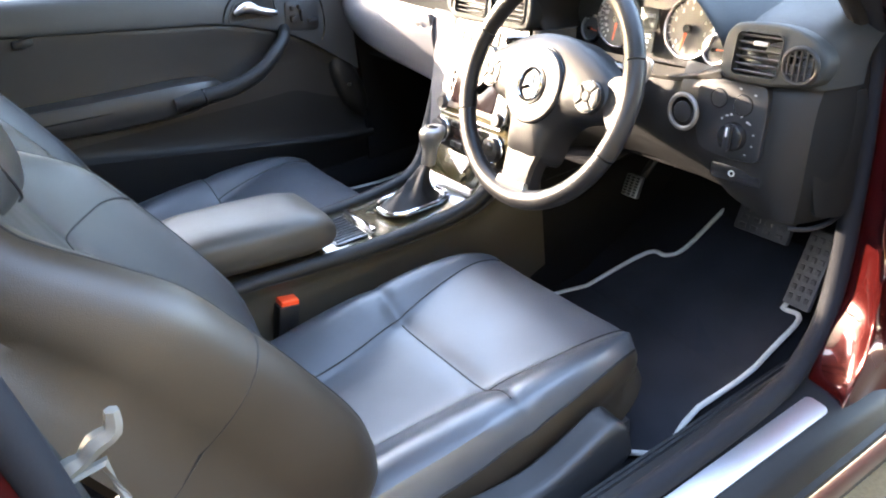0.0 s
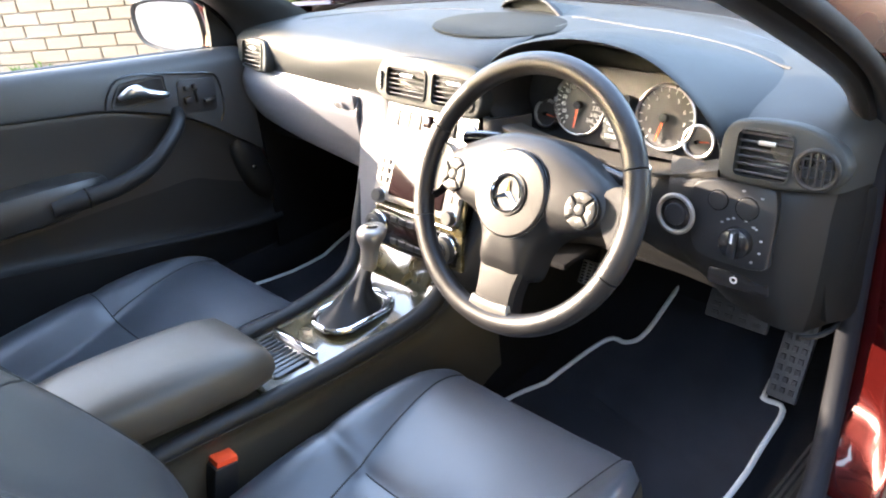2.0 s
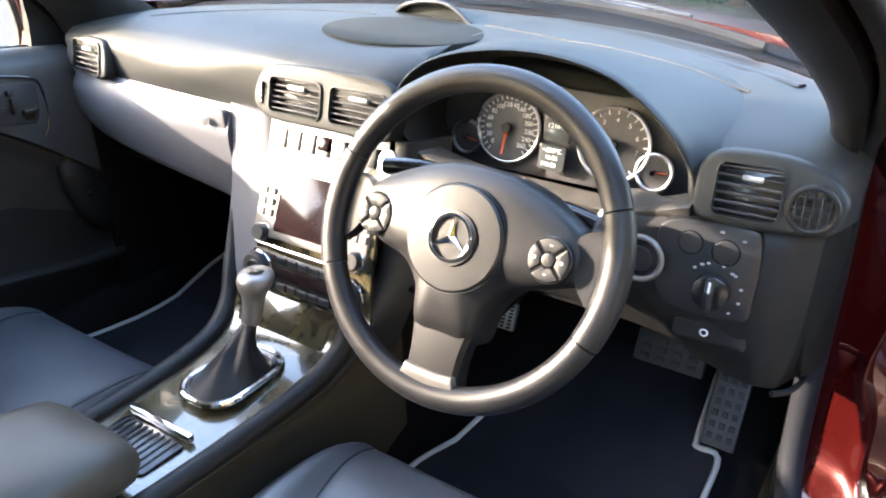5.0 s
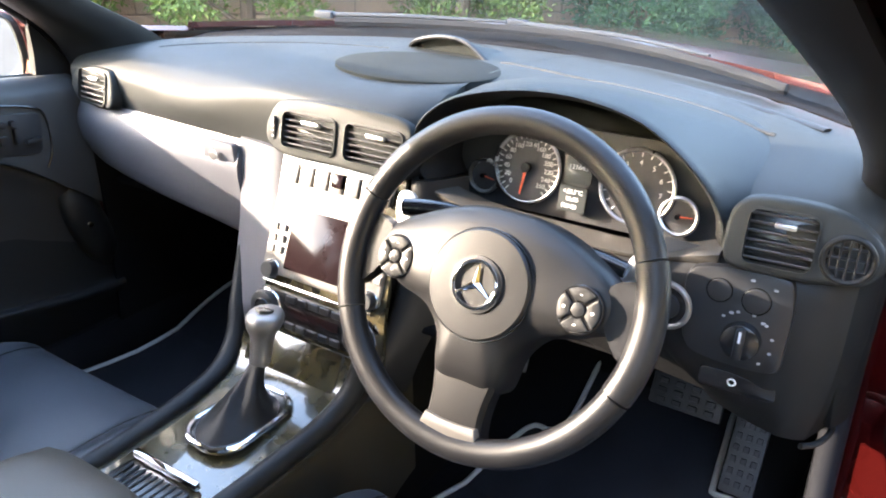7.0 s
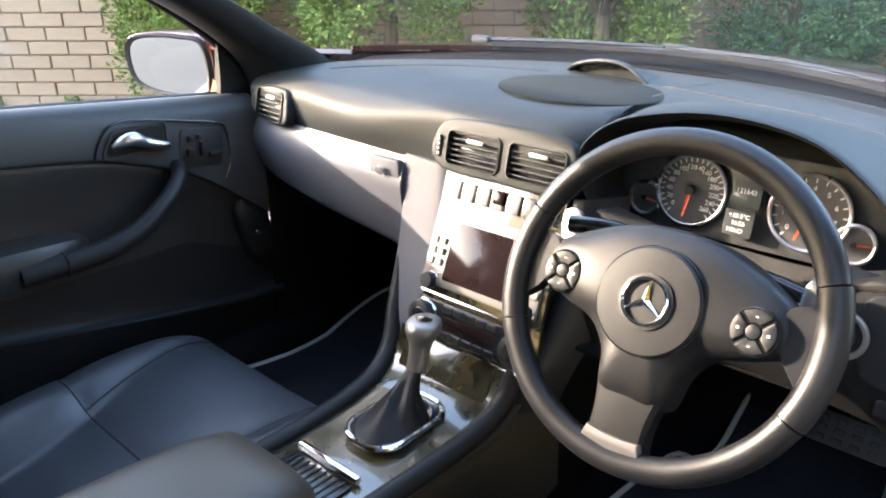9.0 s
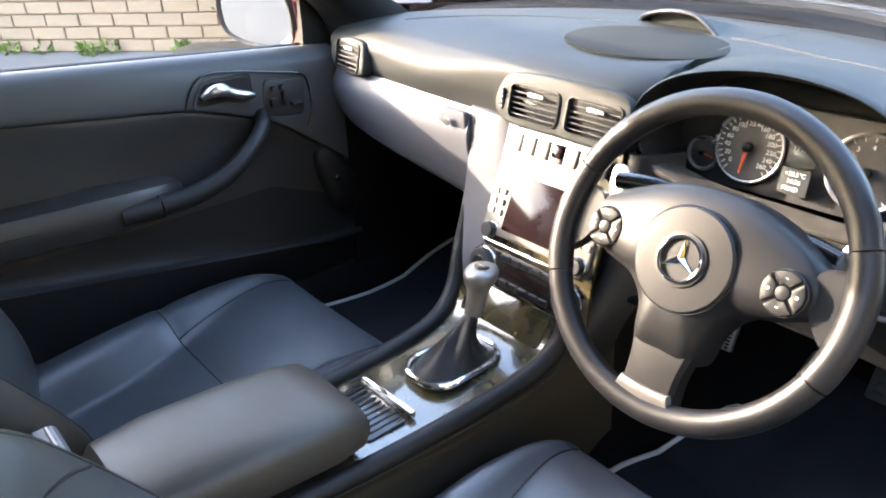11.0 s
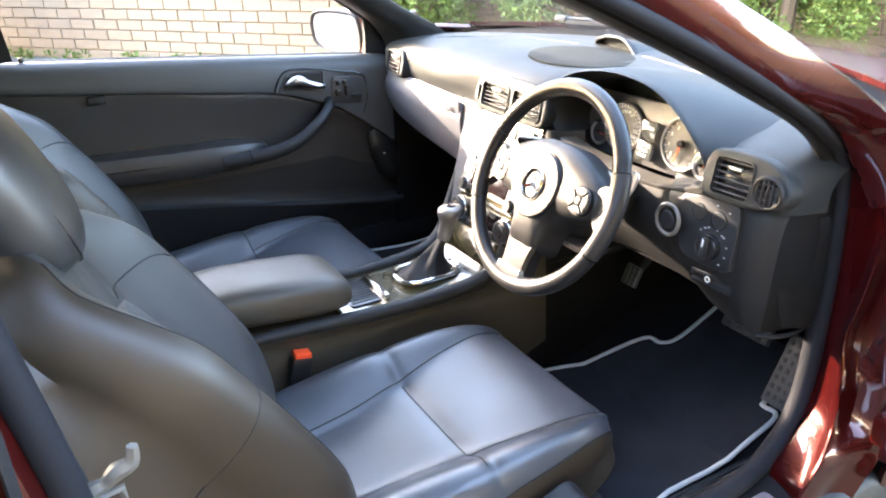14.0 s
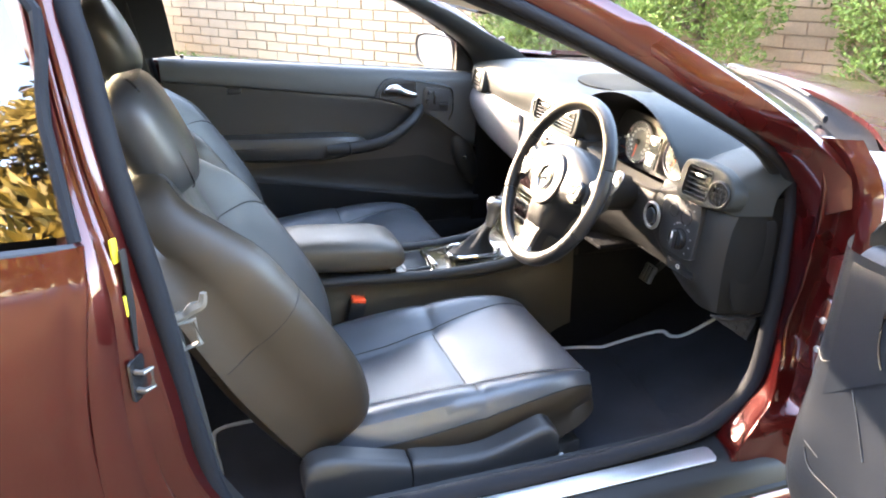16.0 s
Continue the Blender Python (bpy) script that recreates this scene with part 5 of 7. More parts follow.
def car_seat(cx, s, label, lift=0.0, head_up=0.0):
    """Bucket seat; cx: its middle, s: the outboard side (+1 right)."""
    root = thing("bucket_seat", (cx, -0.30, 0.21), label, "seat", "front seats")
    X = lambda x: cx + s * x
    # cushion: rings across, front to back
    rings = []
    for y, w, top, bol, bot, q in ((0.056, 0.165, 0.370, 0.0, 0.345, 0.150), (0.048, 0.188, 0.396, 0.003, 0.328, 0.163), (0.026, 0.210, 0.415, 0.007, 0.315, 0.172), (-0.03, 0.230, 0.426, 0.014, 0.298, 0.173),
                                   (-0.12, 0.243, 0.418, 0.026, 0.28, 0.16), (-0.202, 0.2455, 0.4032, 0.037, 0.28, 0.143), (-0.232, 0.246, 0.3945, 0.040, 0.28, 0.137), (-0.262, 0.246, 0.3935, 0.044, 0.28, 0.131), (-0.36, 0.246, 0.378, 0.052, 0.28, 0.115), (-0.50, 0.235, 0.366, 0.048, 0.28, 0.105), (-0.58, 0.21, 0.36, 0.02, 0.28, 0.10)):
        half = [(0.0, top), (q * 0.5, top), (q * 0.85, top + 0.002), (q, top + bol * 0.25), (q + (w - q) * 0.45, top + bol), (w * 0.93, top + bol - 0.006), (w, top - 0.03), (w * 0.99, (top + bot) / 2 - 0.01), (w * 0.90, bot)]
        loop = [(x, z) for x, z in half] + [(-x, z) for x, z in half[:0:-1]]
        rings.append([Vector((X(x), y, z)) for x, z in loop])
    cols = [cat([r[i] for r in rings], 3) for i in range(len(rings[0]))]
    rings = [cat([c[k] for c in cols], 3, True) for k in range(len(cols[0]))]
    cushion = part("cushion", loft(rings), LEATHER, root, "black leather seat cushion")
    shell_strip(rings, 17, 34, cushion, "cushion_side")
    seam("seam", rings, [(5, 42), (9, 42), (12, 42), (18, 42), (25, 42), (29, 42)], cushion)
    seam("seam", rings, [(5, 9), (9, 9), (12, 9), (18, 9)], cushion)
    # crease of the fold, its shade drawn as a thin dark tube
    seam("fold_shade_line", rings, [(18, -7), (18, -3), (18, 0), (18, 4), (18.1, 8), (18.6, 11), (19.4, 13.5)], cushion, 0.0016)
    seam("piping", rings, [(4, 17.2), (9, 17), (12, 17), (18, 17), (25, 17), (28, 17)], cushion, 0.0022)
    # backrest along a reclined spine
    base, topp = Vector((0, -0.545, 0.375)), Vector((0, -0.858, 0.930))
    ax = (topp - base).normalized()
    fw = Vector((0, ax.z, -ax.y))
    L = (topp - base).length
    rings = []
    for t, w, f, c, r in ((-0.02, 0.20, 0.06, 0.05, -0.06), (0.05, 0.235, 0.10, 0.055, -0.075), (0.2, 0.255, 0.132, 0.058, -0.085), (0.4, 0.268, 0.135, 0.048, -0.09), (0.6, 0.268, 0.128, 0.042, -0.085), (0.70, 0.262, 0.119, 0.042, -0.08), (0.79, 0.246, 0.094, 0.046, -0.075),
                          (0.90, 0.218, 0.060, 0.052, -0.06), (0.97, 0.178, 0.053, 0.05, -0.045), (1.005, 0.13, 0.03, 0.03, -0.02)):
        half = [(0.0, c), (w * 0.30, c), (w * 0.50, c + (f - c) * 0.04), (w * 0.68, c + (f - c) * 0.66), (w * 0.84, f), (w * 0.955, f - 0.016), (w, f - 0.06), (w * 0.985, (f + r) / 2 - 0.02), (w * 0.90, r)]
        loop = half + [(-x, n) for x, n in half[:0:-1]]
        rings.append([Vector((X(x), 0, 0)) + base + ax * (L * t) + fw * n for x, n in loop])
    cols = [cat([q[i] for q in rings], 4) for i in range(len(rings[0]))]
    rings = [cat([q[k] for q in cols], 3, True) for k in range(len(cols[0]))]
    back = part("backrest", loft(rings), LEATHER_BACK, root, "black leather backrest with side bolsters")
    at = lambda x, t, n: Vector((X(x), 0, 0)) + base + ax * (L * t) + fw * n
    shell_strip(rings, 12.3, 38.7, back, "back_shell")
    ROW = {-0.02: 0, 0.05: 4, 0.2: 8, 0.4: 12, 0.6: 16, 0.70: 20, 0.79: 24, 0.90: 28, 0.97: 32, 1.005: 36}
    keys = sorted(ROW)

    def row(t):
        for p, q in zip(keys, keys[1:]):
            if t <= q:
                return ROW[p] + (ROW[q] - ROW[p]) * (t - p) / (q - p)
        return 36
    for sg in (1, -1):
        seam("seam", rings, [(row(t), sg * 12.3) for t in (0.06, 0.2, 0.4, 0.6, 0.70, 0.79, 0.9, 0.965)], back, 0.0018)
        seam("side_seam", rings, [(row(t), sg * c) for t, c in ((0.66, 3.0), (0.655, 6), (0.62, 9.5), (0.55, 12.3), (0.52, 15), (0.49, 19), (0.47, 24))], back, 0.0018)
    # ribbed lumbar pad, tongue shaped, standing proud of the middle of the backrest
    ob = []
    for k in range(120):
        t = 0.03 + 0.655 * k / 119
        w = 0.112 * math.sqrt(max(0.0, 1 - max(0.0, (t - 0.50) / 0.187) ** 2.6))
        if w < 0.006:
            continue
        line = []
        for i in range(-8, 9):
            u = math.copysign(abs(i / 8) ** 0.8, i) * w
            lift_ = 0.015 * max(0.0, 1 - abs(i / 8) ** 5) ** 0.5 * min(1.0, w / 0.06) - (0.012 if abs(i) == 8 else 0.003)
            line.append(on_grid(rings, row(t), u / 0.078 * 3) + fw * (lift_ + (0.0016 * math.sin(k * math.pi / 2) if abs(i) < 6 else 0)))
        ob.append(line)
    part("lumbar_panel", loft(ob, False, False), RIBBED, back, "ribbed dark leather lumbar panel")
    # head restraint
    hc, hx, hy, hz = Vector((cx, -0.822, 0.985)) + ax * head_up, 0.136, 0.062, 0.118
    rings = []
    for k in range(15):
        v = -1 + 2 * k / 14
        q = (1 - abs(v) ** 3.2) ** (1 / 2.6)
        q = max(q, 0.12)
        wx = hx * q * (1.0 + 0.06 * v)
        rings.append([hc + ax * (hz * v) + Vector((0, 0.0, 0)) + Vector((wx * math.copysign(abs(math.cos(a)) ** 0.75, math.cos(a)), 0, 0)) + fw * (hy * q * math.copysign(abs(math.sin(a)) ** 0.85, math.sin(a)) + 0.012 * v) for a in [2 * math.pi * i / 28 for i in range(28)]])
    hr = part("head_restraint", loft(rings), LEATHER_BACK, root, "padded leather head restraint")
    for sx in (-1, 1):
        part("post", tube([at(sx * 0.05, 0.97, 0.0), at(sx * 0.05, 1.06, 0.01)], 0.007, 8), CHROME, root)
    part("seam", tube([hc + Vector((s * 0.112, 0, 0)) * q + ax * (hz * v) + fw * (hy * q * 0.62 + 0.012 * v) for v, q in ((-0.93, 0.55), (-0.8, 0.82), (-0.4, 0.98), (0, 1.0), (0.4, 0.98), (0.8, 0.84), (0.93, 0.6))], 0.0016, 6, n=3), PIANO, hr)
    # side valance and runners
    for nm, ys in (("side_valance", [(-0.628, 0.020, 0.375), (-0.615, 0.045, 0.400), (-0.57, 0.056, 0.408), (-0.50, 0.054, 0.388), (-0.43, 0.050, 0.367), (-0.418, 0.044, 0.362)]),
                   ("front_valance", [(-0.414, 0.044, 0.362), (-0.40, 0.048, 0.364), (-0.32, 0.042, 0.350), (-0.25, 0.040, 0.350), (-0.17, 0.046, 0.372), (-0.12, 0.046, 0.386), (-0.098, 0.03, 0.370)])):
        rings = []
        for y, h, top in ys:
            o = 0.028
            rings.append([Vector((X(0.285 + a * o), y, top - h + b * h)) for a, b in [(p.x, p.y) for p in cat([(-1, -1, 0), (1, -0.9, 0), (1.1, 0.0, 0), (0.8, 0.85, 0), (0, 1, 0), (-1, 0.9, 0)], 3, True)]])
        cols = [cat([q[i] for q in rings], 3) for i in range(len(rings[0]))]
        part(nm, loft([[c[k] for c in cols] for k in range(len(cols[0]))]), PLASTIC_LOW, root, "black plastic seat side cover")
    b = rbox((X(0), -0.27, 0.275), (0.40, 0.50, 0.05), 0.01)
    part("seat_frame", b, CARPET, root)
    for sx in (-1, 1):
        part("runner", rbox((X(sx * 0.20), -0.27, 0.235), (0.035, 0.56, 0.05), 0.004), STEEL, root)
    root.location.z += lift
    return root


car_seat(0.340, 1, "black leather driver's bucket seat with ribbed lumbar panel")
car_seat(-0.405, -1, "black leather passenger bucket seat beside the console", 0.03, 0.07).location.y -= 0.07


# ---- centre console ----
console = thing("centre_console", (-0.05, -0.2, 0.21), "black plastic centre console with burr wood trim", "console")
CX = -0.055
rows = []
for y, z, w in ((-0.62, 0.505, 0.095), (-0.45, 0.50, 0.098), (-0.25, 0.482, 0.10), (-0.1, 0.476, 0.105), (0.03, 0.485, 0.112), (0.10, 0.515, 0.122), (0.145, 0.575, 0.128), (0.20, 0.60, 0.131)):
    f = [(w * 1.02, 0.0), (w * 1.08, -0.03), (w * 1.12, -0.12), (w * 1.16, -0.30)]
    rows.append([Vector((CX + sx * a, y + (0.02 if y > 0.1 else 0), z + d)) for sx, pts in ((-1, f[::-1]), (1, f)) for a, d in pts])
part("console_body", surface(rows, 0, 4, 3), CONSOLE, console, "black console side")
for sx in (-1, 1):
    pts = [(CX + sx * 0.097, -0.60, 0.502), (CX + sx * 0.101, -0.40, 0.497), (CX + sx * 0.104, -0.25, 0.486), (CX + sx * 0.108, -0.1, 0.482), (CX + sx * 0.116, 0.03, 0.492), (CX + sx * 0.124, 0.095, 0.525), (CX + sx * 0.127, 0.122, 0.58), (CX + sx * 0.126, 0.135, 0.63), (CX + sx * 0.124, 0.156, 0.69), (CX + sx * 0.122, 0.182, 0.76)]
    if sx < 0:
        pts[5:] = [(-0.186, 0.094, 0.526), (-0.206, 0.128, 0.576), (-0.219, 0.150, 0.61), (-0.229, 0.170, 0.648), (-0.237, 0.194, 0.70)]
    else:
        pts[7:] = [(CX + 0.122, 0.150, 0.63), (CX + 0.116, 0.17, 0.67), (CX + 0.112, 0.19, 0.70)]
    part("side_rail", tube(pts, [0.016, 0.016, 0.016, 0.017, 0.018, 0.017, 0.015, 0.013, 0.010, 0.006], 12, n=4, up=(1, 0, 0)), PLASTIC, console, "rounded black console rail")
rows = [[(CX - 0.094, -0.28, 0.487), (CX, -0.28, 0.49), (CX + 0.094, -0.28, 0.487)], [(CX - 0.098, -0.1, 0.483), (CX, -0.1, 0.486), (CX + 0.098, -0.1, 0.483)], [(CX - 0.106, 0.03, 0.492), (CX, 0.03, 0.495), (CX + 0.106, 0.03, 0.492)], [(CX - 0.112, 0.085, 0.52), (CX, 0.085, 0.52), (CX + 0.112, 0.085, 0.52)], [(CX - 0.114, 0.112, 0.572), (CX, 0.112, 0.575), (CX + 0.114, 0.112, 0.572)]]
part("wood_trim", surface(rows, 0.006, 4, 4), WOOD, console, "glossy dark burr wood console top")
# armrest
rings = []
for y, h, w in ((-0.585, 0.03, 0.075), (-0.57, 0.05, 0.088), (-0.50, 0.062, 0.097), (-0.40, 0.064, 0.100), (-0.31, 0.062, 0.100), (-0.265, 0.05, 0.095), (-0.25, 0.03, 0.085)):
    zc = 0.553 - (y + 0.4) * 0.10
    rings.append([Vector((CX + 0.002 + w * math.copysign(abs(math.cos(a)) ** 0.55, math.cos(a)), y, zc + h * 0.75 * math.copysign(abs(math.sin(a)) ** 0.6, math.sin(a)))) for a in [2 * math.pi * i / 28 for i in range(28)]])
part("armrest", loft(rings), LEATHER_DULL, console, "padded leather armrest lid")
part("rear_cover", rbox((CX, -0.628, 0.575), (0.150, 0.060, 0.155), 0.012, 3), PANEL_GREY, console, "light grey slotted cover behind the armrest")
for k in range(3):
    part("slot", rbox((CX, -0.646 + k * 0.018, 0.653), (0.130, 0.005, 0.004), 0.001, 1), PIANO, console)
# cubby, chrome strip, shift gate
part("cubby", plate(rrect(0.125, 0.075, 0.008), Matrix.Translation((CX, -0.205, 0.4905)), 0.004, 0.001), PIANO, console)
for k in range(9):
    part("rib", rbox((CX - 0.05 + k * 0.0125, -0.205, 0.4915), (0.003, 0.066, 0.003), 0.001, 1), SWITCH, console)
part("chrome_strip", rbox((CX, -0.158, 0.494), (0.130, 0.010, 0.012), 0.003), CHROME, console, "chrome strip of the cubby lid")
part("gate_plate", plate(rrect(0.10, 0.155, 0.04, 8), Matrix.Translation((CX + 0.004, -0.025, 0.4985)), 0.010, 0.002), PIANO, console)
part("gate_ring", tube([(CX + 0.004 + x, -0.025 + y, 0.4985) for x, y in rrect(0.10, 0.155, 0.04, 8)], 0.0052, 8, True), CHROME, console, "chrome gear gate ring")
part("front_tray_lid", plate(rrect(0.19, 0.085, 0.008), facing((CX, 0.098, 0.548), (0, -0.86, 0.5)), 0.006, 0.002), WOOD, console, "glossy burr wood ashtray lid")

lever = thing("gear_lever", (CX, -0.02, 0.49), "silver topped automatic gear lever with leather gaiter", "gear lever")
rings = []
for k in range(9):
    t = k / 8
    c = Vector((CX + 0.004 - 0.002 * t, -0.03 + 0.055 * t ** 1.2, 0.495 + 0.075 * t))
    rx, ry = 0.040 * (1 - t) ** 1.7 + 0.013, 0.062 * (1 - t) ** 1.9 + 0.013
    rings.append([c + Vector((rx * (1 + 0.10 * math.sin(5 * a + 6 * t) * (1 - abs(2 * t - 1))) * math.cos(a), ry * (1 + 0.10 * math.sin(6 * a + 9 * t) * (1 - abs(2 * t - 1))) * math.sin(a), 0.006 * math.sin(4 * a + 5 * t) * (1 - abs(2 * t - 1)))) for a in [2 * math.pi * i / 36 for i in range(36)]])
part("gaiter", loft(rings), GAITER, lever, "folded black leather gaiter")
k0 = Vector((CX + 0.002, 0.026, 0.565))
k1 = Vector((CX, 0.050, 0.645))
ka = (k1 - k0).normalized()
rings = []
for t, r in ((0, 0.015), (0.1, 0.0165), (0.35, 0.017), (0.55, 0.0195), (0.72, 0.0265), (0.85, 0.029), (0.95, 0.0265), (1.0, 0.018)):
    rings.append([k0 + (k1 - k0) * t + Vector((r * math.cos(a), r * math.sin(a), 0)) for a in [2 * math.pi * i / 24 for i in range(24)]])
cols = [cat([q[i] for q in rings], 3) for i in range(24)]
part("shift_knob", loft([[c[k] for c in cols] for k in range(len(cols[0]))]), MATT_SILVER, lever, "matt silver shift knob")
part("knob_cap", knob(facing(k1 - ka * 0.001, ka, (0, 1, 0)), 0.014, 0.003), PIANO, lever)


# ---- doors ----
def belt_z(y):
    return 0.969 + (y + 0.744) * (0.883 - 0.969) / 0.916


def line_z(y):
    pts = [(-0.82, 0.910), (-0.755, 0.901), (-0.45, 0.862), (-0.147, 0.819), (0.0, 0.776), (0.08, 0.733), (0.133, 0.695), (0.26, 0.60)]
    for (a, p), (b, q) in zip(pts, pts[1:]):
        if y <= b:
            return p + (q - p) * (y - a) / (b - a)
    return pts[-1][1]


def car_door(s, label):
    """A front door, closed: s +1 the right-hand side. Its root sits at the hinge."""
    root = thing("door_1" if s < 0 else "door_2", (s * 0.872, 0.375, 0.25), label, "car door", "front doors", "structure")
    S = lambda x, y, z: Vector((s * x, y, z))
    ys = [-0.815, -0.70, -0.5, -0.3, -0.147, -0.05, 0.03, 0.09, 0.15, 0.225]
    rows = []
    for y in ys:
        b, l = belt_z(y), line_z(y)
        rows.append([S(0.775, y, b - 0.012), S(0.762, y, b + 0.002), S(0.735, y, b + 0.004), S(0.712, y, b - 0.012), S(0.702, y, b - 0.045), S(0.700, y, l + 0.012), S(0.703, y, l), S(0.715, y, l - 0.004)])
    part("upper_trim", surface(rows, 0.0, 3, 3), PLASTIC_DOOR if s < 0 else SHADED_DOOR_SKIN, root, "soft black upper door trim")
    if s > 0:
        # inner panel swept into one shell, rounded off along the hinge end and the lower corner
        EDGE = [(0.30, 0.16), (0.325, 0.225), (0.35, 0.262), (0.375, 0.288), (0.41, 0.308), (0.46, 0.315), (0.53, 0.314), (0.62, 0.309), (0.72, 0.303), (0.80, 0.299), (0.875, 0.295)]

        def shell(y, z, off=0.0):
            k = min(range(len(EDGE) - 1), key=lambda i: 0 if EDGE[i][0] <= z <= EDGE[i + 1][0] else 1 + abs(EDGE[i][0] - z))
            (z0, y0), (z1, y1) = EDGE[k], EDGE[k + 1]
            edge = y0 + (y1 - y0) * min(1.0, max(0.0, (z - z0) / (z1 - z0)))
            e = max(0.0, 1 - max(0.0, edge - y) / 0.085)
            return S(0.705 - off + 0.060 * e ** 2.6 - 0.022 * math.exp(-((z - 0.48) / 0.11) ** 2) * (1 - e * e) + 0.05 * max(0.0, (0.40 - z) / 0.10) ** 2, min(y, edge), z)
        rows = [[shell(y - d, z) for d in (0.0, 0.006, 0.016, 0.032, 0.055, 0.085, 0.13, 0.20, 0.32, 0.50, 0.75, 0.98)] for z, y in reversed(EDGE)]
        part("door_panel", surface(rows, 0.0, 3, 3), SHADED_DOOR_SKIN, root, "smooth inner door panel, shade and sky blue put into its colour")
        # seams paler than the panel: highlights of the moulded edges put into colour
        for pts in ([(0.272, 0.678), (0.246, 0.673), (0.223, 0.686), (0.193, 0.725), (0.187, 0.729), (0.186, 0.707), (0.174, 0.667), (0.148, 0.624), (0.112, 0.568)], [(0.224, 0.519), (0.2, 0.491), (0.143, 0.485), (0.088, 0.479)], [(0.227, 0.529), (0.191, 0.52)]):
            part("panel_seam", tube([shell(y, z, 0.001) for y, z in pts], 0.0012, 6, n=5), SEAM_GLINT, root, "moulded seam, its edge highlight put into a paler grey")
    else:
        rows = []
        for y in ys:
            l = line_z(y)
            low = 0.60 if y < 0.03 else 0.60 - (y - 0.03) * 0.4
            low = min(low, l - 0.02)
            rows.append([S(0.714, y, l - 0.003), S(0.712, y, l - 0.015), S(0.722, y, l * 0.6 + low * 0.4), S(0.722, y, low)])
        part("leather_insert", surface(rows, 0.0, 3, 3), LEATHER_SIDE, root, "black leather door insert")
        rows = []
        for y in ys + [0.244]:
            top = 0.60 if y < 0.03 else 0.60 - (y - 0.03) * 0.4
            lip = 0.557 + (y + 0.566) * (0.455 - 0.557) / 0.6
            lip = max(lip, 0.43)
            rows.append([S(0.722, y, min(top, line_z(y) - 0.02)), S(0.716, y, lip + 0.02), S(0.700, y, lip + 0.003), S(0.698, y, lip - 0.008), S(0.712, y, 0.40), S(0.722, y, 0.345)])
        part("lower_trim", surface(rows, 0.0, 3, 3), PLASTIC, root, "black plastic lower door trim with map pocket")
    # armrest, with a moulded front
    rings = []
    for y, w, zt, h in ((-0.80, 0.052, 0.735, 0.050), (-0.60, 0.056, 0.722, 0.055), (-0.42, 0.058, 0.713, 0.058), (-0.29, 0.060, 0.708, 0.055), (-0.225, 0.050, 0.700, 0.042), (-0.19, 0.028, 0.688, 0.025), (-0.175, 0.010, 0.675, 0.010)):
        rings.append([S(0.722 - w * 1.25 * max(0.0, a), y, zt - h + b * h) for a, b in ((0, 1), (0.55, 1.0), (0.88, 0.93), (1.0, 0.65), (1.0, 0.1), (0.9, -0.3), (0.5, -0.55), (0, -0.6))])
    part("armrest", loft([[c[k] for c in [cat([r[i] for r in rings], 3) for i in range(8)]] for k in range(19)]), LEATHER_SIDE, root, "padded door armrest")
    grip = [S(0.655, -0.32, 0.663), S(0.648, -0.245, 0.665), S(0.640, -0.17, 0.672), S(0.638, -0.10, 0.693), S(0.648, -0.035, 0.733), S(0.668, 0.003, 0.762), S(0.70, 0.02, 0.775)]
    part("pull_handle", tube(grip, [0.020, 0.021, 0.0205, 0.019, 0.0175, 0.016, 0.015], 12, n=4, up=(1, 0, 0)), PLASTIC, root, "curved black pull handle")
    part("grip_joint", tube([S(0.648 + 0.0215 * math.cos(a), -0.248, 0.665 + 0.0215 * math.sin(a)) for a in [2 * math.pi * i / 20 for i in range(20)]], 0.0018, 6, True, up=(0, 1, 0)), PIANO, root)
    part("armrest_joint", tube([S(0.652, y, 0.672 + (-0.3 - y) * 0.05) for y in (-0.78, -0.5, -0.26)], 0.002, 6), PIANO, root)
    # handle before a flat dark plate that draws its recess's shade
    F = lambda y, z, off=0.0: facing(S(0.7005 - off, y, z), (-s, 0, 0.0))
    yz = lambda pts, x0, x1: loft([[S(x, p.x, p.y) for p in cat([(y, z, 0) for y, z in pts], 4, True)] for x in (x0, x1)])
    part("handle_hollow_shade", yz([(-0.112, 0.823), (-0.104, 0.846), (-0.090, 0.862), (-0.045, 0.862), (-0.004, 0.860), (0.0, 0.842), (-0.004, 0.822), (-0.055, 0.820)], 0.6995, 0.706), GAITER, root, "flat dark plate for the shaded recess behind the handle")
    part("recess_rim", tube([S(0.6992, p.x, p.y) for p in cat([(-0.120, 0.818, 0), (-0.108, 0.852, 0), (-0.088, 0.869, 0), (-0.045, 0.869, 0), (0.002, 0.866, 0), (0.006, 0.842, 0), (0.001, 0.817, 0), (-0.055, 0.815, 0)], 5, True)], 0.0026, 6, True, up=(1, 0, 0)), PLASTIC_DOOR, root)
    lever = [S(0.694, -0.105, 0.838), S(0.683, -0.088, 0.848), S(0.680, -0.07, 0.850), S(0.684, -0.045, 0.838), S(0.685, -0.01, 0.826), S(0.692, 0.008, 0.822)]
    part("door_handle", tube(lever, [0.006, 0.012, 0.014, 0.010, 0.0085, 0.005], 12, n=4, up=(1, 0, 0), flat=0.9), SILVER, root, "bright chrome inner door handle")
    # seat switches
    sw = part("switch_plate", plate(rrect(0.098, 0.078, 0.012), F(0.078, 0.800, 0.003) @ Euler((0, 0, radians(8 * s))).to_matrix().to_4x4(), 0.008, 0.002), PLASTIC_LOW, root, "raised plate with seat switches")
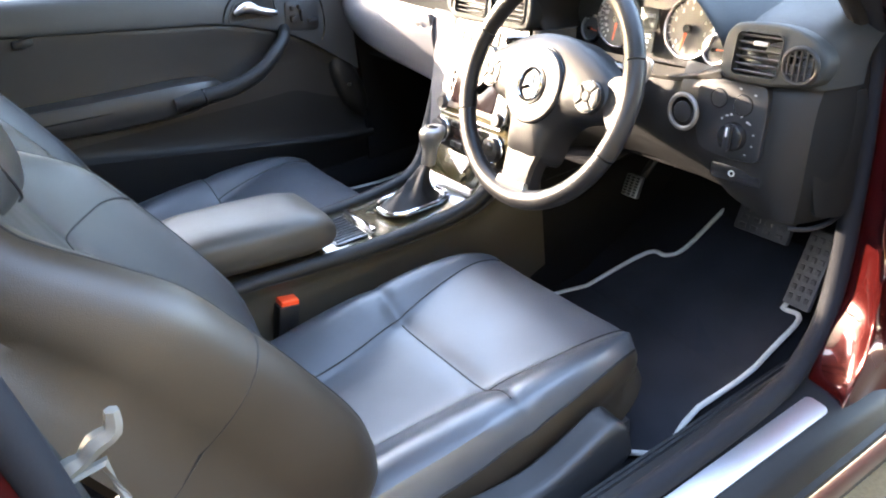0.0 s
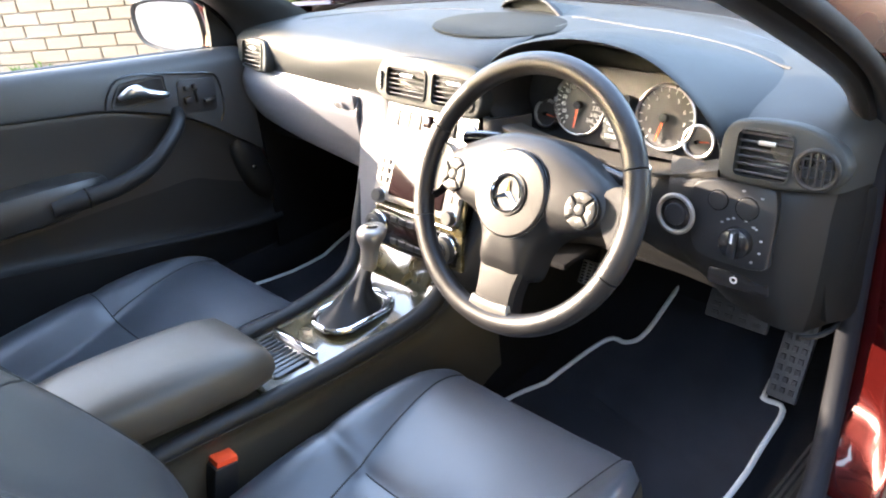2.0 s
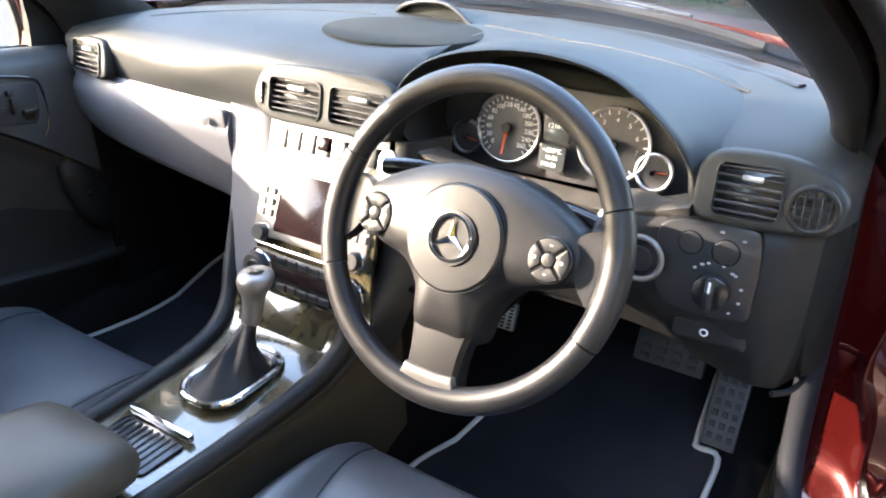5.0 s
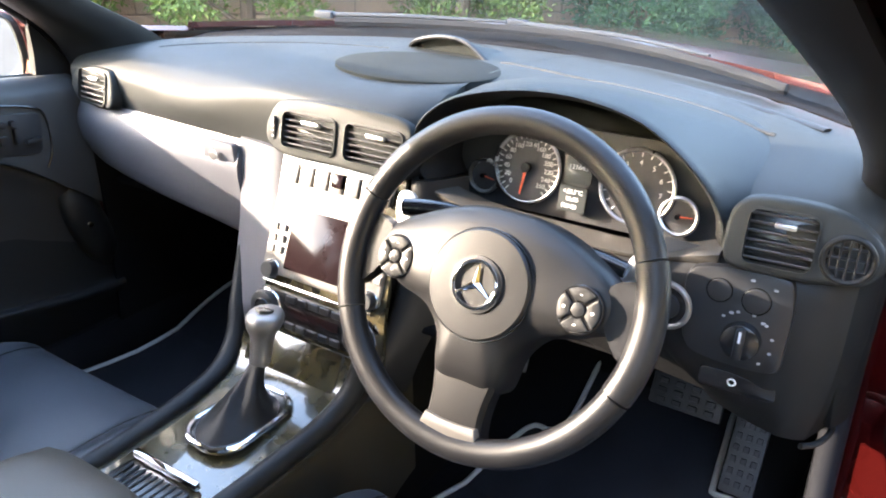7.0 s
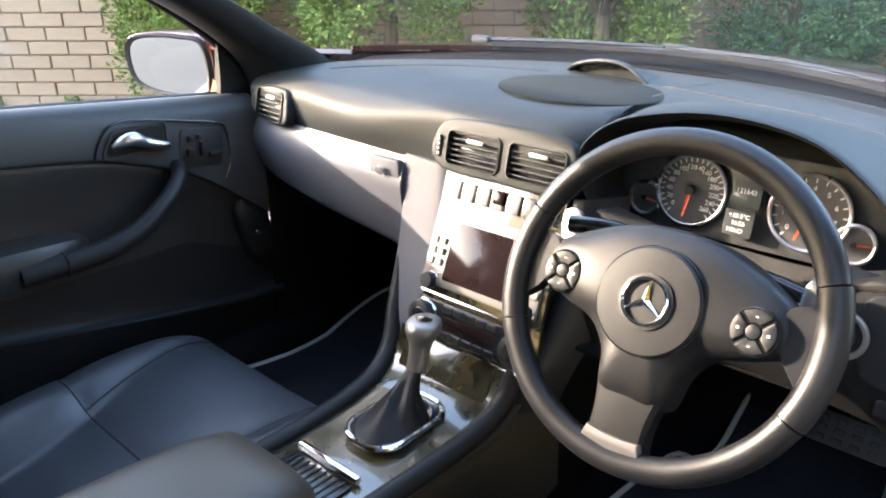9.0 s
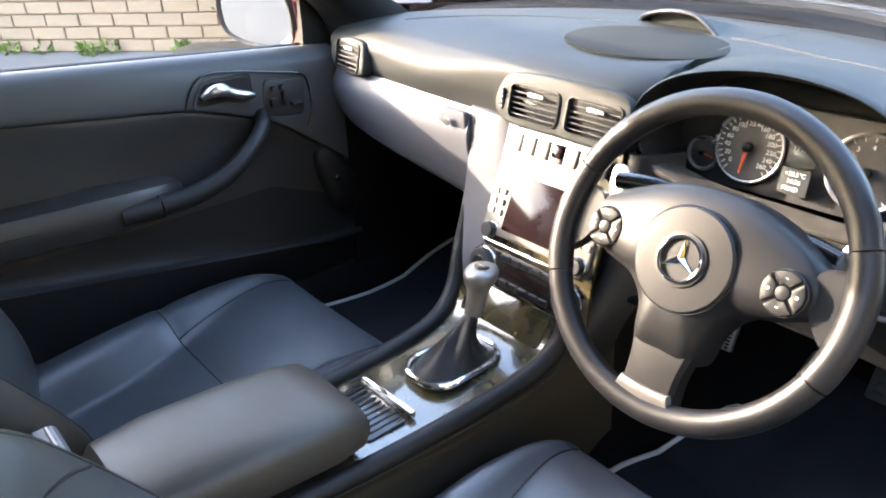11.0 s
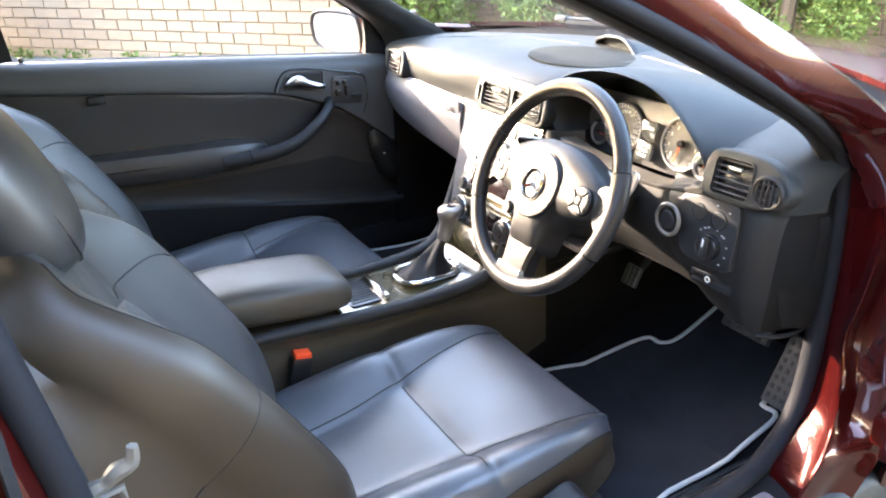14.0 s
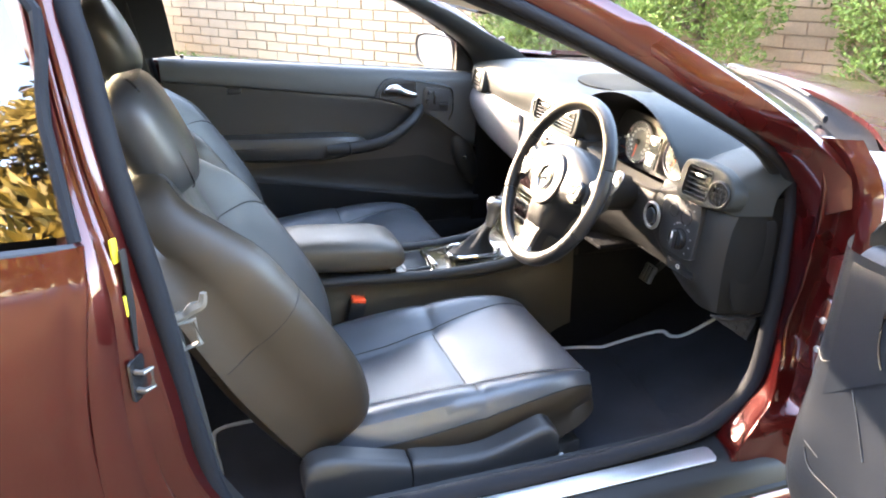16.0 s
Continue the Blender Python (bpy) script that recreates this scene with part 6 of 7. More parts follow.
    for y, z, w, h in ((0.052, 0.824, 0.012, 0.012), (0.072, 0.824, 0.011, 0.011), (0.050, 0.796, 0.017, 0.017), (0.075, 0.800, 0.009, 0.030), (0.105, 0.784, 0.030, 0.010)):
        part("switch", rbox(S(0.694, y, z), (0.014, w, h), 0.004, 2), SWITCH, sw)
    part("trim_seam", tube([S(0.699, y, z) for y, z in ((-0.14, 0.822), (-0.128, 0.850), (-0.10, 0.878), (-0.05, 0.880), (0.06, 0.858), (0.115, 0.845), (0.138, 0.825), (0.14, 0.76), (0.125, 0.725))], 0.0022, 6, n=3), PIANO, root)
    part("sensor_hook", rbox(S(0.704, -0.60, 0.866), (0.014, 0.045, 0.020), 0.006, 2), PLASTIC, root)
    if s < 0:
        pod = []
        for k in range(9):
            v = -1 + k / 4
            q = max(0.08, (1 - abs(v) ** 2.4) ** 0.5)
            c = S(0.720, 0.195 - 0.03 * v, 0.575 + 0.10 * v)
            pod.append([c + Vector((s * -0.024 * q * max(0.0, math.sin(a)), 0.044 * q * math.cos(a), 0)) for a in [math.pi * i / 12 for i in range(13)]])
        part("speaker_pod", loft(pod, False, False), PLASTIC, root, "rounded black pod at the front of the door")
        part("pod_button", knob(facing(S(0.698, 0.186, 0.585), (-s, -0.3, 0)), 0.007, 0.004, 16), PIANO, root)
    part("lock_pin", knob(facing(S(0.742, -0.745, belt_z(-0.745) + 0.003), (0, 0, 1), (0, 1, 0)), 0.006, 0.012, 14), PIANO, root)
    part("window_seal", tube([S(0.772, y, belt_z(y) + 0.001) for y in (-0.815, -0.5, 0.0, 0.225)], 0.0055, 8), RUBBER, root)
    # painted outer skin, ends and bottom
    rows = []
    for y in (-0.893, -0.6, -0.2, 0.2, 0.295):
        sink = 0.06 if y > 0.29 else 0.0
        rows.append([S(0.785, y, belt_z(y) - 0.012 - sink), S(0.845, y, belt_z(y) - 0.035 - sink), S(0.880, y, 0.84 - sink), S(0.888, y, 0.70), S(0.878, y, 0.5), S(0.855, y, 0.345), S(0.84, y, 0.325), S(0.80, y, 0.33)])
    part("outer_skin", surface(rows, 0.006, 3, 3), RED_PAINT, root)
    for y0, nm in ((0.283, "front_end"), (-0.845, "rear_end")):
        face = [(0.80, 0.76), (0.82, 0.78), (0.86, 0.77), (0.875, 0.70), (0.868, 0.5), (0.848, 0.36), (0.80, 0.36), (0.80, 0.6)]
        part(nm, loft([[S(x, y0 + d, z) for x, z in face] for d in (-0.006, 0.006)]), RED_PAINT, root)
    # window glass
    rows = [[S(0.774, -0.80, 0.955), S(0.774, -0.3, 0.92), S(0.774, 0.19, 0.885)], [S(0.725, -0.805, 1.10), S(0.728, -0.3, 1.09), S(0.756, 0.19, 0.945)], [S(0.655, -0.82, 1.245), S(0.650, -0.35, 1.255), S(0.745, 0.19, 0.965)]]
    g = part("window_glass", surface(rows, 0.0, 5, 5), GLASS, root, "clear side window glass")
    g.visible_shadow = False
    rows = [[S(0.774, 0.17, 0.885), S(0.772, 0.25, 0.875)], [S(0.765, 0.172, 0.95), S(0.768, 0.25, 0.90)], [S(0.745, 0.165, 1.0), S(0.765, 0.252, 0.905)]]
    part("mirror_sail", surface(rows, 0.02, 3, 4), PLASTIC, root, "black triangular mirror mount cover")
    return root


ldoor = car_door(-1, "closed passenger door with black leather and plastic trim")
rdoor = car_door(1, "open driver's door with black trim panel")
rdoor.rotation_euler = (0, 0, radians(86))


def door_mirror(s, root_pos, label):
    m = thing("door_mirror", root_pos, label, "mirror")
    S = lambda x, y, z: Vector((s * x, y, z))
    rings = []
    out = [(p.x, p.y) for p in cat([(0.80, 0.872, 0), (0.80, 0.985, 0), (0.86, 1.002, 0), (0.95, 1.002, 0), (0.998, 0.985, 0), (1.006, 0.94, 0), (0.985, 0.888, 0), (0.90, 0.865, 0)], 5, True)]
    c = (0.90, 0.935)
    for y, k in ((0.115, 0.93), (0.100, 0.97), (0.102, 1.0), (0.125, 1.04), (0.17, 1.02), (0.21, 0.88), (0.235, 0.6), (0.245, 0.25)):
        rings.append([S(c[0] + (x - c[0]) * k + (0.02 if y > 0.2 else 0) * -1, y + (1.0 - x) * 0.40, c[1] + (z - c[1]) * k) for x, z in out])
    part("housing", loft(rings), RED_PAINT, m, "dark red mirror housing")
    tilt = lambda k, yy: [S(c[0] + (x - c[0]) * k, yy + (1.0 - c[0] - (x - c[0]) * k) * 0.40, c[1] + (z - c[1]) * k) for x, z in out]
    part("mirror_glass", loft([tilt(k, yy) for k, yy in ((0.86, 0.106), (0.855, 0.0995), (0.845, 0.099), (0.5, 0.099), (0.02, 0.099))]), MIRROR, m, "silver mirror glass", 0)
    part("mirror_rim", loft([tilt(k, yy) for k, yy in ((0.96, 0.104), (0.92, 0.094), (0.855, 0.097))], True, False), PLASTIC, m)
    part("foot", loft([[S(x, y + dy, z + dz) for dy, dz in ((-0.01, -0.02), (0.06, -0.02), (0.06, 0.022), (0.03, 0.030), (-0.005, 0.015))] for x, y, z in ((0.775, 0.19, 0.885), (0.80, 0.185, 0.90), (0.85, 0.185, 0.905))]), RED_PAINT, m)
    return m


door_mirror(-1, (-0.80, 0.2, 0.87), "dark red door mirror beside the passenger window")


# ---- mats, belts, pedals, mirror, wipers ----
def mat_z(y, lift=0.0):
    return lift + (0.222 if y < 0.30 else 0.222 + (y - 0.30) * 0.36)


def floor_mat(outline, label, lift=0.0):
    m = thing("floor_mat", (outline[0][0], outline[0][1], 0.22 + lift), label, "floor mat", "floor mats")
    pts = cat([(x, y, 0) for x, y in outline], 4, True)
    b = bmesh.new()
    lo, hi = [b.verts.new((p.x, p.y, mat_z(p.y, lift))) for p in pts], [b.verts.new((p.x, p.y, mat_z(p.y, lift) + 0.008)) for p in pts]
    f = b.faces.new(hi)
    for i in range(len(pts)):
        b.faces.new((lo[i], lo[(i + 1) % len(pts)], hi[(i + 1) % len(pts)], hi[i]))
    bmesh.ops.triangulate(b, faces=[f])
    bmesh.ops.subdivide_edges(b, edges=[e for e in b.edges if e.calc_length() > 0.15], cuts=3)
    bmesh.ops.triangulate(b, faces=b.faces[:])
    for v in b.verts:
        v.co.z = mat_z(v.co.y, lift) + (0.008 if v.co.z > mat_z(v.co.y, lift) + 0.002 or v.co.z > lift + 0.229 else 0)
    part("pile_cloth", b, MATCLOTH, m, smooth=0)
    part("edging", tube([(p.x, p.y, mat_z(p.y, lift) + 0.008) for p in pts], 0.0055, 8, True), PIPING, m, "light grey edging tape")
    return m


floor_mat([(0.590, -0.03), (0.592, 0.15), (0.590, 0.36), (0.588, 0.452), (0.552, 0.458), (0.545, 0.475), (0.535, 0.60), (0.522, 0.635), (0.40, 0.652), (0.285, 0.660), (0.265, 0.645), (0.268, 0.50), (0.245, 0.46), (0.20, 0.445), (0.15, 0.30), (0.12, 0.18), (0.13, -0.03)], "black driver's floor mat with grey edging")
floor_mat([(-0.15, -0.05), (-0.19, 0.15), (-0.24, 0.42), (-0.27, 0.50), (-0.36, 0.53), (-0.52, 0.53), (-0.60, 0.50), (-0.632, 0.40), (-0.635, 0.20), (-0.635, -0.05)], "black passenger floor mat with grey edging", 0.06)
floor_mat([(0.205, -0.45), (0.40, -0.44), (0.60, -0.45), (0.615, -0.60), (0.61, -0.76), (0.50, -0.785), (0.38, -0.776), (0.275, -0.784), (0.212, -0.772), (0.20, -0.67)], "black rear floor mat with grey edging")


PEDAL_RUBBER = mat("worn_pedal_rubber", (0.034, 0.034, 0.036), 0.5, bump=0.3, bump_scale=300, vary=0.25)


def pedal(name, c, size, tilt, label, plate_mat):
    p = thing(name, c, label, "pedal")
    m = Euler((radians(tilt), 0, 0)).to_matrix()
    part("pad", rbox(c, size, 0.004, 2, m=m), plate_mat, p)
    nx, nz = (3, 7) if size[2] > size[0] else (4, 3)
    for i in range(nx):
        for j in range(nz):
            q = Vector(((i + 0.5) / nx - 0.5, -0.5, (j + 0.5) / nz - 0.5))
            part("stud", rbox(Vector(c) + m @ Vector((q.x * size[0] * 0.9, -size[1] / 2 - 0.001, q.z * size[2] * 0.9)), (size[0] / nx * 0.5, 0.004, size[2] / nz * 0.5), 0.001, 1, m=m), SWITCH, p)
    part("arm", tube([Vector(c) + m @ Vector((0, 0.01, 0)), Vector(c) + m @ Vector((0, 0.06, 0.10)), Vector((c[0], 0.62, 0.62))], 0.009, 8), RUBBER, p)
    return p


pedal("accelerator_pedal", (0.585, 0.475, 0.385), (0.055, 0.014, 0.155), -28, "studded rubber accelerator pedal", PEDAL_RUBBER)
pedal("brake_pedal", (0.478, 0.47, 0.452), (0.12, 0.014, 0.055), -25, "wide rubber studded brake pedal", RUBBER)
pedal("parking_brake_pedal", (0.193, 0.40, 0.468), (0.045, 0.012, 0.05), -25, "small bright metal parking brake pedal with dark studs", SILVER)

bk = thing("belt_buckle", (0.065, -0.40, 0.33), "black seat belt buckle with orange-red button", "belt buckle")
bmx = Euler((radians(-12), radians(4), 0)).to_matrix()
part("body", rbox((0.065, -0.40, 0.40), (0.030, 0.042, 0.098), 0.006, 2, m=bmx), PLASTIC, bk)
part("button", rbox((0.066, -0.387, 0.4505), (0.026, 0.036, 0.013), 0.003, 2, m=bmx), ORANGE, bk, "orange-red release button")
part("stalk", tube([(0.066, -0.41, 0.35), (0.07, -0.425, 0.28)], 0.009, 8), PLASTIC, bk)

belt = thing("seat_belt", (0.70, -0.80, 0.3), "black seat belt webbing with pale tongue on the pillar", "seat belt")
web = [(0.64, -0.90, 1.16), (0.675, -0.875, 1.0), (0.70, -0.845, 0.86), (0.708, -0.82, 0.72), (0.708, -0.80, 0.55), (0.70, -0.785, 0.34)]
rows = [[(p.x - 0.004, p.y - 0.022, p.z), (p.x + 0.002, p.y, p.z), (p.x - 0.004, p.y + 0.022, p.z)] for p in cat(web, 4)]
part("webbing", surface(rows, 0.002, 1, 3), BELT_CLOTH, belt)
part("tongue_grip", tube([(0.722, -0.822, 0.772), (0.724, -0.806, 0.786), (0.725, -0.795, 0.790), (0.726, -0.783, 0.800), (0.727, -0.768, 0.806), (0.727, -0.764, 0.824)], [0.008, 0.0095, 0.007, 0.0095, 0.008, 0.006], 6, n=3), BEIGE_PLASTIC, belt, "pale grey plastic tongue grip")
part("tongue_loop", tube([(0.728, -0.812, 0.778), (0.729, -0.782, 0.782), (0.730, -0.777, 0.742), (0.729, -0.803, 0.734)], 0.0055, 6, True), BEIGE_PLASTIC, belt, "pale grey belt tongue loop")
part("guide_strap", surface([[(0.585, -0.915, 0.99), (0.60, -0.905, 0.985)], [(0.62, -0.89, 0.91), (0.635, -0.88, 0.905)], [(0.66, -0.86, 0.86), (0.675, -0.85, 0.86)]], 0.003, 3, 3), BELT_CLOTH, belt)

pbelt = thing("seat_belt", (-0.70, -0.80, 0.3), "black seat belt webbing on the passenger side pillar", "seat belt")
part("webbing", surface([[(-p.x + 0.004, p.y - 0.022, p.z), (-p.x - 0.002, p.y, p.z), (-p.x + 0.004, p.y + 0.022, p.z)] for p in cat(web, 4)], 0.002, 1, 3), BELT_CLOTH, pbelt)

rm_ = thing("rear_view_mirror", (-0.02, -0.02, 1.2), "black interior rear-view mirror at the windscreen", "mirror")
part("housing", rbox((-0.02, -0.06, 1.195), (0.24, 0.035, 0.068), 0.016, 3), PLASTIC, rm_)
part("mirror_glass", rbox((-0.02, -0.0785, 1.195), (0.225, 0.003, 0.056), 0.001, 1), MIRROR, rm_)
part("stem", tube([(-0.02, -0.04, 1.205), (-0.02, 0.01, 1.235), (-0.02, -0.03, 1.27)], 0.012, 8), PLASTIC, rm_)

rm_.location.z -= 0.005
part("cowl", surface([[(-0.70, 0.475, 0.918), (-0.70, 0.56, 0.925)], [(-0.45, 0.625, 0.934), (-0.45, 0.74, 0.94)], [(0, 0.725, 0.940), (0, 0.85, 0.945)], [(0.45, 0.625, 0.934), (0.45, 0.74, 0.94)], [(0.70, 0.475, 0.918), (0.70, 0.56, 0.925)]], 0.01, 5, 3), CARPET, body)


def wiper(pts, pivot):
    w = thing("windscreen_wiper", pivot, "dull grey windscreen wiper lying on the glass", "wiper", "windscreen wipers")
    part("blade", tube(pts, 0.006, 6, n=4, flat=1.6), SEAL_RUBBER, w)
    p = cat(pts, 4)
    part("arm", tube([pivot] + [Vector(q) + Vector((0, 0.012, 0.012)) for q in (p[len(p) // 3], p[2 * len(p) // 3])], [0.009, 0.0075, 0.005], 8, n=4, flat=0.6), WIPER, w, "dull grey wiper arm")
    part("pivot_cap", rbox(pivot, (0.05, 0.022, 0.016), 0.006, 2), WIPER, w)


wiper([(-0.42, 0.665, 0.960), (-0.25, 0.715, 0.965), (-0.05, 0.745, 0.968), (0.10, 0.745, 0.968)], (-0.47, 0.69, 0.968))
wiper([(0.0, 0.76, 0.970), (0.2, 0.72, 0.968), (0.38, 0.655, 0.962), (0.52, 0.585, 0.952)], (-0.04, 0.785, 0.975))

rs = thing("rear_bench", (0, -1.5, 0.22), "black leather rear bench behind the front seats", "seat")
# darker leather here stands for the shade of the rear cabin
part("bench_cushion", rbox((0, -1.42, 0.38), (1.25, 0.45, 0.2), 0.05, 4), SHADE_LEATHER, rs)
part("bench_back", rbox((0, -1.66, 0.68), (1.25, 0.16, 0.55), 0.05, 4, m=Euler((radians(14), 0, 0)).to_matrix()), LEATHER, rs)


# ---- outside: ground, wall, shrubs, parked car ----
PAVING = mat("weathered_asphalt", (0.15, 0.14, 0.127), 0.9, bump=0.8, bump_scale=90, vary=0.35, scale=1.2)
SOIL = mat("soil_and_litter", (0.10, 0.075, 0.05), 0.95, bump=1.0, bump_scale=40, vary=0.5, scale=5)
BRICKS = mat("buff_brick", (0.37, 0.255, 0.165), 0.9, bump=0.6, bump_scale=60, vary=0.3, scale=2.5)
MORTAR = mat("mortar", (0.24, 0.175, 0.12), 0.95, bump=0.6, bump_scale=80, vary=0.2)
LEAF = mat("conifer_green", (0.135, 0.185, 0.040), 0.6, vary=0.5, scale=9, bump=0.2, bump_scale=80, spec=0.3)
# gold of low sun on foliage is put into this leaf colour
LEAF_WARM = mat("sunlit_garden_leaf", (0.13, 0.095, 0.018), 0.6, vary=0.6, scale=3, spec=0.3)
BARK = mat("bark", (0.16, 0.11, 0.07), 0.9, bump=0.9, bump_scale=60, vary=0.4)
b = bmesh.new()
bmesh.ops.create_grid(b, x_segments=40, y_segments=40, size=1)
for v in b.verts:
    v.co = Vector((math.copysign(abs(v.co.x) ** 3 * 400, v.co.x), math.copysign(abs(v.co.y) ** 3 * 400, v.co.y), 0))
solo("ground", b, PAVING, "light grey weathered driveway surface", "ground", kind="structure")

GRAVEL = mat("brown_exposed_aggregate", (0.155, 0.108, 0.055), 0.85, bump=1.0, bump_scale=140, vary=0.5, scale=4)
b = bmesh.new()
bmesh.ops.create_grid(b, x_segments=24, y_segments=30, size=1)
for v in b.verts:
    v.co = Vector((0.3 + (v.co.x + 1) * 8, v.co.y * 14 - 2, 0.004))
solo("driveway", b, GRAVEL, "brown exposed aggregate driveway beside the car", "driveway", kind="structure")

WU, WN = Vector((0.77, 0.64, 0)).normalized(), Vector((0.64, -0.77, 0)).normalized()
W0 = Vector((-5.1, 1.57, 0))
wall = thing("wall_garden", W0, "buff brick garden wall with sandy mortar", "wall", kind="structure")


def wall_m(u, h, d=0.0):
    m = Matrix((WU, Vector((0, 0, 1)), WN)).transposed().to_4x4()
    m.translation = W0 + WU * u + WN * d + Vector((0, 0, h))
    return m


WALL_A, WALL_B, WALL_H = -14.0, 14.0, 2.4
part("wall_core", plate([(WALL_A, 0), (WALL_B, 0), (WALL_B, WALL_H), (WALL_A, WALL_H)], wall_m(0, 0, 0), 0.22, 0.002), MORTAR, wall, smooth=0)


def foliage(bm, c, size, n, rnd, leaf=0.06, tilt=0.6):
    """A clump of flat sprays scattered in a rough ellipsoid round c."""
    for _ in range(n):
        d = Vector((rnd.gauss(0, 1), rnd.gauss(0, 1), rnd.gauss(0, 1))).normalized()
        r = 0.55 + 0.45 * rnd.random()
        p = c + Vector((d.x * size[0], d.y * size[1], d.z * size[2])) * r
        u = (d + Vector((rnd.uniform(-tilt, tilt), rnd.uniform(-tilt, tilt), rnd.uniform(-0.2, tilt + 0.3)))).normalized()
        v = u.cross(Vector((rnd.uniform(-1, 1), rnd.uniform(-1, 1), rnd.uniform(-1, 1)))).normalized()
        L, w = leaf * rnd.uniform(0.6, 1.5), leaf * rnd.uniform(0.35, 0.6)
        k = u.cross(v) * L * 0.2
        vs = [bm.verts.new(q) for q in (p, p + u * L * 0.5 + v * w * 0.6 + k, p + u * L, p + u * L * 0.45 - v * w * 0.6 + k)]
        bm.faces.new(vs)


def shrub(u, d, h, w, seed, label, leaf_mat, clumps=110, per=360, bare=0.0, base=0.15):
    rnd = random.Random(seed)
    p = W0 + WU * u + WN * d
    t = thing("conifer_shrub", p, label, "shrub", "shrubs along the wall")
    trunk = tube([p, p + Vector((0.03, 0.02, h * 0.45)), p + Vector((-0.02, 0.0, h * 0.92))], [0.055, 0.04, 0.012], 8, n=3)
    for k in range(7):
        a, z = rnd.uniform(0, 6.28), h * rnd.uniform(0.1, 0.7)
        tube([p + Vector((0, 0, z)), p + Vector((math.cos(a) * w * 0.35, math.sin(a) * w * 0.35, z + h * 0.12))], [0.02, 0.006], 6, bm=trunk)
    part("trunk", trunk, BARK, t)
    b = bmesh.new()
    for _ in range(clumps):
        z = base + (1 - base) * rnd.random() ** 0.9
        a = rnd.uniform(0, 6.28)
        prof = (1 - ((z - 0.35) / 0.72) ** 2) if z > 0.35 else 0.75 + 0.25 * z / 0.35
        r = w * 0.5 * max(0.12, prof) * rnd.uniform(0.55, 1.0)
        if bare and 0.12 < z < 0.55 and rnd.random() < bare:
            continue
        c = p + Vector((math.cos(a) * r, math.sin(a) * r, z * h))
        s = rnd.uniform(0.13, 0.24) * (0.6 + 0.4 * w)
        foliage(b, c, (s, s, s * 1.2), per, rnd, leaf=0.034)
    part("crown", b, leaf_mat, t, smooth=0)
    return t


LEAF_B = mat("conifer_bluish_green", (0.055, 0.12, 0.045), 0.6, vary=0.5, scale=7, bump=0.2, bump_scale=80, spec=0.3)
shrub(1.18, 0.35, 2.5, 1.06, 1, "tall bright green conifer shrub against the wall", LEAF)
shrub(2.42, 0.45, 2.3, 1.1, 2, "green conifer shrub with grey inner twigs", LEAF, bare=0.5)
shrub(3.75, 0.4, 2.4, 1.15, 3, "green conifer shrub with bare patch", LEAF, bare=0.55)
shrub(4.95, 0.45, 2.2, 1.0, 4, "bushy blue-green conifer shrub", LEAF_B, bare=0.3)
shrub(6.2, 0.5, 2.4, 1.1, 5, "full green conifer shrub", LEAF_B)
shrub(7.8, 0.5, 2.3, 1.2, 6, "full green conifer shrub", LEAF)

# planted bed at the foot of the wall
b = bmesh.new()
rnd = random.Random(8)
for i in range(31):
    u = 0.2 + i * 0.45
    for j, d in enumerate((0.0, 0.35, 0.75)):
        b.verts.new(W0 + WU * u + WN * d + Vector((0, 0, (0.07, 0.08, 0.012)[j] + rnd.uniform(-0.008, 0.02))))
b.verts.ensure_lookup_table()
for i in range(30):
    for j in range(2):
        b.faces.new([b.verts[k] for k in (i * 3 + j, i * 3 + j + 1, i * 3 + j + 4, i * 3 + j + 3)])
solo("planting_bed", b, SOIL, "strip of dry soil and litter along the wall", "soil bed", kind="structure")
b = bmesh.new()
for k in range(46):
    u = -9 + 9.2 * rnd.random() ** 0.8
    foliage(b, W0 + WU * u + WN * rnd.uniform(0.03, 0.12) + Vector((0, 0, 0.03)), (0.09, 0.05, 0.04), 24, rnd, leaf=0.05)
solo("wall_weeds", b, LEAF, "small green weeds along the wall foot", "weeds", smooth=0, kind="stuff")

# trees and hedge on the far side of the drive
def garden_tree(x, y, h, w, seed, dense=1.0):
    rnd = random.Random(seed)
    p = Vector((x, y, 0))
    t = thing("garden_tree", p, "leafy garden tree, sunlit gold put into its leaf colour", "tree", "trees across the drive")
    trunk = tube([p, p + Vector((0.1, 0, h * 0.3)), p + Vector((0, 0.1, h * 0.75))], [0.16, 0.12, 0.04], 10, n=3)
    for k in range(6):
        a, z = rnd.uniform(0, 6.28), h * rnd.uniform(0.25, 0.6)
        tube([p + Vector((0, 0, z)), p + Vector((math.cos(a) * w * 0.4, math.sin(a) * w * 0.4, z + h * 0.2))], [0.06, 0.015], 6, bm=trunk)
    part("trunk", trunk, BARK, t)
    b = bmesh.new()
    for _ in range(int(70 * dense)):
        z = 0.16 + 0.84 * rnd.random()
        a = rnd.uniform(0, 6.28)
        r = w * 0.5 * math.sqrt(max(0.05, 1 - ((z - 0.5) / 0.55) ** 2)) * rnd.uniform(0.3, 1)
        s = rnd.uniform(0.3, 0.55)
        foliage(b, p + Vector((math.cos(a) * r, math.sin(a) * r, z * h)), (s, s, s * 0.8), 55, rnd, leaf=0.2)
    part("crown", b, LEAF_WARM, t, smooth=0)


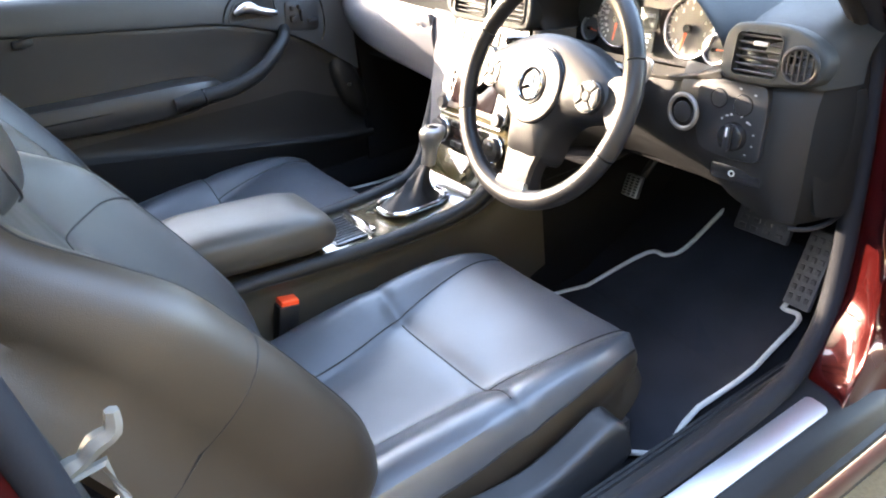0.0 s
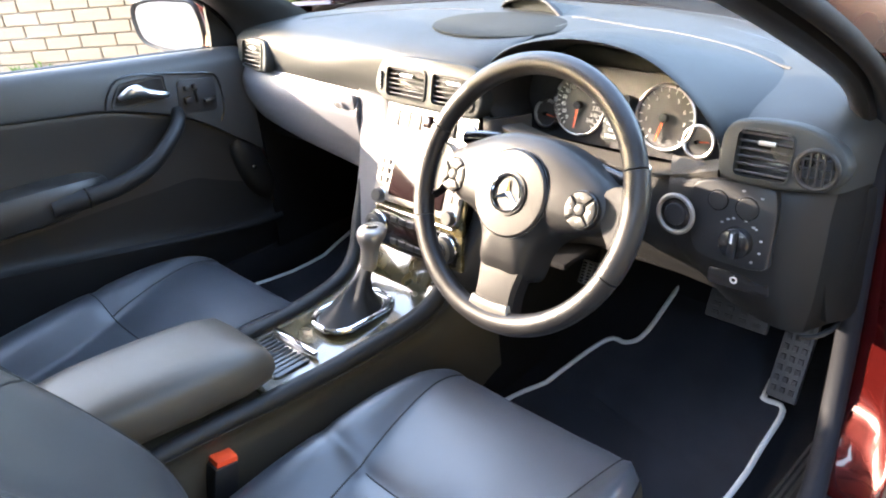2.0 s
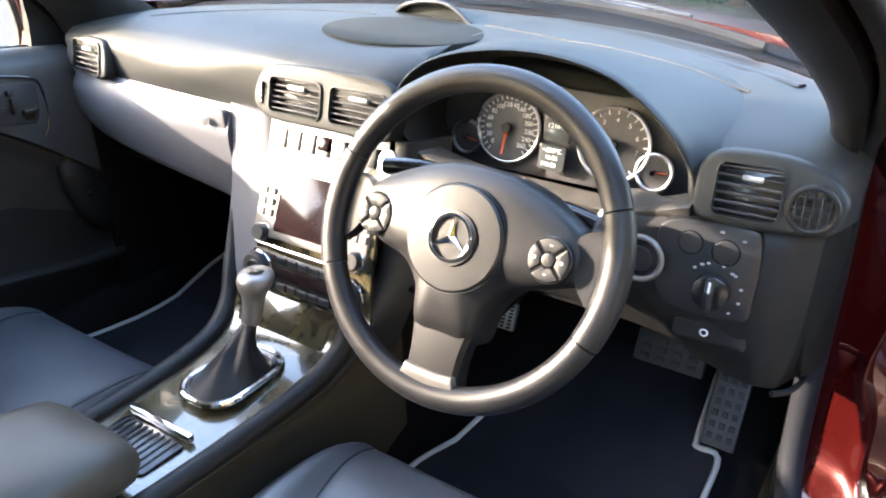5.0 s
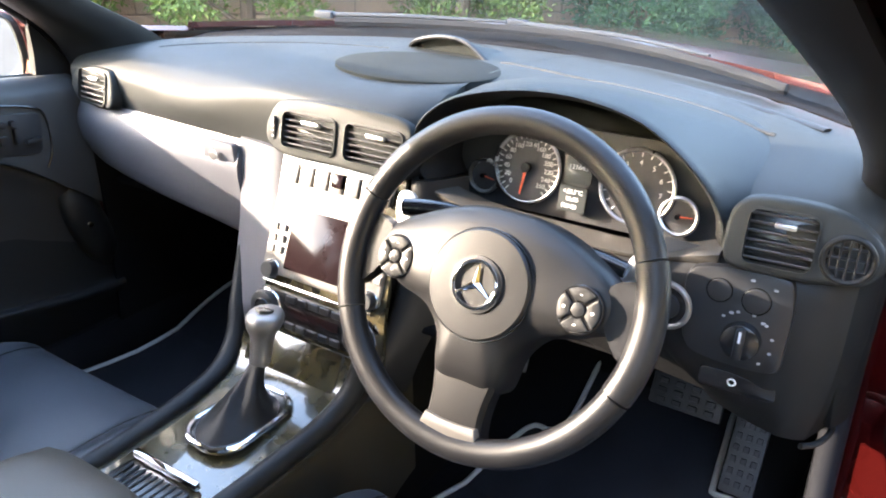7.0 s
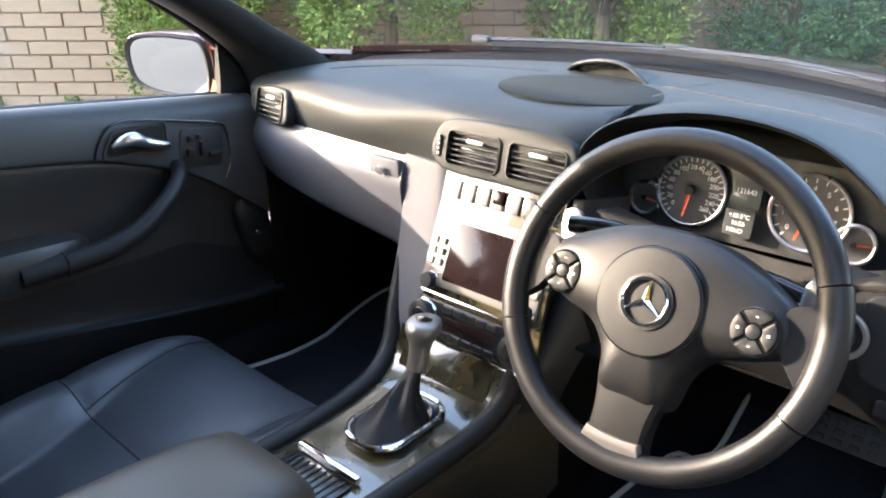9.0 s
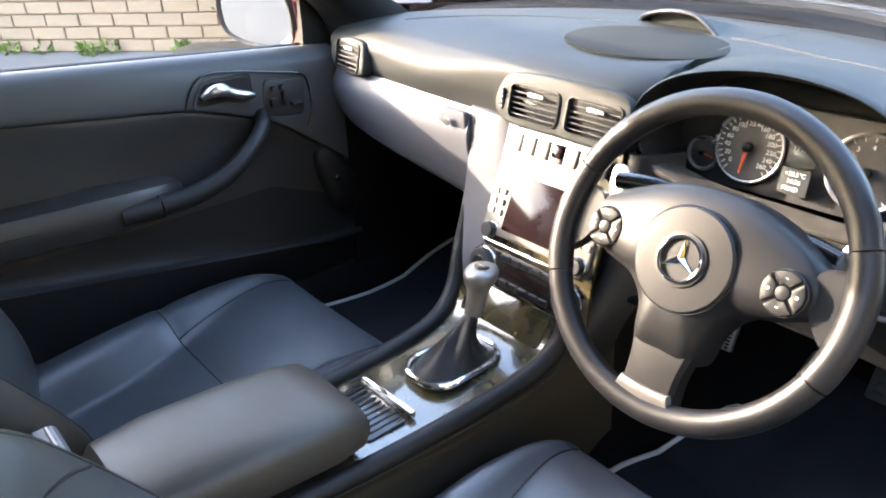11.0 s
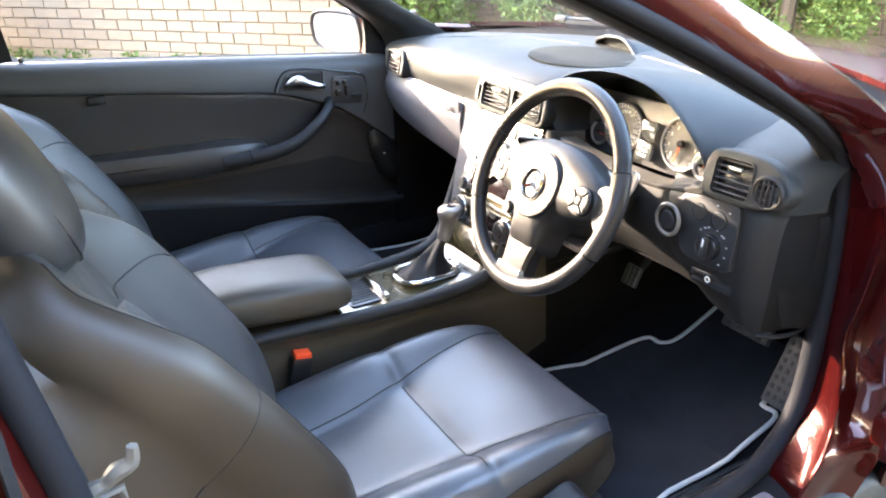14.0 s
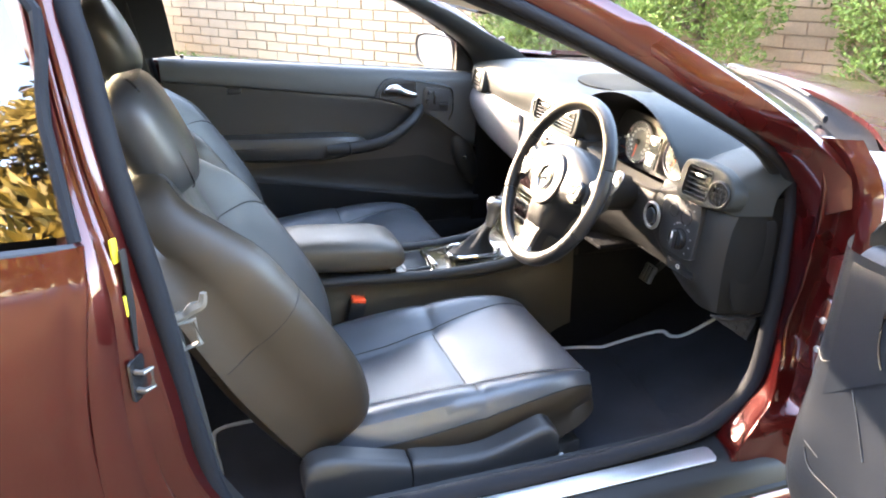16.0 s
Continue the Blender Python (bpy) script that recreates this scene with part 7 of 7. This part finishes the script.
for i, (x, y, h, w) in enumerate(((4.6, -10.8, 5.2, 4.6), (7.6, -8.0, 6.0, 4.4), (8.0, -4.2, 7.4, 4.6), (8.2, -0.4, 7.4, 4.6), (9.4, 3.6, 5.2, 4.2))):
    garden_tree(x, y, h, w, 20 + i, 4.0)

# parked car beyond the passenger side
CAR_PAINT = mat("silver_blue_car_paint", (0.22, 0.24, 0.27), 0.35, metal=0.4, vary=0.06, coat=1.0)


def road_wheel(c, out, parent):
    """Tyre, rim and five spokes; out: the outward axis."""
    m = facing(c, out)
    at = lambda r, z, n: [m @ Vector((r * math.cos(2 * math.pi * i / n), r * math.sin(2 * math.pi * i / n), z)) for i in range(n)]
    t = part("wheel", loft([at(r, z, 40) for r, z in ((0.215, -0.20), (0.29, -0.205), (0.322, -0.18), (0.33, -0.10), (0.322, -0.02), (0.29, 0.004), (0.222, 0.0))], True, True), TYRE, parent)
    part("rim", loft([at(r, z, 40) for r, z in ((0.228, 0.002), (0.222, 0.010), (0.205, 0.004), (0.19, -0.03), (0.18, -0.10))], True, False), SILVER, t, "silver alloy rim")
    for k in range(5):
        a = 2 * math.pi * k / 5 + 0.4
        u, v = Vector((math.cos(a), math.sin(a), 0)), Vector((-math.sin(a), math.cos(a), 0))
        part("spoke", loft([[m @ (u * r + v * w * sg + Vector((0, 0, z + dz))) for sg, dz in ((-1, 0), (1, 0), (0.8, -0.03), (-0.8, -0.03))] for r, w, z in ((0.03, 0.026, 0.0), (0.12, 0.024, -0.008), (0.212, 0.034, 0.004))]), SILVER, t)
    part("hub", knob(m @ Matrix.Translation((0, 0, -0.02)), 0.05, 0.024), SILVER, t)


pc_ = thing("parked_car", (-7.1, -2.55, 0), "silver-blue parked car with silver spoked wheels", "car")
prof = [(y - 0.15, z) for y, z in ((-4.65, 0.46), (-4.72, 0.75), (-4.6, 1.0), (-4.1, 1.08), (-3.75, 1.15), (-3.2, 1.55), (-2.2, 1.6), (-1.75, 1.12), (-1.05, 1.0), (-0.82, 0.8), (-0.80, 0.55), (-0.85, 0.50), (-0.95, 0.62), (-1.2, 0.70), (-1.45, 0.62), (-1.55, 0.30), (-3.55, 0.30), (-3.65, 0.62), (-3.9, 0.70), (-4.15, 0.62), (-4.25, 0.46))]
part("body", loft([[Vector((-7.1 + sx, y, z if z < 1.1 or abs(sx) < 0.6 else z)) for y, z in prof] for sx in (-0.80, 0.80)]), CAR_PAINT, pc_, smooth=0)
for sx in (-0.803, 0.803):
    part("side_window", loft([[Vector((-7.1 + sx + d, y, z)) for y, z in ((-3.75, 1.16), (-3.27, 1.5), (-2.42, 1.54), (-2.07, 1.16))] for d in (-0.004, 0.004)]), TINTED, pc_, smooth=0)
for y in (-1.35, -4.05):
    road_wheel(Vector((-6.29, y, 0.33)), (1, 0, 0), pc_)
    road_wheel(Vector((-7.91, y, 0.33)), (-1, 0, 0), pc_)

for y in (1.22, -1.95):
    for sx in (-1, 1):
        road_wheel(Vector((sx * 0.80, y, 0.33)), (sx, 0, 0), body)

# bricks: the nearest as pieces, the rest joined
BL, BH, BJ = 0.285, 0.096, 0.011


def brick_mesh(L):
    b = rbox((0, 0, 0), (L - BJ, BH - BJ, 0.03), 0.004, 1)
    bmesh.ops.recalc_face_normals(b, faces=b.faces)
    me = bpy.data.meshes.new("brick")
    b.to_mesh(me)
    b.free()
    me.materials.append(BRICKS)
    return me


full, half = brick_mesh(BL), brick_mesh(BL / 2)
nb = 0
loose = bmesh.new()
rnd = random.Random(3)
for r in range(int(WALL_H / BH)):
    off = BL / 2 if r % 2 else 0
    for k in range(int((WALL_B - WALL_A) / BL)):
        u, h = WALL_A + k * BL + off, (r + 0.5) * BH
        m = wall_m(u, h, 0.006 + rnd.uniform(-0.002, 0.002))
        if -2.6 < u < 0.4 and h < 1.9:
            ob = new("brick", full)
            ob.parent = wall
            ob.matrix_local = Matrix.Translation(-W0) @ m
            nb += 1
        else:
            x, y = (BL - BJ) / 2, (BH - BJ) / 2
            c = [loose.verts.new(m @ Vector((sx * x, sy * y, z))) for z in (-0.01, 0.013) for sx, sy in ((-1, -1), (1, -1), (1, 1), (-1, 1))]
            for f in ((4, 5, 6, 7), (0, 1, 5, 4), (1, 2, 6, 5), (2, 3, 7, 6), (3, 0, 4, 7)):
                loose.faces.new([c[i] for i in f])
me = bpy.data.meshes.new("brickwork")
loose.to_mesh(me)
loose.free()
me.materials.append(BRICKS)
ob = new("brickwork", me)
ob.parent = wall
ob.matrix_local = Matrix.Translation(-W0)
tagged(ob, kind="stuff")
